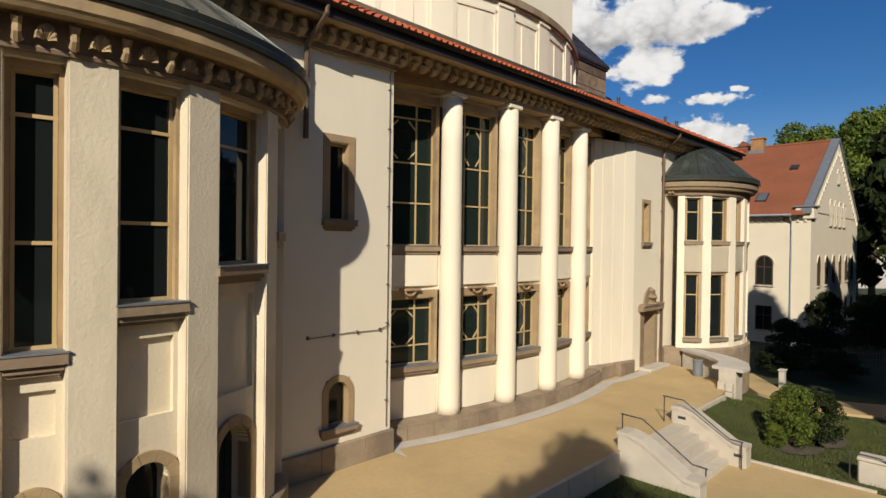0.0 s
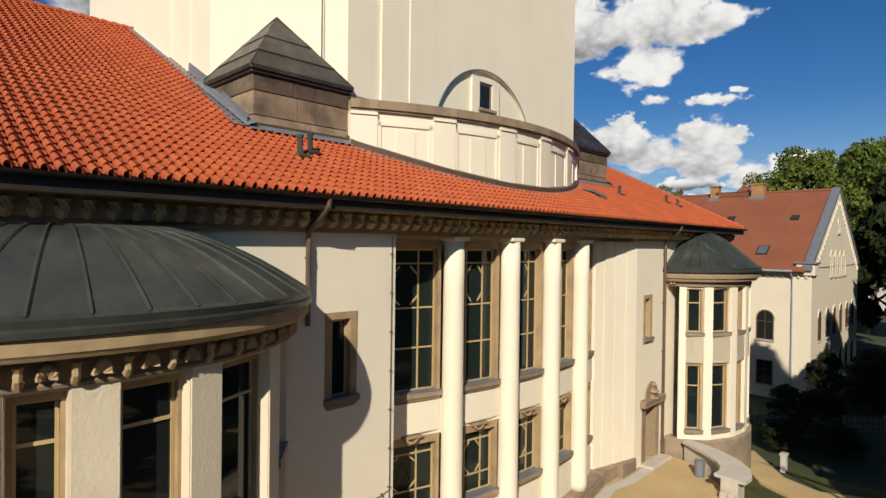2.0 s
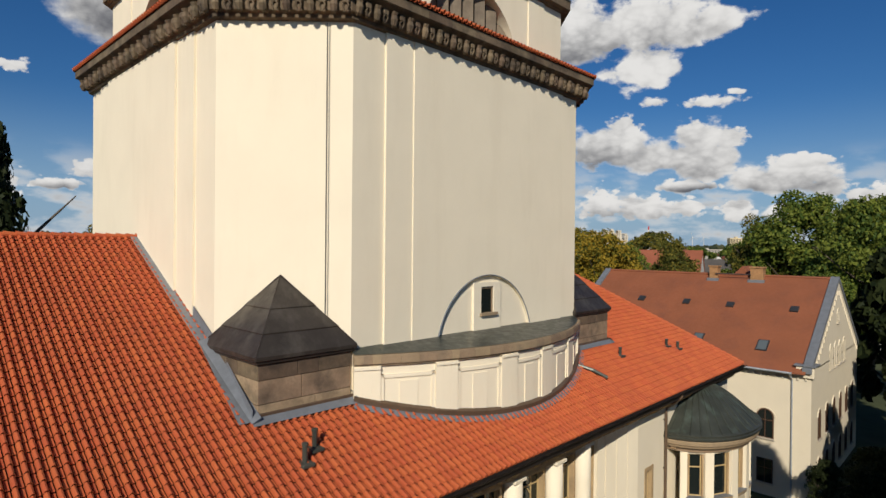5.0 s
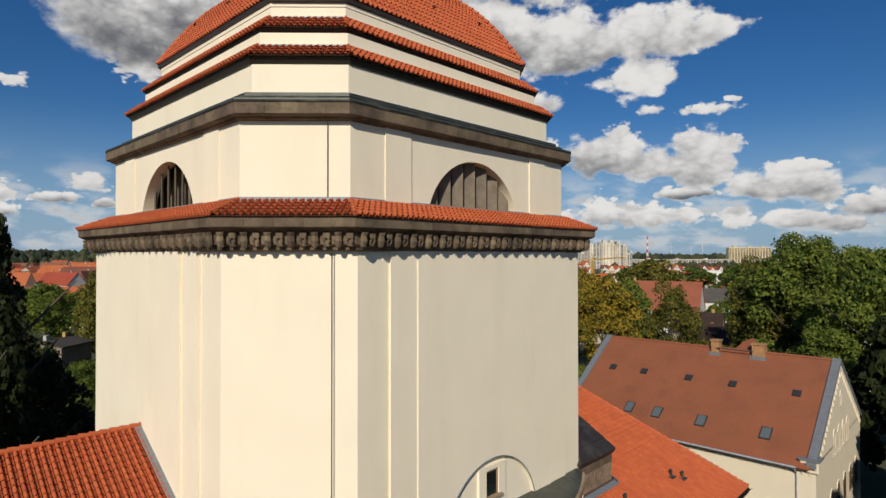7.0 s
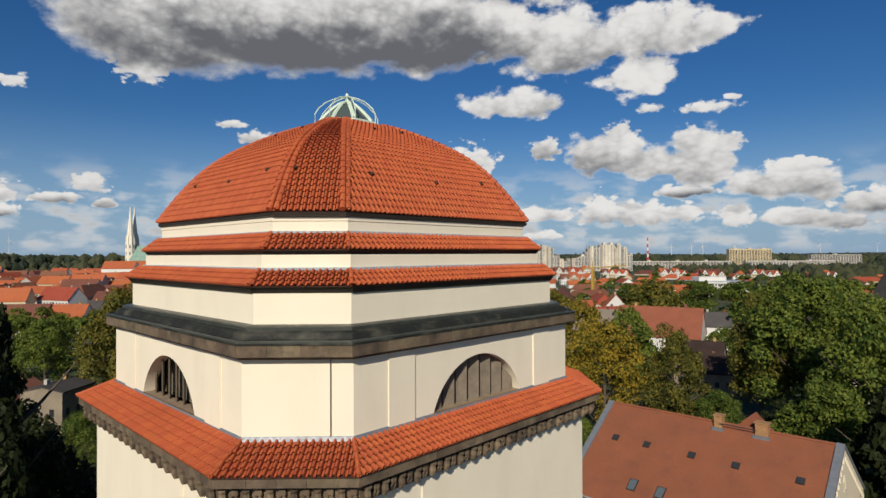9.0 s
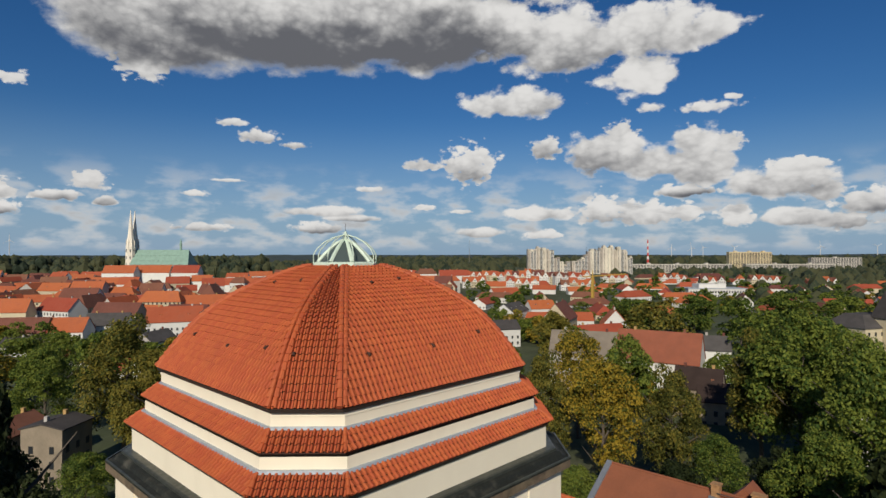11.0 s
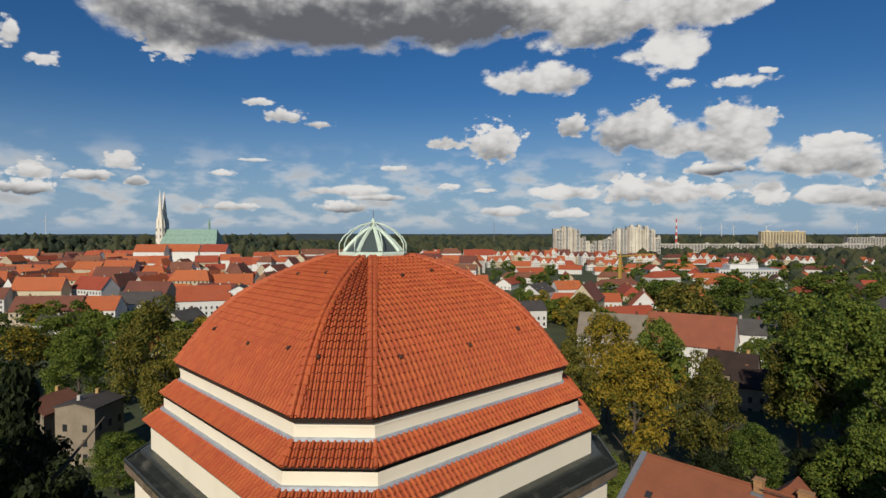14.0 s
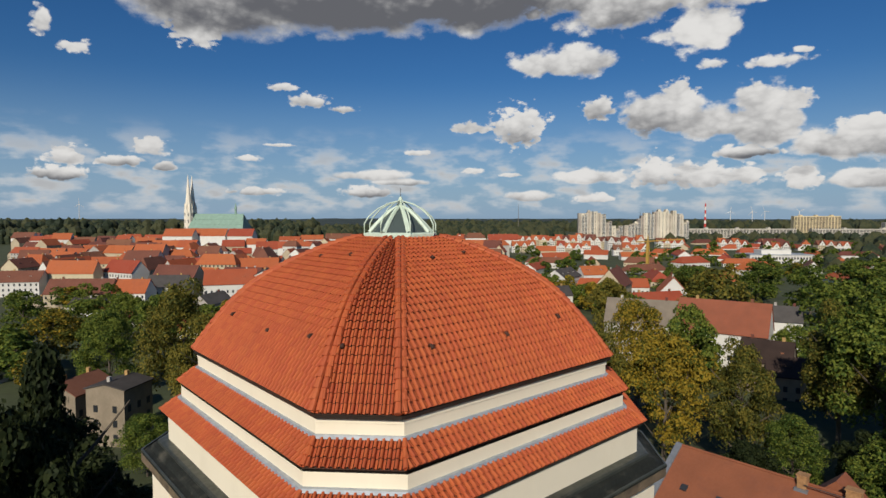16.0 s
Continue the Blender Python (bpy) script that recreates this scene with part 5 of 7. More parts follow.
fl = thing("valley_flashing", "grey lead flashing strip between the tiles and the tower", "flashing")
sp = [(8.95, 28.6), (8.95, 21.0), (8.6, 17.3)]
bm = bmesh.new()
for (xa, ya), (xb, yb) in zip(sp, sp[1:]):
    A = [(xa, ya, roof_z(ya) + .5), (xa - .02, ya, roof_z(ya) + .12), (xa - .45, ya, roof_z(ya) + .13)]
    B = [(xb, yb, roof_z(yb) + .5), (xb - .02, yb, roof_z(yb) + .12), (xb - .45, yb, roof_z(yb) + .13)]
    VA, VB = [bm.verts.new(q) for q in A], [bm.verts.new(q) for q in B]
    for i in range(2):
        bm.faces.new((VA[i], VA[i + 1], VB[i + 1], VB[i]))
part("lead_strip", bm, LEAD, fl)
sp_out = thing("rain_spout", "dark bent spout draining the curved parapet onto the tiles", "spout")
tube_part("spout", [(26.2, 16.3, 13.75), (26.5, 15.6, 13.55), (26.9, 15.0, 13.2)], 0.09, COPPER_DARK, sp_out)

# tile hooks scattered over the dome
hk = random.Random(4)
for side in (0, 6, 7):
    at, span, length, _, _ = face_frames(DOME, side)
    for k in range(5 if side != 7 else 1):
        s = length * (0.22 + 0.5 * (k % 2) + 0.06 * hk.random())
        l, r = span(s)
        o, a, up, n = at(s)
        u = l + (r - l) * (0.12 + 0.18 * k + 0.05 * hk.random())
        h = thing("vent_tile", "small dark raised vent tile on the dome", "vent tile", "vent tiles")
        tube_part("hood", [o + a * u + n * .05 + up * .12, o + a * u + n * .15, o + a * u + n * .14 - up * .1], [.035, .075, .08], TILE_BED, h, sides=7)

# ---- terrace, stairs and garden ----
LOW, FAR = -1.9, -3.2
mesh_part("ground", [(-2500, -2500, FAR), (3500, -2500, FAR), (3500, 4500, FAR), (-2500, 4500, FAR)], [(0, 1, 2, 3)], EARTH)
tagged(bpy.data.objects["ground"], "town ground with gardens and streets", "ground", kind="structure")


def slab(name, outline, z0, z1, mat, label, category, kind="structure"):
    bm = bmesh.new()
    A = [bm.verts.new((x, y, z0)) for x, y in outline]
    B = [bm.verts.new((x, y, z1)) for x, y in outline]
    bm.faces.new(B)
    n = len(A)
    for i in range(n):
        bm.faces.new((A[i], A[(i + 1) % n], B[(i + 1) % n], B[i]))
    bmesh.ops.recalc_face_normals(bm, faces=bm.faces)
    return tagged(part(name, bm, mat), label, category, kind=kind)


slab("pavement", [(-14, 8.6), (17.2, 9.0), (22.1, 9.0), (26.9, 9.15), (28.6, 9.4), (29.6, 10.1), (30.4, 11.2), (31.4, 12.3), (32.0, 14.2), (28.3, 15.0), (11.8, 16.0), (-14, 14.2)], -4, G, SAND, "yellow gravel terrace in front of the building", "terrace")
# pale strip along the wall
strip = [(11.9, 13.75)] + [(x, bow_y(x) - 0.42) for x in np.linspace(12.2, 25.3, 16)] + [(26.8, 13.75), (31.5, 13.8)]
bm = bmesh.new()
V0 = [bm.verts.new((x, y, G + .012)) for x, y in strip]
V1 = [bm.verts.new((x, y - 0.55, G + .012)) for x, y in strip]
for i in range(len(strip) - 1):
    bm.faces.new((V1[i], V1[i + 1], V0[i + 1], V0[i]))
tagged(part("paving_strip", bm, CONCRETE), "pale concrete strip along the foot of the wall", "paving", kind="structure")
slab("court", [(-14, -30), (22.3, -30), (22.3, 7.3), (17.2, 7.3), (17.2, 6.2), (-14, 6.2)], -4, LOW, SAND, "yellow gravel lower court below the stairs", "court")
slab("lawn", [(-14, 6.2), (17.2, 6.2), (17.2, 8.98), (-14, 8.58)], -4, LOW + .3, LAWN, "short green lawn below the terrace", "lawn")


def sloped_lawn():
    bm = bmesh.new()
    nx, ny = 26, 24
    g = []
    for i in range(nx + 1):
        row = []
        for j in range(ny + 1):
            x = 22.42 + (40 - 22.42) * i / nx
            y = -9.0 + (9.05 + max(0, min(1, (x - 27) / 3)) * 3.2 + 9.0) * j / ny
            f = max(0.0, min(1.0, (y - 6.6) / 2.4))
            far = max(0, min(1, (x - 27) / 8))
            z = (LOW - .02) * (1 - f) + (G - .08) * f
            z = z * (1 - far) + (-2.75) * far
            row.append(bm.verts.new((x, y, z + 0.03 * noise.noise((x, y, 0)))))
        g.append(row)
    for i in range(nx):
        for j in range(ny):
            bm.faces.new((g[i][j], g[i + 1][j], g[i + 1][j + 1], g[i][j + 1]))
    return tagged(part("lawn", bm, LAWN), "sloping green lawn beside the stairs", "lawn", kind="structure")


LAWN_SLOPE = sloped_lawn()


def grass(name, spots, label):
    """Short blades standing on the lawns."""
    rg = np.random.RandomState(4)
    V, Fc = [], []
    for x, y, z in spots:
        a, hgt, lean = rg.uniform(0, 6.28), rg.uniform(.05, .13), rg.uniform(-.05, .05, 2)
        dx, dy = .012 * math.cos(a), .012 * math.sin(a)
        b = len(V)
        V += [(x - dx, y - dy, z - .02), (x + dx, y + dy, z - .02), (x + lean[0], y + lean[1], z + hgt)]
        Fc.append((b, b + 1, b + 2))
    return tagged(mesh_part(name, V, Fc, GRASS), label, "grass", kind="stuff")


GRASS = material("grass_blades", (0.085, 0.105, 0.022), 0.8, vary=0.3, scale=0.7, fine=8, bump=0, dirt=(0.14, 0.12, 0.04), dirt_amount=0.6, dirt_scale=0.8, per="island", per_amount=0.35, spec=0.15)


def lawn_spots():
    rg = np.random.RandomState(8)
    rows = []
    for p in LAWN_SLOPE.data.polygons:
        q = [LAWN_SLOPE.data.vertices[i].co for i in p.vertices]
        if q[0].x > 34 or q[0].y < -1:
            continue
        for u, v in rg.rand(110, 2):
            rows.append((q[0] * (1 - u) + q[1] * u) * (1 - v) + (q[3] * (1 - u) + q[2] * u) * v)
    for u, v in rg.rand(14000, 2):
        rows.append(Vector((5 + 12.15 * u, 6.25 + 2.55 * v, LOW + .3)))
    return rows


grass("grass", lawn_spots(), "short uneven green and yellow grass on the lawns")
slab("path", [(30, -10), (36, 2), (35.6, 4.5), (34.5, 7.2), (36.2, 10.2), (40, 13.0), (41.5, 12.0), (38, 9.4), (37.2, 7.5), (38.6, 4.5), (40, 1), (36, -12)], -3, -2.62, SAND, "curved yellow gravel garden path", "path")
for y0, y1 in ((3.0, 4.45), (4.46, 5.9), (5.91, 7.1)):
    tagged(box_part("kerb", 22.3, 22.42, y0, y1, -2.4, LOW + .07, GRANITE, bevel=0.01), "pale granite kerb between gravel and lawn", "kerb", "kerbs")
for x0, x1 in ((22.2, 23.8), (23.81, 25.4), (25.41, 26.9)):
    tagged(box_part("kerb", x0, x1, 8.92, 9.06, -1.6, G + .03, GRANITE, bevel=0.01), "pale granite kerb on the terrace edge", "kerb", "kerbs")
for i in range(8):
    tagged(box_part("kerb", 5 + i * 1.5, 6.49 + i * 1.5, 8.86, 9.0, -1.6, G + .03, GRANITE, bevel=0.01), "pale granite kerb on the terrace edge", "kerb", "kerbs")


def stairs():
    s = thing("garden_stairs", "pale granite garden stairs between low side walls", "stairs")
    for i in range(5):
        box_part("step", 17.85, 21.45, 8.75 - 0.34 * (i + 1), 9.0, G - .21 * (i + 1) - (0.6 if i == 4 else 0.12), G - 0.21 * i - .004, GRANITE, s, bevel=0.012)
    for k, x in enumerate((17.25, 21.45)):
        w = new("side_wall")
        w.parent = s
        prof = [(9.1, -3.0), (9.1, -0.32), (8.75, -0.30), (8.3, -0.42), (6.95, -1.22), (6.5, -1.24), (6.5, -3.0)]
        bm = bmesh.new()
        A = [bm.verts.new((x, y, z)) for y, z in prof]
        B = [bm.verts.new((x + .6, y, z)) for y, z in prof]
        bm.faces.new(A)
        bm.faces.new(B[::-1])
        for i in range(len(prof)):
            bm.faces.new((A[i], B[i], B[(i + 1) % len(prof)], A[(i + 1) % len(prof)]))
        bmesh.ops.recalc_face_normals(bm, faces=bm.faces)
        bmesh.ops.bevel(bm, geom=[e for e in bm.edges if max(v.co.z for v in e.verts) > -1.5], offset=0.04, segments=2, affect="EDGES")
        part("wall_stone", bm, GRANITE, w)
        cap = [(y, z) for y, z in prof[1:6]]
        bm = bmesh.new()
        q = [[bm.verts.new((x + dx, y, z + dz)) for dx, dz in ((-.03, -.06), (-.03, .07), (.63, .07), (.63, -.06))] for y, z in cap]
        for a, b in zip(q, q[1:]):
            for i in range(4):
                bm.faces.new((a[i], a[(i + 1) % 4], b[(i + 1) % 4], b[i]))
        bm.faces.new(q[0])
        bm.faces.new(q[-1][::-1])
        bmesh.ops.recalc_face_normals(bm, faces=bm.faces)
        part("coping", bm, GRANITE, w)
        inner = x + .6 if k == 0 else x
        for y, z in ((8.7, -0.62), (6.75, -1.5)):
            box_part("step_light", inner - .012, inner + .012, y - .14, y + .14, z - .05, z + .05, STEEL, w)
    for x in (18.0, 21.3):
        h = thing("handrail", "thin dark steel handrail with two posts beside the stairs", "handrail", "stair handrails")
        tube_part("rail", [(x, 9.35, G + .95), (x, 8.6, G + .93), (x, 7.0, LOW + .95), (x, 6.55, LOW + .93)], 0.024, STEEL, h)
        tube_part("post", [(x, 9.3, G), (x, 9.3, G + .95)], 0.022, STEEL, h)
        tube_part("post", [(x, 6.6, LOW - .02), (x, 6.6, LOW + .94)], 0.022, STEEL, h)
    w = thing("stair_pier", "pale granite pier of a second flight in the garden", "pier")
    box_part("pier", 23.0, 23.6, 2.0, 3.6, -3, -1.2, GRANITE, w, bevel=0.04)
    box_part("coping", 22.97, 23.63, 1.97, 3.63, -1.198, -1.06, GRANITE, w, bevel=0.03)
    h = thing("handrail", "thin dark steel handrail in the shade beside the pier", "handrail", "stair handrails")
    tube_part("rail", [(22.9, 3.9, -0.95), (22.9, 3.0, -0.97), (23.0, 1.4, -1.6)], 0.024, STEEL, h)
    tube_part("post", [(22.9, 3.8, LOW), (22.9, 3.8, -0.95)], 0.022, STEEL, h)


stairs()


def bench():
    b = thing("curved_bench", "curved pale concrete bench slab on a rough stone wall", "bench")
    line = [Vector(p) for p in ((32.0, 12.75, 0), (31.7, 12.0, 0), (31.25, 11.1, 0), (30.6, 10.2, 0), (29.8, 9.55, 0), (29.0, 9.3, 0), (28.3, 9.35, 0))]
    wid = (0.28, 0.42, 0.52, 0.60, 0.66, 0.70, 0.70)

    def side(i):
        d = (line[min(i + 1, 6)] - line[max(i - 1, 0)]).normalized()
        return Vector((-d.y, d.x, 0))
    for name, z0, z1, k, mat, lab in (("slab", -0.02, 0.13, 1.0, CONCRETE, "pale concrete slab"), ("wall", -3.0, -0.022, 0.55, GRANITE, "rough stone wall")):
        bm = bmesh.new()
        q = []
        for i, p in enumerate(line):
            s = side(i) * wid[i] * k
            q.append([bm.verts.new((v.x, v.y, z)) for v, z in ((p - s, z0), (p - s, z1), (p + s, z1), (p + s, z0))])
        for a, c in zip(q, q[1:]):
            for i in range(4):
                bm.faces.new((a[i], a[(i + 1) % 4], c[(i + 1) % 4], c[i]))
        bm.faces.new(q[0])
        bm.faces.new(q[-1][::-1])
        bmesh.ops.recalc_face_normals(bm, faces=bm.faces)
        if name == "slab":
            bmesh.ops.subdivide_edges(bm, edges=[e for e in bm.edges], cuts=1, use_grid_fill=True)
        part(name, bm, mat, b, lab)
    for k in range(5):
        for j in range(2):
            box_part("wall_block", 27.95 + .01, 28.5, 9.02 + j * .34, 9.34 + j * .34, -2.6 + .42 * k, -2.2 + .42 * k, GRANITE, b, bevel=0.03)
    bin_ = thing("litter_bin", "grey metal litter bin on the terrace beside the bench", "litter bin")
    tube_part("drum", [(30.0, 11.3, G), (30.0, 11.3, G + .75)], 0.24, LEAD, bin_, sides=16)
    tube_part("rim", [(30.0, 11.3, G + .75), (30.0, 11.3, G + .8)], 0.26, LEAD, bin_, sides=16)


bench()
bx = thing("service_box", "small pale grey service box on the lawn", "service box")
box_part("box", 39.1, 39.6, 9.6, 9.9, -2.9, -1.75, CONCRETE, bx, bevel=0.03)
box_part("lid", 39.05, 39.65, 9.55, 9.95, -1.748, -1.66, CONCRETE, bx, bevel=0.02)


def fence():
    f = thing("garden_fence", "brown weathered picket fence in the shade before the house", "fence")
    a, b = Vector((46, 15.5, -2.9)), Vector((57, 4.5, -3.1))
    n = 64
    bm = bmesh.new()
    add_box(bm, -.035, .035, -.012, .012, 0, 1.05)
    bmesh.ops.rotate(bm, cent=(0, 0, 0), matrix=Matrix.Rotation(-math.pi / 4, 3, "Z"), verts=bm.verts)
    first = part("picket", bm, WOOD_OLD, f)
    first.location = a
    for i in range(1, n):
        shared("picket", first.data, f, Matrix.Translation(a.lerp(b, i / n)))
    for z in (.3, .8):
        tube_part("rail", [a + Vector((0, 0, z)), b + Vector((0, 0, z))], 0.035, WOOD_OLD, f, sides=4)
    for i in range(6):
        p = a.lerp(b, i / 5)
        box_part("post", p.x - .09, p.x + .09, p.y - .09, p.y + .09, p.z - .2, p.z + 1.15, WOOD_OLD, f, bevel=0.01)


fence()

# ---- the parish house ----
HOUSE_WALL = material("pale_cream_house_plaster", (0.70, 0.62, 0.47), 0.9, vary=0.06, scale=0.4, fine=20, bump=0.2, dirt=(0.5, 0.43, 0.32), dirt_amount=0.3, dirt_scale=0.4)
HOUSE_TILE = material("brown_red_flat_tile", (0.24, 0.080, 0.036), 0.75, vary=0.12, scale=0.3, fine=5, bump=0.3, bump_scale=7, dirt=(0.15, 0.052, 0.032), dirt_amount=0.5, dirt_scale=0.4)
BRICK_RED = material("weathered_chimney_brick", (0.36, 0.195, 0.085), 0.9, vary=0.25, scale=3, fine=14, bump=0.4)
BRICK_YELLOW = material("ochre_brick", (0.42, 0.26, 0.10), 0.9, vary=0.2, scale=3, fine=14, bump=0.4)
FRAME_BROWN = material("brown_window_frame", (0.11, 0.055, 0.03), 0.6, vary=0.1, bump=0.05)


def house_window(sp, parent, u, z0, w, h, arched, d=0.0, blind=False):
    """A window set into the wall: reveal, pane, frame with a cross, sill."""
    x = new("window")
    x.parent = parent
    r = w / 2
    top = z0 + h
    n = 9
    arc = [(r * math.cos(a), top - r + r * math.sin(a)) for a in np.linspace(0, math.pi, n)] if arched else [(r, top), (-r, top)]
    out = [(r, z0)] + arc + [(-r, z0)]
    bm = bmesh.new()
    P = [bm.verts.new(sp(u + a, b, d + .01)) for a, b in out]
    bm.faces.new(P)
    part("blind_field" if blind else "pane", bm, HOUSE_WALL if blind else GLASS, x)
    bm = bmesh.new()
    for (a, b), (c, e) in zip(out, out[1:] + out[:1]):
        sp.bar(bm, u + a * .96, b, u + c * .96, e, d + .02, .10)
    if not blind:
        sp.bar(bm, u, z0, u, top, d + .02, .06)
        sp.bar(bm, u - r, z0 + h * .62, u + r, z0 + h * .62, d + .022, .06)
    part("frame", bm, HOUSE_WALL if blind else FRAME_BROWN, x)
    sp.boxes("sill", [(u - r - .1, u + r + .1, z0 - .14, z0 - .01, d, d + .16)], GRANITE, x)
    if arched:
        k = (r + .12) / r
        tube_part("hood", [sp(u + a * k, top - r + (b - top + r) * k, d + .02) for a, b in arc], .06, HOUSE_WALL, x, sides=5)


def parish_house():
    h = thing("parish_house", "cream plastered gabled house with a large brown-red tiled roof", "house")
    X0, X1, Y0, Y1, ZE, XR, ZR = 59.7, 82.3, 12.6, 38.5, 9.0, 71.0, 16.6
    bm = bmesh.new()
    add_box(bm, X0, X1, Y0, Y1, -5, ZE)
    part("wall", bm, HOUSE_WALL, h)
    for y in (Y0, Y1 - .5):
        extrude_part("gable", [(X0, ZE - .1), (X1, ZE - .1), (X1, ZE + .2), (XR, ZR + .1), (X0, ZE + .2)], lambda u, v, d, y=y: Vector((u, y + d, v)), 0.5, HOUSE_WALL, h)
    sl = (ZR - ZE) / (XR - X0)
    for s in (-1, 1):
        xe = XR + s * (XR - X0 + .7)
        bm = bmesh.new()
        A = [(xe, Y0 + .35, ZR - sl * (XR - X0 + .7)), (xe, Y1 - .3, ZR - sl * (XR - X0 + .7)), (XR, Y1 - .3, ZR), (XR, Y0 + .35, ZR)]
        v0 = [bm.verts.new(Vector(p) + Vector((0, 0, .12))) for p in A]
        v1 = [bm.verts.new(Vector(p) + Vector((0, 0, .26))) for p in A]
        bm.faces.new(v1)
        bm.faces.new(v0[::-1])
        for i in range(4):
            bm.faces.new((v0[i], v0[(i + 1) % 4], v1[(i + 1) % 4], v1[i]))
        bmesh.ops.recalc_face_normals(bm, faces=bm.faces)
        part("roof", bm, HOUSE_TILE, h)
        # raised grey gable copings
        for y in (Y0 - .1, Y1 - .35):
            bm = bmesh.new()
            q = [[bm.verts.new((x, yy, z + dz)) for yy, dz in ((y, .1), (y, .5), (y + .75, .5), (y + .75, .1))] for x, z in ((xe - s * .2, ZR - sl * (XR - X0 + .5)), (XR, ZR))]
            for i in range(4):
                bm.faces.new((q[0][i], q[0][(i + 1) % 4], q[1][(i + 1) % 4], q[1][i]))
            bm.faces.new(q[0])
            bm.faces.new(q[1])
            bmesh.ops.recalc_face_normals(bm, faces=bm.faces)
            part("gable_coping", bm, LEAD, h)
    tube_part("ridge", [(XR, Y0 + .3, ZR + .28), (XR, Y1 - .3, ZR + .28)], 0.16, HOUSE_TILE, h, sides=8)
    box_part("corner_shoulder", X0 - .25, X0 + 1.3, Y0 - .25, Y0 + 1.2, ZE - .7, ZE + .35, HOUSE_WALL, h, bevel=0.05)
    box_part("corner_cap", X0 - .4, X0 + 1.45, Y0 - .4, Y0 + 1.35, ZE + .352, ZE + .5, LEAD, h, bevel=0.03)
    tube_part("gutter", [(X0 - .75, Y0 + 1.4, ZE - .32), (X0 - .75, Y1, ZE - .32)], 0.1, ZINC, h)
    tube_part("downpipe", [(X0 - .7, Y0 + 1.6, ZE - .35), (X0 - .1, Y0 + 1.5, ZE - 1), (X0 - .1, Y0 + 1.5, -3)], 0.07, ZINC, h)
    # arcade frieze under the eaves
    sp = Spot((X0, Y1), (X0, Y0))
    bm = bmesh.new()
    k = 0
    while k * .62 < (Y1 - Y0):
        u = -sp.width / 2 + k * .62
        sp.box(bm, u, u + .16, ZE - .95, ZE - .5, 0, .14)
        k += 1
    sp.box(bm, -sp.width / 2, sp.width / 2, ZE - .5, ZE - .15, 0, .16)
    tagged(part("arcade_frieze", bm, HOUSE_WALL, h), kind="stuff")
    c = sp.width / 2
    for i in range(7):
        u = c - 3.7 - 3.6 * i
        house_window(sp, h, u, 2.2, 1.45, 2.7, True)
        house_window(sp, h, u, -2.0, 1.35, 2.2, False)
    g = Spot((X0, Y0), (X1, Y0))
    for i in range(6):
        u = -g.width / 2 + 3.2 + 3.25 * i
        house_window(g, h, u, 2.2, 1.15, 2.7, True)
        house_window(g, h, u, -2.0, 1.15, 2.4, True)
    for u in (-3.3, -1.1, 1.1, 3.3):
        house_window(g, h, u, 8.0, 1.0, 2.4, True, blind=True)
    house_window(g, h, 0, 12.4, .8, 1.3, True, blind=True)
    bm = bmesh.new()
    for s in (-1, 1):
        for i in range(16):
            x = s * (g.width / 2 - .6 - i * .68)
            z = ZE - .2 + (g.width / 2 - abs(x)) * sl - .55
            g.box(bm, x - .14, x + .14, z - .35, z + .1, 0, .12)
    tagged(part("gable_frieze", bm, HOUSE_WALL, h), kind="stuff")
    # roof windows and hatches
    def on_roof(x, y, w, l, mat, name, proud=.1):
        z = ZR - sl * (XR - x) + .26
        o = new(name)
        o.parent = h
        ang = math.atan(sl)
        o.matrix_basis = Matrix.Translation((x, y, z)) @ Matrix.Rotation(-ang, 4, "Y")
        box_part("frame", -l / 2, l / 2, -w / 2, w / 2, -.05, proud, STEEL, o)
        box_part("pane", -l / 2 + .1, l / 2 - .1, -w / 2 + .1, w / 2 - .1, proud + .002, proud + .02, mat, o)
    for y in (17.1, 23.2, 27.9, 31.1):
        on_roof(61.55, y, 1.0, 1.5, GLASS_SKY, "skylight")
    for y in (15.5, 21.6, 26.3, 31.6, 35.6):
        on_roof(66.4, y, .75, .8, STEEL, "roof_hatch", .16)
    for y, w in ((20.1, 1.3), (24.7, .9)):
        cst = new("chimney")
        cst.parent = h
        box_part("shaft", 70.2, 71.2, y - w / 2, y + w / 2, 15.4, 17.75, BRICK_RED, cst)
        box_part("cap", 70.1, 71.3, y - w / 2 - .1, y + w / 2 + .1, 17.752, 17.9, BRICK_RED, cst)
        box_part("flashing", 69.9, 71.4, y - w / 2 - .2, y + w / 2 + .2, 15.5, 16.45, LEAD, cst)
    tube_part("walkway", [(70.0, 20.6, 17.0), (70.0, 24.4, 17.0)], .06, STEEL, h)
    # cross wing behind the ridge
    extrude_part("cross_roof", [(18.6, 14.6), (25.2, 14.6), (21.9, 17.9)], lambda u, v, d: Vector((71.3 + d, u, v)), 3.5, HOUSE_TILE, h)
    return h


GLASS_SKY = glass_material("skylight_glass", (0.10, 0.12, 0.13), 0.05)
parish_house()

# ---- trees ----
def leaf_material(name, base, warm):
    mt = bpy.data.materials.new(name)
    mt.use_nodes = True
    nt = mt.node_tree
    bs = nt.nodes["Principled BSDF"]
    N, L = nt.nodes.new, nt.links.new
    geo = N("ShaderNodeNewGeometry")
    info = N("ShaderNodeObjectInfo")
    nz = N("ShaderNodeTexNoise")
    nz.inputs["Scale"].default_value, nz.inputs["Detail"].default_value = 0.35, 3
    L(geo.outputs["Position"], nz.inputs["Vector"])
    ad = N("ShaderNodeMath")
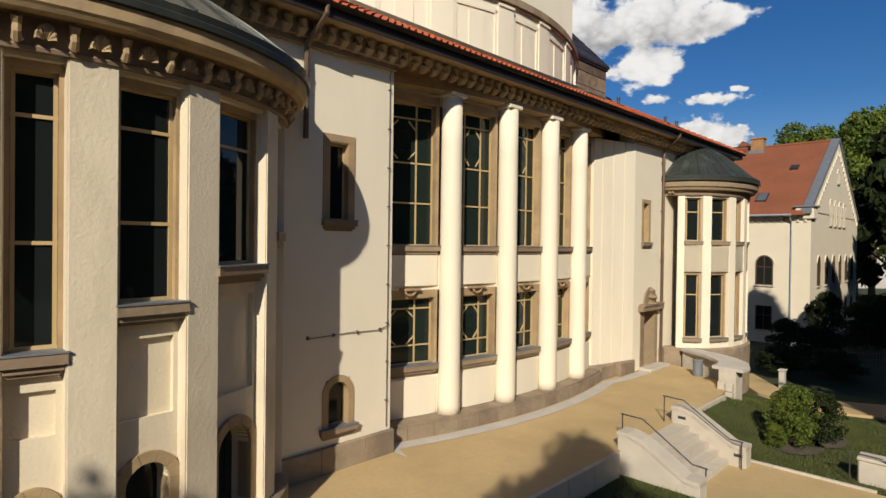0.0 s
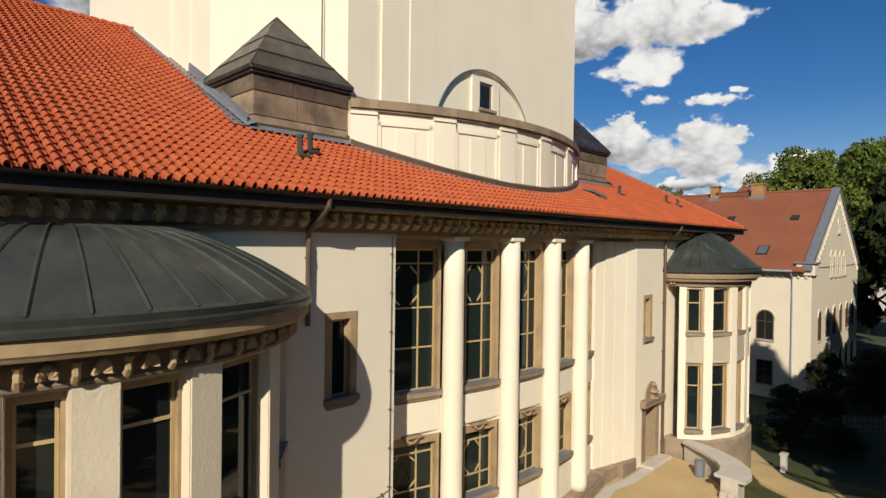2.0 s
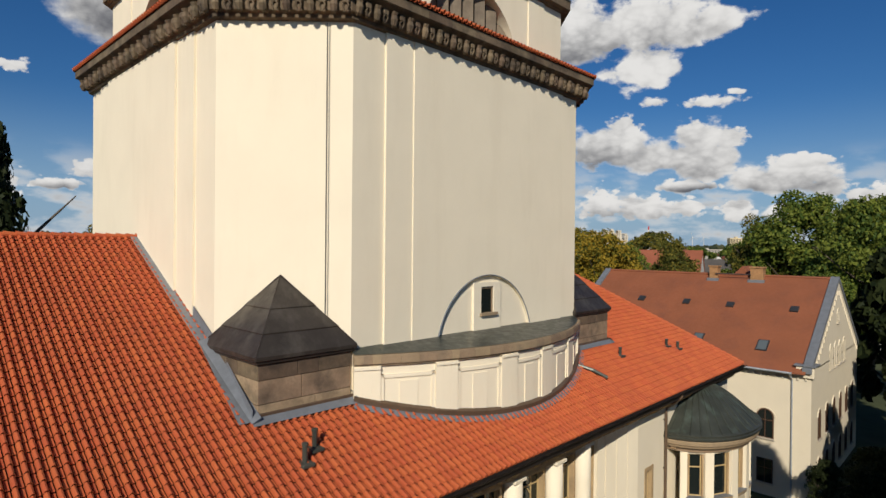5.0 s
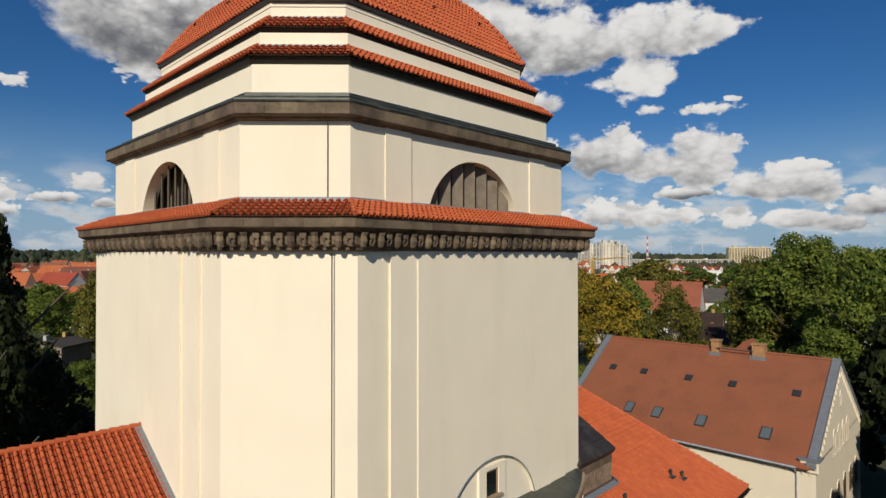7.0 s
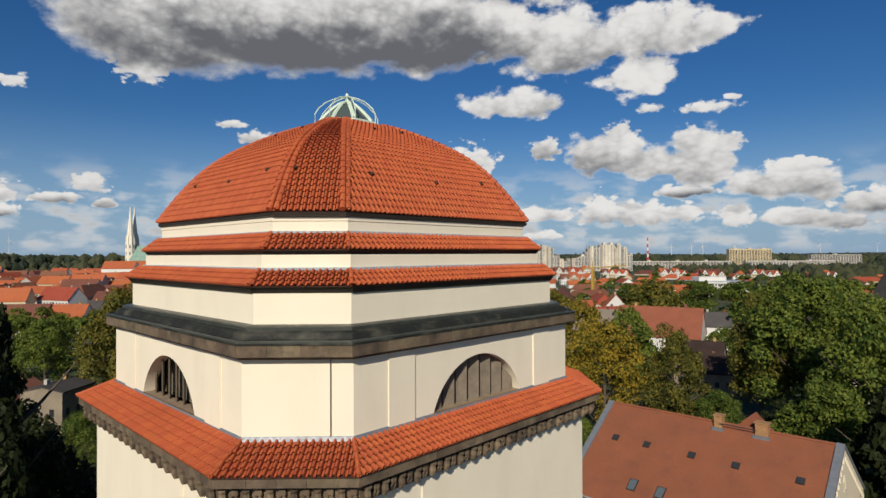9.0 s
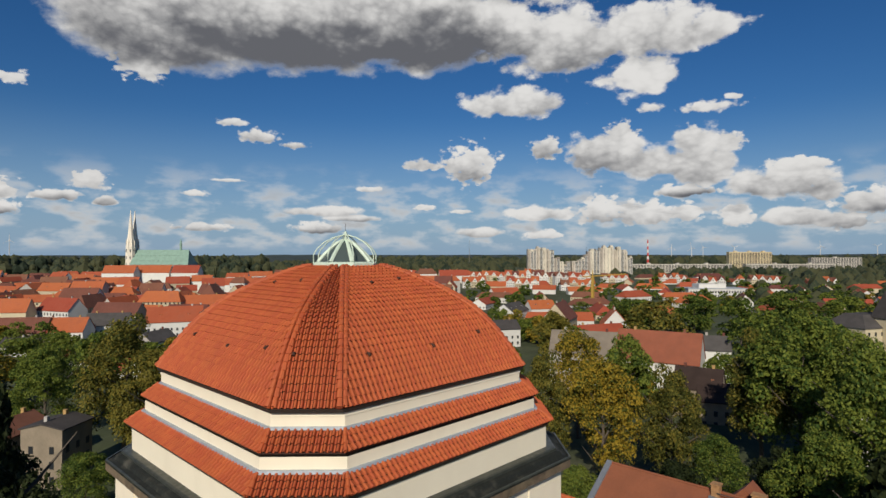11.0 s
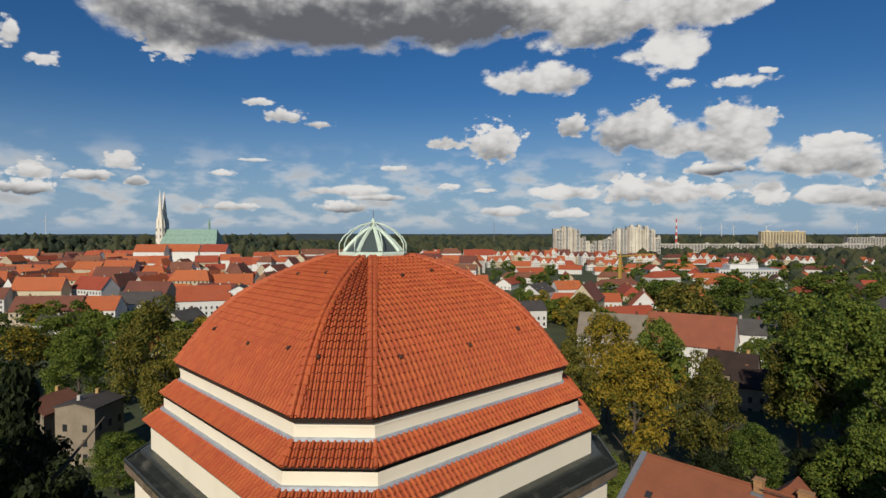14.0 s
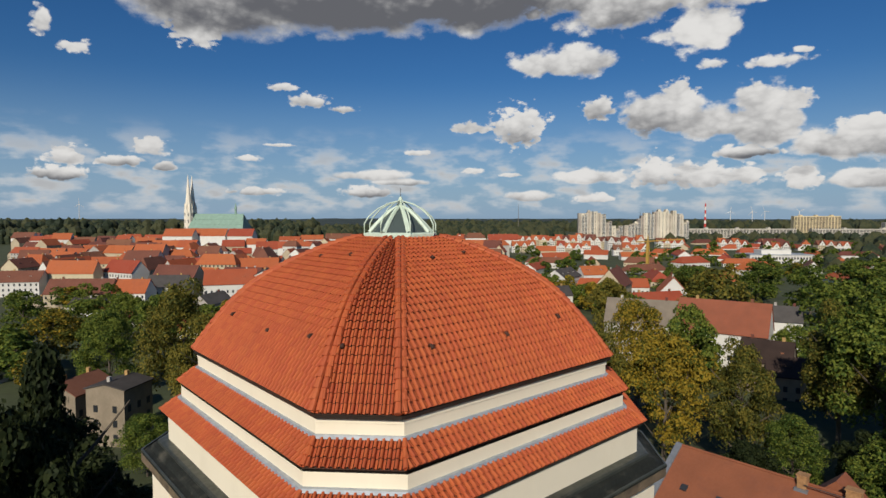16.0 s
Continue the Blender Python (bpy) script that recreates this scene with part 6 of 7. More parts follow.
    ad.operation = "MULTIPLY_ADD"
    L(geo.outputs["Random Per Island"], ad.inputs[0])
    ad.inputs[1].default_value = 0.62
    L(nz.outputs["Fac"], ad.inputs[2])
    ad2 = N("ShaderNodeMath")
    ad2.operation = "MULTIPLY_ADD"
    L(info.outputs["Random"], ad2.inputs[0])
    ad2.inputs[1].default_value = 0.25
    L(ad.outputs[0], ad2.inputs[2])
    cr = N("ShaderNodeValToRGB")
    cr.color_ramp.elements[0].position, cr.color_ramp.elements[0].color = 0.45, (*[c * 0.5 for c in base], 1)
    cr.color_ramp.elements[1].position, cr.color_ramp.elements[1].color = 1.15, (*warm, 1)
    e = cr.color_ramp.elements.new(0.8)
    e.color = (*base, 1)
    L(ad2.outputs[0], cr.inputs[0])
    L(cr.outputs[0], bs.inputs["Base Color"])
    bs.inputs["Roughness"].default_value = 0.6
    bs.inputs["Specular IOR Level"].default_value = 0.1
    tr = N("ShaderNodeBsdfTranslucent")
    L(cr.outputs[0], tr.inputs["Color"])
    mx = N("ShaderNodeMixShader")
    mx.inputs[0].default_value = 0.32
    out = nt.nodes["Material Output"]
    L(bs.outputs[0], mx.inputs[1])
    L(tr.outputs[0], mx.inputs[2])
    L(mx.outputs[0], out.inputs[0])
    return mt


LEAF = leaf_material("green_leaves", (0.066, 0.108, 0.022), (0.17, 0.20, 0.034))
LEAF_YELLOW = leaf_material("turning_leaves", (0.105, 0.115, 0.022), (0.34, 0.235, 0.028))
LEAF_OLIVE = leaf_material("olive_leaves", (0.088, 0.098, 0.022), (0.20, 0.165, 0.03))
# dark green; on garden trees and shrubs it puts deep shade into the colour
LEAF_DARK_SHADED = leaf_material("dark_leaves", (0.020, 0.030, 0.012), (0.035, 0.045, 0.015))
BARK = material("bark", (0.10, 0.08, 0.06), 0.95, vary=0.25, scale=3, fine=20, bump=0.6)


def crown_mesh(name, seed, leaves, lobes, leaf, mat, cone=False):
    """Leaf clumps on the skins of many lobes; a unit crown, 1 wide to each side and 2.2 high."""
    rg = np.random.RandomState(seed)
    cs, rs = [], []
    for i in range(lobes):
        h = rg.uniform(0.05, 1.0) ** 0.8
        if cone:
            w = 0.75 * (1 - h) + 0.05
        else:
            w = 0.86 * math.sin(math.pi * min(1, max(0.05, 0.14 + 0.80 * h))) ** 0.75
        a = i * 2.399 + rg.uniform(-.4, .4)
        q = w * math.sqrt(rg.uniform(0.12, 1.0))
        cs.append((q * math.cos(a), q * math.sin(a), h * 1.95))
        rs.append(rg.uniform(0.12, 0.29) * (0.75 if cone else 1))
    cs, rs = np.array(cs), np.array(rs)
    pick = rg.choice(lobes, leaves, p=rs ** 2 / (rs ** 2).sum())
    d = rg.normal(size=(leaves, 3))
    d /= np.linalg.norm(d, axis=1)[:, None]
    d[:, 2] = np.where(rg.rand(leaves) < .75, np.abs(d[:, 2]), d[:, 2])
    P = cs[pick] + d * (rs[pick] * rg.uniform(0.72, 1.08, leaves))[:, None]
    nrm = d + rg.normal(scale=0.55, size=(leaves, 3))
    nrm /= np.linalg.norm(nrm, axis=1)[:, None]
    t = np.cross(nrm, rg.normal(size=(leaves, 3)))
    t /= np.linalg.norm(t, axis=1)[:, None]
    b = np.cross(nrm, t)
    s = leaf * rg.uniform(0.6, 1.3, leaves)[:, None]
    V = np.stack([P - t * s, P + b * s * .6, P + t * s, P - b * s * .6], axis=1).reshape(-1, 3)
    me = bpy.data.meshes.new(name)
    me.from_pydata(V.tolist(), [], np.arange(leaves * 4).reshape(-1, 4).tolist())
    me.materials.append(mat)
    me.update()
    return me


def trunk_mesh(seed):
    rg = random.Random(seed)
    bm = bmesh.new()
    add_tube(bm, [(0, 0, -0.5), (0, 0, 0.2), (0.01, 0.01, 0.5), (0.0, 0.03, 1.0), (0.03, 0.0, 1.7)], [0.05, 0.036, 0.03, 0.024, 0.008], 8)
    for i in range(9):
        a, z = i * 2.4, 0.35 + 0.12 * i
        r = rg.uniform(.4, .7)
        add_tube(bm, [(0, 0, z), (math.cos(a) * r * .5, math.sin(a) * r * .5, z + .22), (math.cos(a) * r, math.sin(a) * r, z + .5)], [0.018, 0.012, 0.004], 5)
    bmesh.ops.recalc_face_normals(bm, faces=bm.faces)
    me = bpy.data.meshes.new("trunk")
    bm.to_mesh(me)
    bm.free()
    me.materials.append(BARK)
    return me


TRUNK = trunk_mesh(3)
CROWNS = {
    "green": [crown_mesh("crown", 11 + i, 17500, 84, 0.030, LEAF) for i in range(2)],
    "yellow": [crown_mesh("crown", 31 + i, 17500, 84, 0.030, LEAF_YELLOW) for i in range(2)],
    "olive": [crown_mesh("crown", 41 + i, 17500, 84, 0.030, LEAF_OLIVE) for i in range(2)],
    "mid_green": [crown_mesh("crown", 101 + i, 6000, 64, 0.050, LEAF) for i in range(2)],
    "mid_yellow": [crown_mesh("crown", 111, 6000, 64, 0.050, LEAF_YELLOW)],
    "mid_olive": [crown_mesh("crown", 121, 6000, 64, 0.050, LEAF_OLIVE)],
    "dark": [crown_mesh("crown", 51, 12000, 100, 0.045, LEAF_DARK_SHADED)],
    "conifer": [crown_mesh("crown", 61, 9000, 70, 0.04, LEAF_DARK_SHADED, True)],
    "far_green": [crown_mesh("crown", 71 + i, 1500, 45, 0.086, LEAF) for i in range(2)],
    # coarse, dense crown for the trees added as shade casters
    "shade": [crown_mesh("crown", 77, 5000, 60, 0.10, LEAF_DARK_SHADED)],
    "far_yellow": [crown_mesh("crown", 81, 1800, 45, 0.08, LEAF_YELLOW)],
}
TREE_LABEL = {"mid_green": "green deciduous tree between the gardens and houses", "mid_yellow": "yellowing deciduous tree between the gardens and houses", "mid_olive": "olive green deciduous tree between the gardens and houses", "olive": "deciduous tree with dull olive late summer leaves", "green": "broad green deciduous tree with a dense leafy crown", "yellow": "deciduous tree with leaves turning yellow in early autumn",
              "dark": "deciduous tree with deep shade put into its dark leaf colour", "shade": "dark green tree added beside the court, mostly unseen, to cast shade", "conifer": "tall dark conifer with ragged drooping branches",
              "far_green": "distant round green tree among the houses", "far_yellow": "distant tree with yellowing leaves among the houses"}
tree_rng = random.Random(9)


def tree(x, y, z, tall, wide, sort):
    t = thing("tree", TREE_LABEL[sort], "tree", "town trees" if sort.startswith("far") else "garden trees")
    t.matrix_basis = Matrix.Translation((x, y, z)) @ Matrix.Rotation(tree_rng.uniform(0, 6.28), 4, "Z")
    c = shared("crown", tree_rng.choice(CROWNS[sort]), t, Matrix.Translation((0, 0, tall * 0.16)) @ Matrix.Diagonal((wide, wide, tall * 0.84 / 2.2, 1)))
    k = shared("trunk", TRUNK, t, Matrix.Diagonal((tall * .45, tall * .45, tall * .42, 1)))
    return t


FW, RT, EYE = Vector((0.7169, 0.6972, 0)), Vector((0.6972, -0.7169, 0)), Vector((-0.36, 0.55, 45.8))


def out(side, depth, z=FAR):
    """A place in the town: how far to the side per metre of depth, and the depth, seen from above the court."""
    p = EYE + depth * (FW + RT * side)
    return p.x, p.y, z


for side, depth, top, wide, sort in (
        (.277, 118, 24, 9.0, "yellow"), (.40, 114, 23, 7.2, "olive"), (.175, 125, 24, 7, "olive"), (.105, 130, 26, 8, "green"),
        (.625, 124, 33, 13, "green"), (.555, 132, 28, 8.5, "olive"), (.72, 112, 30, 10.5, "green"), (.75, 95, 30, 10, "green"), (.665, 92, 17, 8.5, "green"),
        (.48, 105, 12, 6, "green"), (.41, 100, 9, 5, "dark"), (.60, 98, 12, 6, "dark"), (.235, 96, 10, 5, "green"), (.81, 130, 25, 10, "green"),
        (.37, 225, 27, 14, "olive"), (.195, 215, 24, 9, "olive"), (.56, 190, 27, 12, "green"), (.485, 180, 14, 7, "green"), (.66, 185, 24, 12, "green"),
        (-.69, 150, 21, 9, "green"), (-.555, 135, 31, 11, "olive"), (-.50, 128, 25, 9, "olive"), (-.47, 110, 14, 7, "green"), (-.62, 105, 9, 6, "green"),
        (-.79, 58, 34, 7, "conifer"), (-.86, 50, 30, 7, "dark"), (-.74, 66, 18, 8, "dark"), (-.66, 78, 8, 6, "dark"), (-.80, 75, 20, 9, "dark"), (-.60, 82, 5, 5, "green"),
        (-.74, 190, 18, 9, "green"), (-.66, 215, 16, 9, "green"), (-.80, 175, 17, 9, "yellow"), (-.60, 190, 20, 9, "green"), (-.40, 170, 14, 8, "green"), (-.86, 215, 17, 9, "green"), (.235, 150, 26, 8.5, "yellow"), (.32, 165, 22, 8, "green"), (.33, 300, 22, 12, "green"), (.44, 330, 22, 14, "green"), (.52, 280, 24, 13, "green"), (.60, 320, 24, 15, "green"), (.70, 290, 24, 14, "green"), (.78, 250, 25, 13, "green")):
    x, y, z = out(side, depth)
    tree(x, y, z, top - z, wide, "mid_" + sort if depth > 160 else sort)
# behind the court, on the sunny side: mostly unseen, added for shade and dark reflections
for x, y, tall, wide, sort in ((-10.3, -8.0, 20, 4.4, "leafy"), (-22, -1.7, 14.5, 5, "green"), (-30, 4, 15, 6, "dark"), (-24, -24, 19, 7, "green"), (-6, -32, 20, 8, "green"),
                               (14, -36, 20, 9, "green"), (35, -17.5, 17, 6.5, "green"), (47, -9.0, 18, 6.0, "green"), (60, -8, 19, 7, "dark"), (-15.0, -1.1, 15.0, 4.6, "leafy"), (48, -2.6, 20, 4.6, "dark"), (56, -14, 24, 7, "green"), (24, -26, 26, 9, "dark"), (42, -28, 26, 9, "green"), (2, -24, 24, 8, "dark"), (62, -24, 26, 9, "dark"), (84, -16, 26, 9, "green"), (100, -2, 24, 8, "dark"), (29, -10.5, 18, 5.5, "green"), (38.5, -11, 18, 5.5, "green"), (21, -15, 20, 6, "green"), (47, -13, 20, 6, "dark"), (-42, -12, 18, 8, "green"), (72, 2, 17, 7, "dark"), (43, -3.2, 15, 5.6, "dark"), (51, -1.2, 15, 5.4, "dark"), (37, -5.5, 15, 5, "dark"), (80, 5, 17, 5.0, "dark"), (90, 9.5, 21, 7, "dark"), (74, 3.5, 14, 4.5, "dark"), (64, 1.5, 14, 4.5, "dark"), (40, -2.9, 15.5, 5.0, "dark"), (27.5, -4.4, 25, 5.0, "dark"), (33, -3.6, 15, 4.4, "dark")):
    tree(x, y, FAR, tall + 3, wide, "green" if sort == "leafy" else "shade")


def shrub(x, y, z, tall, wide, sort="green"):
    s = thing("shrub", "dense green garden shrub on bare earth in the lawn", "shrub", "garden shrubs")
    s.matrix_basis = Matrix.Translation((x, y, z)) @ Matrix.Rotation(tree_rng.uniform(0, 6), 4, "Z")
    shared("crown", CROWNS_SHRUB[0 if sort == "green" else 1], s, Matrix.Diagonal((wide, wide, tall / 2.1, 1)))
    shared("trunk", TRUNK, s, Matrix.Diagonal((tall * .6, tall * .6, tall * .42, 1)))


CROWNS_SHRUB = [crown_mesh("crown", 91, 11000, 110, 0.042, LEAF), crown_mesh("crown", 92, 8000, 90, 0.05, LEAF_DARK_SHADED)]
# the "dark" shrubs carry the garden's shade in their leaf colour
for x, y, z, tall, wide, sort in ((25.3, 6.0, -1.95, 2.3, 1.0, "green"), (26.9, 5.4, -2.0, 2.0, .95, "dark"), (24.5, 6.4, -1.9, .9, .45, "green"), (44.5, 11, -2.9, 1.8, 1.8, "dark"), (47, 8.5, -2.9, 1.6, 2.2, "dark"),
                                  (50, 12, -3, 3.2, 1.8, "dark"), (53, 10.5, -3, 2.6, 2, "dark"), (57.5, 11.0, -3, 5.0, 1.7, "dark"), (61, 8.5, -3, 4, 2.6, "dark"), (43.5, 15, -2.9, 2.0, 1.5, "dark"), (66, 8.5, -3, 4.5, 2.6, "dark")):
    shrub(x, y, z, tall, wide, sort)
bm = bmesh.new()
for k in range(2):
    c = [(25.4, 5.9), (26.9, 5.4)][k]
    ringv = [bm.verts.new((c[0] + 1.25 * math.cos(a), c[1] + .95 * math.sin(a), LOW + .04)) for a in np.linspace(0, 2 * math.pi, 13)[:-1]]
    bm.faces.new(ringv)
tagged(part("planting_bed", bm, BARK), "bare brown earth below the shrubs", "planting bed", kind="structure")

# ---- the town ----
W_WHITE = material("white_render", (0.62, 0.60, 0.55), 0.9, vary=0.06, scale=0.2, fine=3, bump=0.1, per="object", per_amount=0.1)
W_CREAM = material("cream_render", (0.48, 0.40, 0.27), 0.9, vary=0.08, scale=0.2, fine=3, bump=0.1, per="object", per_amount=0.15)
W_GREY = material("grey_render", (0.40, 0.37, 0.33), 0.9, vary=0.1, scale=0.2, fine=3, bump=0.1, per="object", per_amount=0.15)
R_RED = material("red_town_roof", (0.36, 0.082, 0.030), 0.8, vary=0.14, scale=0.15, fine=1.5, bump=0.2, bump_scale=3, dist=0.1, dirt=(0.2, 0.07, 0.04), dirt_amount=0.5, dirt_scale=0.15, per="object", per_amount=0.18)
R_BROWN = material("brown_town_roof", (0.16, 0.058, 0.036), 0.85, vary=0.15, scale=0.15, fine=1.5, bump=0.2, bump_scale=3, dist=0.1, per="object", per_amount=0.25)
R_RUST = material("rust_red_town_roof", (0.25, 0.078, 0.040), 0.85, vary=0.12, scale=0.3, fine=2, bump=0.2, bump_scale=3, dist=0.1)
R_SLATE = material("slate_roof", (0.075, 0.068, 0.064), 0.92, spec=0.15, vary=0.2, scale=0.3, fine=2, bump=0.2, per="object", per_amount=0.2)
R_DARK = material("dark_brown_roof", (0.045, 0.030, 0.025), 0.92, vary=0.2, scale=0.3, fine=2, bump=0.2, spec=0.15)
# stone render with the shade of nearby trees put into its colour
W_STONE_SHADED = material("grimy_stone_render", (0.25, 0.20, 0.14), 0.92, vary=0.2, scale=0.3, fine=3, bump=0.15)
R_GREY = material("grey_tile_roof", (0.20, 0.165, 0.125), 0.9, vary=0.15, scale=0.3, fine=2, bump=0.2)
WIN = glass_material("town_window_glass", (0.02, 0.022, 0.025), 0.35)
PANEL = material("pale_panel_concrete", (0.50, 0.46, 0.39), 0.9, vary=0.12, scale=0.05, fine=0.4, bump=0.0, per="object", per_amount=0.12)
PANEL_BROWN = material("brownish_panel_concrete", (0.52, 0.46, 0.37), 0.9, vary=0.2, scale=0.05, fine=0.4, bump=0.0, per="object", per_amount=0.35)
PANEL_YELLOW = material("yellow_panel", (0.62, 0.50, 0.30), 0.9, vary=0.1, scale=0.05, fine=0.4, bump=0.0, per="object", per_amount=0.12)
# distance haze put into the colour as a bluish tint
HAZE_WOOD = material("far_woods", (0.035, 0.050, 0.045), 0.95, vary=0.4, scale=0.02, fine=0.2, bump=0.0)
STEEL_RED = material("red_white_steel_red", (0.5, 0.05, 0.04), 0.6, vary=0.05, bump=0)

bm = bmesh.new()
add_box(bm, -.5, .5, -.06, .0, 0, 1.5)
WIN_ME = bpy.data.meshes.new("window")
bm.to_mesh(WIN_ME)
bm.free()
WIN_ME.materials.append(WIN)
town_rng = random.Random(21)


def house(x, y, z, yaw, length, deep, eave, rise_, wall, roof, windows=0, label="", dormers=0, chimneys=1, hip=False):
    """A gabled town house: walls up to the gable, an overhanging roof, chimney, windows on the four sides."""
    words = label or ("%s rendered town house with a %s gabled roof" % ({"white_render": "white", "cream_render": "cream", "grey_render": "grey", "grimy_stone_render": "shade-darkened brown"}.get(wall.name, "pale"), {"red_town_roof": "red tiled", "brown_town_roof": "brown tiled", "slate_roof": "dark slate", "rust_red_town_roof": "rust red tiled", "dark_brown_roof": "dark brown", "grey_tile_roof": "grey tiled"}.get(roof.name, "tiled")))
    h = thing("house", words, "house", "town houses")
    h.matrix_basis = pose(x, y, z, 0, 0, yaw)
    L2, D2 = length / 2, deep / 2
    V = [(-L2, -D2, -4), (L2, -D2, -4), (L2, D2, -4), (-L2, D2, -4), (-L2, -D2, eave), (L2, -D2, eave), (L2, D2, eave), (-L2, D2, eave), (-L2, 0, eave + (.1 if hip else rise_)), (L2, 0, eave + (.1 if hip else rise_))]
    mesh_part("wall", V, [(0, 1, 5, 4), (1, 2, 6, 9, 5), (2, 3, 7, 6), (3, 0, 4, 8, 7)], wall, h)
    o, sl = 0.45, rise_ / D2
    bm = bmesh.new()
    prof = [(-D2 - o, eave - o * sl + .06), (0, eave + rise_ + .06), (D2 + o, eave - o * sl + .06), (D2 + o, eave - o * sl + .3), (0, eave + rise_ + .32), (-D2 - o, eave - o * sl + .3)]
    inset = min(D2 * .8, L2 * .6) if hip else 0
    A = [bm.verts.new((-L2 - .25 + (inset if i in (1, 4) else 0), u, v)) for i, (u, v) in enumerate(prof)]
    B = [bm.verts.new((L2 + .25 - (inset if i in (1, 4) else 0), u, v)) for i, (u, v) in enumerate(prof)]
    for E in (A, B):
        for f in (((0, 2, 3, 5), (3, 4, 5), (0, 1, 2)) if hip else ((0, 1, 4, 5), (1, 2, 3, 4))):
            bm.faces.new([E[i] for i in f])
    for i in range(6):
        bm.faces.new((A[i], B[i], B[(i + 1) % 6], A[(i + 1) % 6]))
    bmesh.ops.recalc_face_normals(bm, faces=bm.faces)
    part("roof", bm, roof, h)
    for k in range(chimneys):
        cx = (-.3 + .6 * k / max(1, chimneys - 1)) * length if chimneys > 1 else town_rng.uniform(-.35, .35) * length
        box_part("chimney", cx - .4, cx + .4, -.1, .6, eave + rise_ - .6, eave + rise_ + 1.3, town_rng.choice((BRICK_YELLOW, R_BROWN, W_GREY)), h)
    for k in range(dormers):
        dx = -L2 + length * (k + .5) / dormers
        for sgn in (-1, ):
            dm = new("dormer")
            dm.parent = h
            yy, zz = sgn * D2 * .55, eave + rise_ * .30
            box_part("cheek", dx - .7, dx + .7, min(yy, yy - sgn * 1.6), max(yy, yy - sgn * 1.6), zz, zz + 1.5, wall, dm)
            box_part("dormer_roof", dx - .9, dx + .9, min(yy + sgn * .2, yy - sgn * 2.2), max(yy + sgn * .2, yy - sgn * 2.2), zz + 1.502, zz + 1.68, roof, dm)
            box_part("pane", dx - .42, dx + .42, min(yy, yy + sgn * .03), max(yy, yy + sgn * .03), zz + .3, zz + 1.3, WIN, dm)
    if windows:
        floors = max(1, int(eave // 3.1))
        n = max(2, int(length // 2.7))
        grid = bmesh.new() if windows == 2 else None
        for fl_ in range(max(0, floors - 2) if windows == 2 else 0, floors):
            zz = 1.0 + fl_ * 3.05
            for i in range(n):
                u = -L2 + length * (i + .5) / n
                if grid:
                    add_box(grid, u - .5, u + .5, -D2 - .065, -D2 - .005, zz, zz + 1.5)
                else:
                    shared("window", WIN_ME, h, pose(u, -D2 - .005, zz))
            for i in range(max(1, int(deep // 3.2))):
                u = -D2 + deep * (i + .5) / max(1, int(deep // 3.2))
                if grid:
                    add_box(grid, -L2 - .065, -L2 - .005, u - .5, u + .5, zz, zz + 1.5)
                else:
                    shared("window", WIN_ME, h, Matrix.Translation((-L2 - .005, u, zz)) @ Matrix.Rotation(-math.pi / 2, 4, "Z"))
        if grid:
            tagged(part("window_grid", grid, WIN, h), kind="stuff")
    return h


# houses placed one by one: side, depth, yaw, length, depth of house, eaves, rise
for side, depth, z, yaw, ln, dp, ev, rs_, wl, rf, win, dorm in (
        (.378, 190, -5, -77, 26, 14, 15.5, 8.5, W_WHITE, R_RUST, 1, 0), (.25, 205, -5, -66, 24, 13, 15, 7, W_GREY, R_GREY, 0, 0), (.475, 200, -5, -66, 9, 11, 17, 4, W_WHITE, R_SLATE, 0, 0),
        (.447, 172, -5, -77, 13, 12, 10.5, 5, W_STONE_SHADED, R_DARK, 1, 0), (.51, 165, -5, -66, 20, 12, 8, 4, W_STONE_SHADED, R_DARK, 1, 0), (.73, 135, -3, -40, 18, 12, 12, 4, W_GREY, R_SLATE, 1, 0),
        (-.67, 122, -3, 40, 9, 9, 12, 1.0, W_STONE_SHADED, R_SLATE, 1, 0), (-.75, 128, -3, 40, 12, 9, 9, 2.5, W_STONE_SHADED, R_BROWN, 1, 0),
        (-.745, 295, -5, -38, 34, 13, 10, 7, W_CREAM, R_BROWN, 1, 3), (-.655, 300, -5, -38, 22, 14, 10, 6.5, W_WHITE, R_RED, 1, 0), (-.58, 318, -5, -38, 22, 14, 11, 6, W_WHITE, R_SLATE, 1, 0),
        (-.465, 320, -4, -25, 28, 15, 12, 7.5, W_WHITE, R_RED, 1, 2), (-.40, 330, -4, 60, 16, 12, 16, 3, W_WHITE, R_SLATE, 1, 0), (-.50, 260, -2, 30, 16, 10, 8, 4, W_GREY, R_SLATE, 0, 0),
        (.30, 300, -3, 30, 22, 14, 11, 8, W_WHITE, R_RED, 1, 0), (.27, 265, -3, -25, 26, 12, 10, 5, W_GREY, R_RED, 1, 0), (.205, 340, -3, 20, 26, 15, 10, 9, W_CREAM, R_BROWN, 1, 0),
        (.12, 370, -3, 15, 26, 14, 11, 5, W_WHITE, R_SLATE, 1, 3), (.17, 390, -3, -30, 18, 12, 11, 5, W_WHITE, R_RED, 1, 2), (.10, 300, -3, -30, 18, 12, 9, 4, W_WHITE, R_SLATE, 1, 0)):
    x, y, _ = out(side, depth)
    house(x, y, z, yaw, ln, dp, ev, rs_, wl, rf, win, dormers=dorm, chimneys=2)

# gardens and low roofs between the tower and the old town
for k in range(46):
    s, d = -.9 + .68 * ((k * .618) % 1), 150 + 150 * ((k * .382 + .1) % 1)
    x, y, _ = out(s, d)
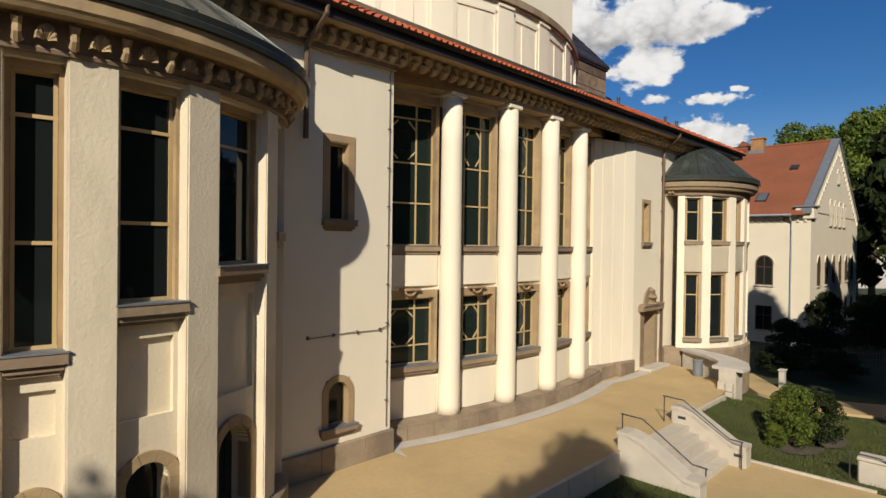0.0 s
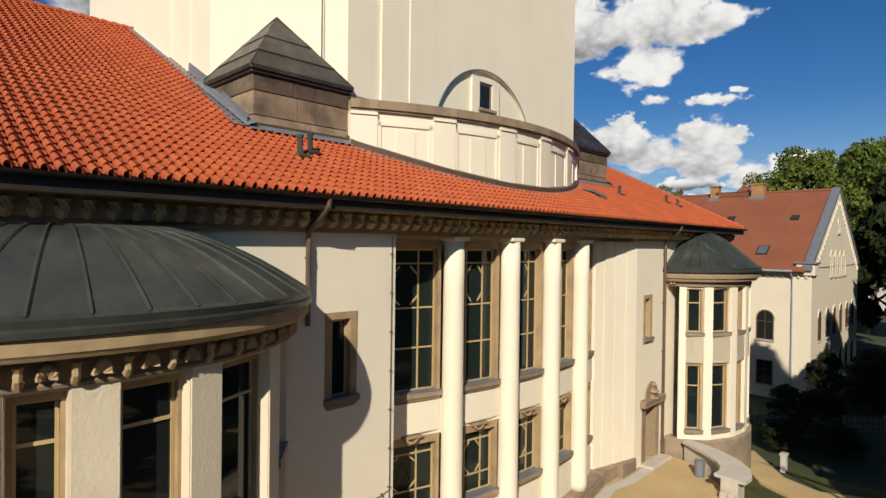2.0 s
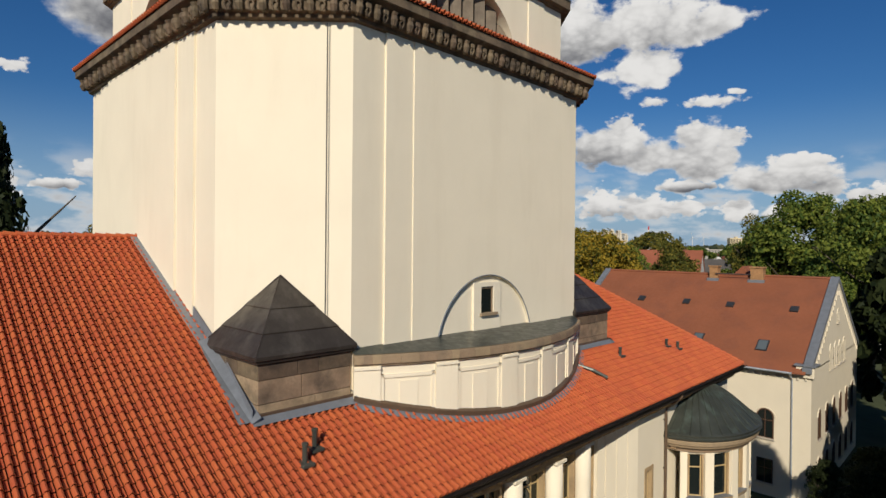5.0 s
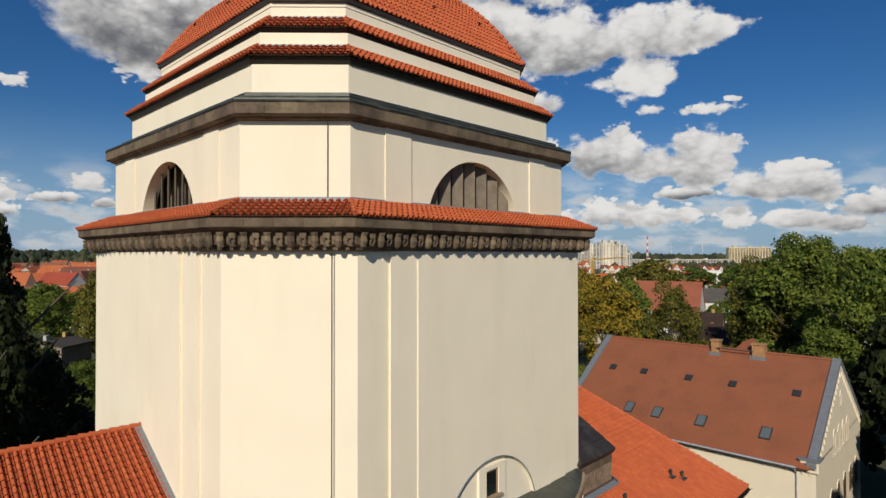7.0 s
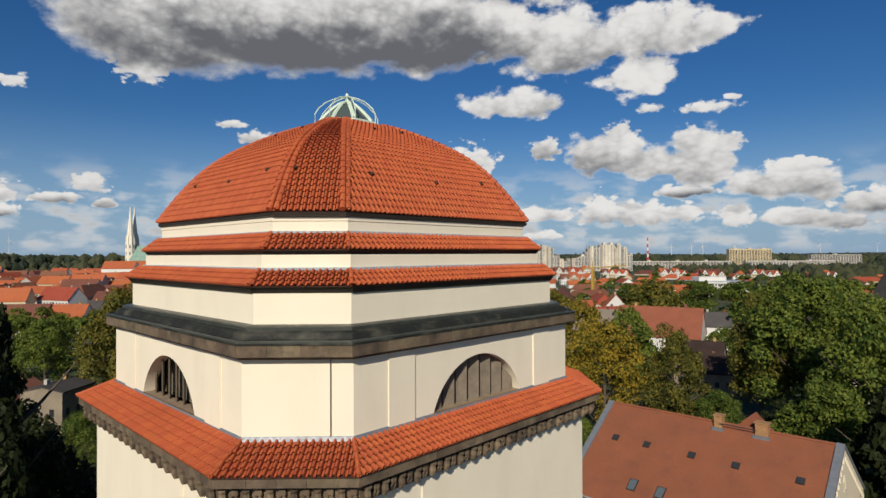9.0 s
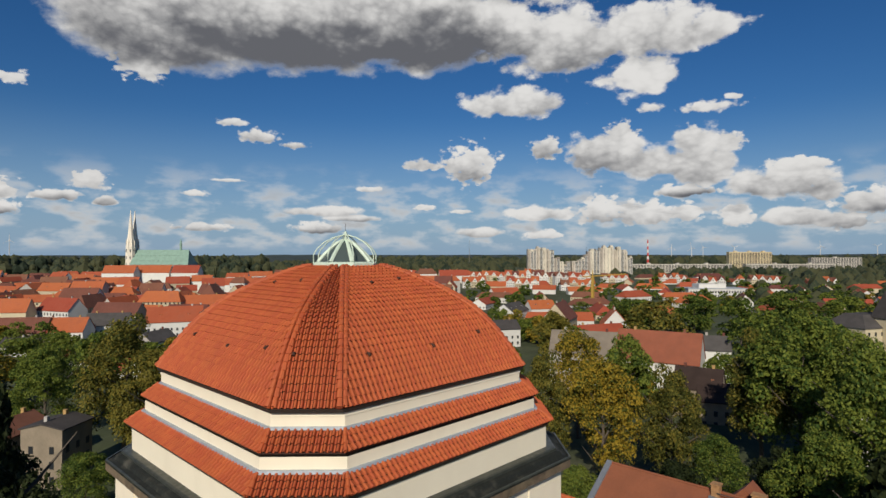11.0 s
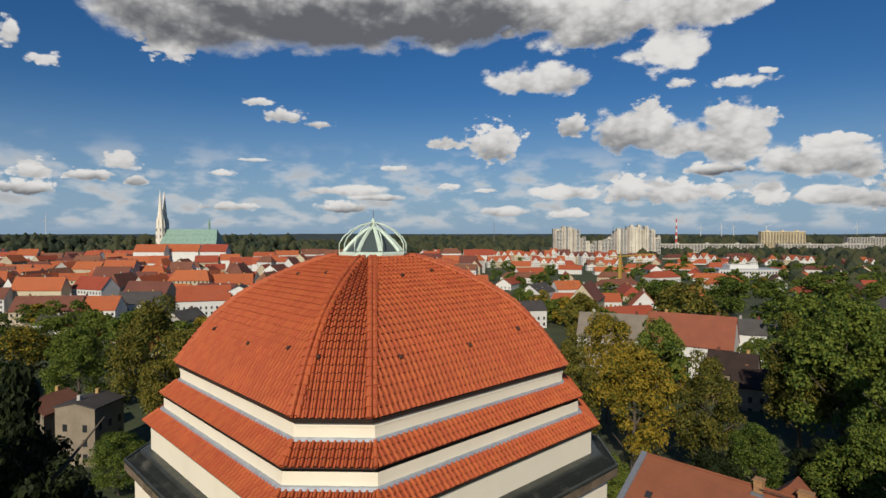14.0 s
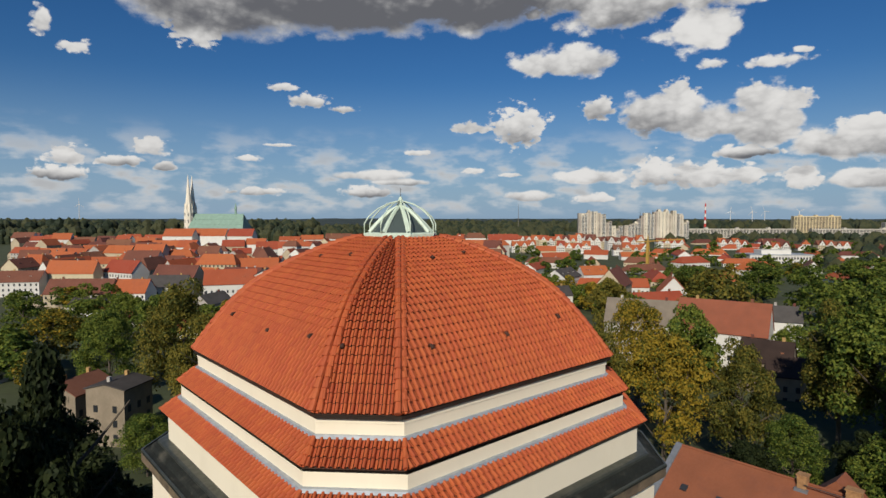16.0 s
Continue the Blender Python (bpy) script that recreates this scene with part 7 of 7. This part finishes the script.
    if k % 3 == 0:
        house(x, y, FAR - 3, town_rng.choice((-46, -40, 44)), town_rng.uniform(12, 22), town_rng.uniform(9, 12), town_rng.uniform(4, 7), town_rng.uniform(3, 5), town_rng.choice((W_WHITE, W_CREAM, W_GREY)), town_rng.choice((R_RED, R_BROWN, R_SLATE)), 1)
    else:
        tree(x, y, FAR, town_rng.uniform(10, 17), town_rng.uniform(5, 8), town_rng.choice(("far_green", "far_green", "far_yellow")))
for k in range(40):
    s, d = .06 + .3 * ((k * .618) % 1), 140 + 220 * ((k * .382 + .1) % 1)
    x, y, _ = out(s, d)
    tree(x, y, FAR - 2, town_rng.uniform(12, 19), town_rng.uniform(5, 8), town_rng.choice(("far_green", "far_green", "far_yellow")))

# old town roofs, packed rows to the north
for depth, step in ((345, .10), (380, .085), (415, .07), (455, .062), (500, .056), (545, .05), (595, .046), (650, .042), (710, .040), (775, .042), (850, .048)):
    s = -.88 + town_rng.uniform(0, .05)
    while s < 0.02:
        d = depth + town_rng.uniform(-14, 14)
        x, y, _ = out(s, d)
        if not (-.60 < s < -.36 and d > 690):
            ln = step * d * town_rng.uniform(.72, .95)
            house(x, y, town_rng.uniform(-5, 0) + (d - 340) * .012, town_rng.choice((-46, -40, -58, -25, 40)) + town_rng.uniform(-9, 9), ln * town_rng.uniform(.8, 1.25), town_rng.uniform(9, 15), town_rng.uniform(6, 13), town_rng.uniform(4.5, 8), town_rng.choice((W_WHITE, W_WHITE, W_CREAM, W_GREY)), town_rng.choice((R_RED, R_RED, R_RED, R_BROWN, R_BROWN)), 1 if d < 365 else 2 if d < 640 else 0, chimneys=town_rng.choice((1, 1, 2)), dormers=2 if d < 520 and town_rng.random() < .5 else 0, hip=town_rng.random() < .25)
        if town_rng.random() < .10:
            x, y, _ = out(s + .03, d - 16)
            tree(x, y, 0, town_rng.uniform(9, 14), town_rng.uniform(4, 6), "far_green")
        s += step
# looser streets to the east, between trees
GROVE = []
for depth, step in ((360, .13), (430, .10), (500, .09), (580, .08), (670, .07), (780, .065), (900, .06), (1050, .055)):
    s = .06 + town_rng.uniform(0, .05)
    while s < .86:
        d = depth + town_rng.uniform(-20, 20)
        x, y, _ = out(s, d)
        if town_rng.random() < (.8 if s < .45 else .82) and not (s > .2 and d < 400):
            house(x, y, FAR - 6 + (d > 700) * -2, town_rng.choice((-46, -20, -60, 40, 20)), step * d * town_rng.uniform(.55, .95), town_rng.uniform(11, 15), town_rng.uniform(8, 13), town_rng.uniform(4, 7), town_rng.choice((W_WHITE, W_WHITE, W_CREAM)), town_rng.choice((R_RED, R_RED, R_RED, R_BROWN)), 1 if d < 450 else 2 if d < 600 else 0, chimneys=1, hip=town_rng.random() < .35)
        for _ in range(2 if s < .4 else 3):
            q, e = s + town_rng.uniform(-.05, .05), d + town_rng.uniform(-35, 35)
            x, y, _ = out(q, e)
            if e < 520:
                tree(x, y, FAR - 6, town_rng.uniform(13, 20), town_rng.uniform(6, 10), town_rng.choice(("far_green", "far_green", "far_green", "far_yellow")))
            else:
                GROVE.append((x, y, FAR - 6, town_rng.uniform(12, 18), town_rng.uniform(6, 10)))
        s += step


def grove():
    """Trees too far to tell apart, between the eastern streets."""
    unit = []
    for k in range(3):
        me = crown_mesh("crown", 130 + k, 650, 22, 0.13, LEAF)
        q = np.empty(len(me.vertices) * 3)
        me.vertices.foreach_get("co", q)
        unit.append(q.reshape(-1, 3))
        bpy.data.meshes.remove(me)
    V = np.concatenate([unit[i % 3] * (w, w, h * .45) + (x, y, z + h * .1) for i, (x, y, z, h, w) in enumerate(GROVE)])
    me = bpy.data.meshes.new("grove")
    me.from_pydata(V.tolist(), [], np.arange(len(V)).reshape(-1, 4).tolist())
    me.materials.append(LEAF)
    tagged(new("grove", me), "green trees scattered between the far houses", "trees", kind="stuff")


grove()


PALE_STONE = material("pale_church_stone", (0.78, 0.71, 0.58), 0.9, vary=0.1, scale=0.2, fine=2, bump=0.1)


def church():
    c = thing("church", "tall pale twin-spired church with a green copper roof", "church")
    x, y, _ = out(-.485, 760)
    c.matrix_basis = pose(x, y, 22, 0, 0, -46)
    L2, D2 = 38, 14
    V = [(-L2, -D2, -25), (L2, -D2, -25), (L2, D2, -25), (-L2, D2, -25), (-L2, -D2, 9), (L2, -D2, 9), (L2, D2, 9), (-L2, D2, 9)]
    mesh_part("wall", V, [(0, 1, 5, 4), (1, 2, 6, 5), (2, 3, 7, 6), (3, 0, 4, 7)], W_GREY, c)
    mesh_part("roof", [(-L2, -D2 - .5, 8.6), (L2, -D2 - .5, 8.6), (L2 - 5, 0, 28), (-L2, 0, 28), (-L2, D2 + .5, 8.6), (L2, D2 + .5, 8.6)], [(0, 1, 2, 3), (1, 5, 2), (3, 2, 5, 4), (0, 3, 4)], PATINA, c)
    bm = bmesh.new()
    add_tube(bm, [(22, 0, 26), (22, 0, 33), (22, 0, 35), (22, 0, 43)], [1.6, 1.5, 1.9, .1], 8)
    part("ridge_turret", bm, PATINA, c)
    for sy in (-1, 1):
        s = new("spire")
        s.parent = c
        bm = bmesh.new()
        add_tube(bm, [(-L2 - 4, sy * 5, -25), (-L2 - 4, sy * 5, 22), (-L2 - 4, sy * 5, 34)], [6.3, 6.1, 5.6], 8)
        part("tower", bm, PALE_STONE, s)
        bm = bmesh.new()
        add_tube(bm, [(-L2 - 4, sy * 5, 34), (-L2 - 4, sy * 5, 50), (-L2 - 4, sy * 5, 80)], [5.0, 3.2, .3], 8)
        part("cone", bm, PALE_STONE, s)
        for k in range(8):
            a = math.pi * k / 4
            bm = bmesh.new()
            add_tube(bm, [(-L2 - 4 + 5.4 * math.cos(a), sy * 5 + 5.4 * math.sin(a), 30), (-L2 - 4 + 5.2 * math.cos(a), sy * 5 + 5.2 * math.sin(a), 38), (-L2 - 4 + 4.6 * math.cos(a), sy * 5 + 4.6 * math.sin(a), 43)], [.8, .6, .05], 5)
            part("pinnacle", bm, PALE_STONE, s)
        for z in (-2, 7, 16, 25):
            for k in (0, 1, 2, 7, 6, 5, 4, 3):
                a = math.pi * (k + .0) / 4 + math.pi / 8
                shared("window", WIN_ME, s, Matrix.Translation((-L2 - 4 + 6.05 * math.cos(a), sy * 5 + 6.05 * math.sin(a), z)) @ Matrix.Rotation(a + math.pi / 2, 4, "Z") @ Matrix.Diagonal((.8, 4, 2.6, 1)))
    for i in range(9):
        shared("window", WIN_ME, c, Matrix.Translation((-L2 + 8 + i * 7.5, -D2 - .05, -6)) @ Matrix.Diagonal((2.2, 3, 8, 1)))
    for i in range(12):
        for r, zz in ((.25, 13.4), (.6, 20.1)):
            box_part("roof_dormer", -L2 + 5 + i * 6, -L2 + 6 + i * 6, -D2 * (1 - r) - 1.1, -D2 * (1 - r) + 1, zz - .6, zz + .8, PATINA, c)


church()
for s, d, ln in ((-.512, 735, 60), (-.445, 730, 34), (-.56, 720, 40)):
    x, y, _ = out(s, d)
    house(x, y, 8, -46, ln, 16, 13, 9, W_WHITE, R_RED, 0, chimneys=2)


def slab_block(side, depth, z, yaw, parts_, mat, label, ragged=0):
    """Panel blocks stepped in height: bays, recessed dark loggias, pale balcony fronts, stair heads."""
    b = thing("apartment_block", label, "apartment block", "panel blocks")
    x, y, _ = out(side, depth)
    b.matrix_basis = pose(x, y, z, 0, 0, yaw)
    rg = random.Random(int(side * 1000))
    for u0, u1, hgt in parts_:
        n = max(1, round((u1 - u0) / 7.5))
        w = (u1 - u0) / n
        glass, rail = bmesh.new(), bmesh.new()
        for i in range(n):
            a = u0 + w * i
            top = hgt - 3 * rg.choice((0, 0, 1, 2, 3)) * ragged
            d = -8 - rg.choice((0, 1.8, 3.2)) * ragged
            wall = bmesh.new()
            add_box(wall, a + .02, a + w - .02, d, 8, -8, top)
            if ragged and rg.random() < .5:
                add_box(wall, a + 1.5, a + w - 1.5, d + 3, 4, top + .002, top + 3)
            part("slab", wall, mat, b)
            open_bay = rg.random() < .62 or not ragged
            for f in range(int(top / 3)):
                if open_bay:
                    add_box(glass, a + w * .12, a + w * .88, d - .06, d + .1, f * 3 + .7, f * 3 + 2.6)
                    if ragged:
                        add_box(rail, a + w * .08, a + w * .92, d - 1.3, d - .1, f * 3 - .25, f * 3 + .85)
                else:
                    add_box(glass, a + w * .30, a + w * .52, d - .06, d + .1, f * 3 + .9, f * 3 + 2.3)
        for f in range(int(hgt / 3)):
            for i in range(2):
                add_box(glass, u0 - .05, u0 + .1, -5 + i * 6, -2 + i * 6, f * 3 + .9, f * 3 + 2.5)
        tagged(part("window_grid", glass, WIN, b), kind="stuff")
        if ragged:
            tagged(part("balcony_rail", rail, W_WHITE, b), "rows of white balcony fronts", kind="stuff")
        else:
            rail.free()
            box_part("stair_head", (u0 + u1) / 2 - 3, (u0 + u1) / 2 + 3, -5, 5, hgt + .002, hgt + 3, mat, b)


GREYB = "stepped pale concrete apartment tower block far over the town"
slab_block(.178, 1320, -2, -46, [(-40, -20, 56), (-20, 2, 60), (2, 20, 54), (20, 34, 38), (34, 58, 28)], PANEL_BROWN, GREYB, 1)
slab_block(.280, 1330, -2, -46, [(-74, -52, 32), (-52, -38, 44), (-38, -10, 60), (-10, 14, 65), (14, 38, 62), (38, 54, 55), (54, 66, 38)], PANEL_BROWN, GREYB, 1)
slab_block(.535, 1500, -2, -46, [(-55, -18, 50), (-18, 18, 50), (18, 55, 50)], PANEL_YELLOW, "long pale yellow apartment slab far over the town")
for s, w in ((.36, 60), (.41, 70), (.46, 60), (.58, 75), (.64, 60)):
    slab_block(s, 1420, -2, -46, [(-w, w, 20)], PANEL, "long low white apartment slab far over the town")
slab_block(.685, 1600, -2, -46, [(-70, 70, 34)], PANEL, "long white hall on the horizon")
# pale gabled terraces before the towers
def terrace(side, depth, z, yaw, houses, tall, seed):
    """A row of white town houses: steep red roof, a cross gable or dormer on every house, windows floor by floor."""
    rg = random.Random(seed)
    t = thing("terrace", "white gabled terrace houses with red roofs and dormers", "terraced houses", "terraces")
    x, y, _ = out(side, depth)
    t.matrix_basis = pose(x, y, z, 0, 0, yaw)
    for k in range(houses):
        a = (k - houses / 2) * 11
        e = tall + rg.choice((-1.5, 0, 0, 1.5))
        o = -rg.choice((0, 0, 1.2))
        mat = rg.choice((W_WHITE, W_WHITE, W_CREAM))
        red = rg.choice((R_RED, R_RED, R_BROWN))
        box_part("wall", a, a + 10.98, -6 + o, 6, -8, e, mat, t)
        mesh_part("roof", [(a, -6.5 + o, e - .3), (a + 11, -6.5 + o, e - .3), (a + 11, 0, e + 6.5), (a, 0, e + 6.5), (a, 6.5, e - .3), (a + 11, 6.5, e - .3)], [(0, 1, 2, 3), (3, 2, 5, 4), (0, 3, 4), (1, 5, 2)], red, t)
        w = rg.uniform(2.2, 4.2)
        c = a + 5.5
        h = w * 1.35
        mesh_part("cross_gable", [(c - w, -6.7 + o, e - .4), (c + w, -6.7 + o, e - .4), (c + w, -6.7 + o, e + .8), (c, -6.7 + o, e + .8 + h), (c - w, -6.7 + o, e + .8), (c, 0, e + .8 + h), (c + w, -2, e + .8), (c - w, -2, e + .8)], [(0, 1, 2, 3, 4), (0, 4, 7), (1, 6, 2)], W_WHITE, t)
        mesh_part("gable_roof", [(c - w - .4, -7 + o, e + .5), (c, -7 + o, e + 1.15 + h), (c + w + .4, -7 + o, e + .5), (c - w - .4, -1, e + .5), (c, 0, e + 1.15 + h), (c + w + .4, -1, e + .5)], [(0, 1, 4, 3), (1, 2, 5, 4)], red, t)
        bm = bmesh.new()
        for f in range(int(e / 3.1)):
            for i in range(4):
                u = a + 1.0 + i * 2.6
                add_box(bm, u, u + 1.2, -6.06 + o, -5.9 + o, f * 3.1 + .9, f * 3.1 + 2.4)
        add_box(bm, c - .7, c + .7, -6.76 + o, -6.6 + o, e + .9, e + 2.4)
        tagged(part("window_grid", bm, WIN, t), kind="stuff")
        if rg.random() < .7:
            box_part("chimney", a + .4, a + 1.4, .3, 1.3, e + 5.5, e + 8, BRICK_RED, t)


for n, (s, d, k) in enumerate(((-.035, 900, 4), (.03, 912, 5), (.075, 905, 3), (.115, 890, 5), (.185, 880, 4), (.225, 860, 5), (.155, 960, 4), (.30, 940, 4), (.055, 800, 3), (.14, 780, 4), (.235, 740, 4), (.40, 900, 4), (.47, 820, 3), (.56, 860, 4), (.66, 760, 4))):
    terrace(s, d, -4, -46 + (n % 3 - 1) * 9, k, 15 if d > 850 and s < .3 else 10, n)
# a long pale hall among the eastern trees
hall = thing("hall", "long pale grey flat-roofed hall among the trees", "hall")
x, y, _ = out(.47, 640)
hall.matrix_basis = pose(x, y, FAR - 4, 0, 0, -46)
box_part("wall", -32, 32, -14, 14, -6, 13, W_WHITE, hall)
box_part("roof", -32.4, 32.4, -14.4, 14.4, 13.002, 13.7, ZINC, hall)
box_part("upper_storey", -18, 12, -8, 10, 13.702, 18, W_WHITE, hall)
bm = bmesh.new()
for k in range(20):
    add_box(bm, -30 + k * 3, -28.4 + k * 3, -14.06, -13.9, 4, 6.5)
    add_box(bm, -30 + k * 3, -28.4 + k * 3, -14.06, -13.9, 8.5, 11)
tagged(part("window_grid", bm, WIN, hall), kind="stuff")


def chimney_stack():
    c = thing("factory_chimney", "slender red and white banded factory chimney", "chimney")
    x, y, _ = out(.3585, 1750)
    for i in range(8):
        tube_part("band", [(x, y, 6 + i * 10 if i else -6), (x, y, 16 + i * 10)], [3.4 - i * .2, 3.2 - i * .2], STEEL_RED if i % 2 else W_WHITE, c, sides=12)


chimney_stack()
for s, d, hgt in ((.40, 2600, 60), (.435, 2600, 60), (.455, 2700, 62), (.51, 2500, 60), (.66, 2600, 66), (.76, 2600, 66), (.79, 2700, 62), (-.755, 2200, 88)):
    w = thing("wind_turbine", "distant white wind turbine on the horizon", "wind turbine", "wind turbines")
    x, y, _ = out(s, d)
    zt = hgt + 10
    tube_part("mast", [(x, y, 0), (x, y, zt)], [1.6, 1.0], W_WHITE, w, sides=6)
    for k in range(3):
        a = k * 2.094 + s * 9
        e = Vector((x, y, zt)) + RT * (26 * math.cos(a)) + Vector((0, 0, 26 * math.sin(a)))
        tube_part("blade", [(x, y, zt), e], [1.0, .3], W_WHITE, w, sides=4)
mast = thing("radio_mast", "thin grey lattice radio mast", "mast")
x, y, _ = out(.047, 1500)
tube_part("mast", [(x, y, 0), (x, y, 78)], [1.2, .3], CABLE, mast, sides=4)


def crane():
    c = thing("tower_crane", "yellow tower crane over the roofs", "crane")
    x, y, _ = out(.262, 520)
    yel = material("crane_yellow", (0.42, 0.26, 0.05), 0.6, vary=0.05, bump=0)
    box_part("mast", x - 1.1, x + 1.1, y - 1.1, y + 1.1, -8, 23, yel, c)
    e = Vector((x, y, 23))
    tube_part("jib", [e - RT * 10 + Vector((0, 0, .5)), e + RT * 30 + Vector((0, 0, 3))], .55, yel, c, sides=4)
    tube_part("peak", [e, e + Vector((0, 0, 7))], [.8, .3], yel, c, sides=4)


crane()


def villa():
    v = thing("villa", "pale stone villa with a slate roof and a pointed corner turret", "house")
    x, y, _ = out(.745, 240)
    v.matrix_basis = pose(x, y, FAR, 0, 0, -30)
    box_part("wall", -14, 14, -9, 9, -3, 18, W_CREAM, v)
    mesh_part("roof", [(-14.5, -9.5, 18), (14.5, -9.5, 18), (14.5, 9.5, 18), (-14.5, 9.5, 18), (-9, -4, 23), (9, -4, 23), (9, 4, 23), (-9, 4, 23)], [(0, 1, 5, 4), (1, 2, 6, 5), (2, 3, 7, 6), (3, 0, 4, 7), (4, 5, 6, 7)], R_SLATE, v)
    bm = bmesh.new()
    add_box(bm, -5, 1, -11, -5, -3, 22)
    part("turret", bm, W_CREAM, v)
    mesh_part("turret_roof", [(-5.6, -11.6, 22), (1.6, -11.6, 22), (1.6, -4.4, 22), (-5.6, -4.4, 22), (-2, -8, 33)], [(0, 1, 4), (1, 2, 4), (2, 3, 4), (3, 0, 4)], R_SLATE, v)
    for i in range(3):
        shared("window", WIN_ME, v, pose(-3.6 + i * 1.6, -11.01, 19.2) @ Matrix.Diagonal((1, 1, 1.2, 1)))
    for i in range(8):
        for z in (3, 7, 11, 15):
            shared("window", WIN_ME, v, pose(-12 + i * 3.4, -9.02, z))


villa()


# ---- woods and hills ----
def woods(name, rows, mat, seed, label):
    """Massed far treetops: many small tufts on rolling ground."""
    rg = np.random.RandomState(seed)
    V, Fc = [], []
    for s0, s1, d0, d1, z0, z1, n, size in rows:
        for _ in range(n):
            s, d = rg.uniform(s0, s1), rg.uniform(d0, d1)
            p = EYE + d * (FW + RT * s)
            zc, r = rg.uniform(z0, z1), size * rg.uniform(.6, 1.3)
            b = len(V)
            m = 7
            V.append((p.x, p.y, zc + r * rg.uniform(.8, 1.2)))
            for q, w in ((.75, .45), (1.0, -.1), (.75, -1.6)):
                for k in range(m):
                    a = 2 * math.pi * k / m + rg.uniform(-.2, .2)
                    e = r * q * rg.uniform(.75, 1.2)
                    V.append((p.x + e * math.cos(a), p.y + e * math.sin(a), zc + r * w))
            for k in range(m):
                Fc.append((b, b + 1 + k, b + 1 + (k + 1) % m))
                for lv in range(2):
                    o = b + 1 + lv * m
                    Fc.append((o + k, o + m + k, o + m + (k + 1) % m, o + (k + 1) % m))
    return tagged(mesh_part(name, V, Fc, mat, smooth=False), label, "woods", kind="stuff")


# bluer, duller green than LEAF: the haze is in the leaf colour
LEAF_FAR = leaf_material("far_leaves", (0.046, 0.062, 0.038), (0.088, 0.092, 0.045))
woods("far_woods", [(-.95, -.30, 1000, 1250, 22, 34, 420, 9), (-.95, -.30, 950, 1000, 8, 22, 200, 9), (-.40, .12, 1100, 1900, 4, 16, 900, 11), (.30, .95, 1150, 1900, -4, 4, 420, 11), (.6, .95, 700, 1200, -4, 6, 200, 10),
                    (-.2, .35, 1900, 3000, 4, 18, 800, 16), (.3, .95, 1900, 3000, 6, 20, 900, 16), (.55, .95, 430, 800, -6, 2, 120, 8)], LEAF_FAR, 5, "massed far woods behind the town in a haze-tinted dark green")


def hills():
    bm = bmesh.new()
    for d, base, amp in ((3000, 22, 10), (3900, 34, 12)):
        top, low = [], []
        for i in range(121):
            s = -1.1 + 2.2 * i / 120
            p = EYE + d * (FW + RT * s)
            z = base + amp * noise.noise((s * 3.1, d * .01, 0)) + 3 * noise.noise((s * 30, d, 0))
            top.append(bm.verts.new((p.x, p.y, z)))
            q = EYE + (d - 500) * (FW + RT * s)
            low.append(bm.verts.new((q.x, q.y, FAR - 2)))
        for i in range(120):
            bm.faces.new((low[i], low[i + 1], top[i + 1], top[i]))
    return tagged(part("backdrop_hills", bm, HAZE_WOOD), "low wooded hills on the horizon, tinted bluish for haze", "hills", kind="structure")


hills()
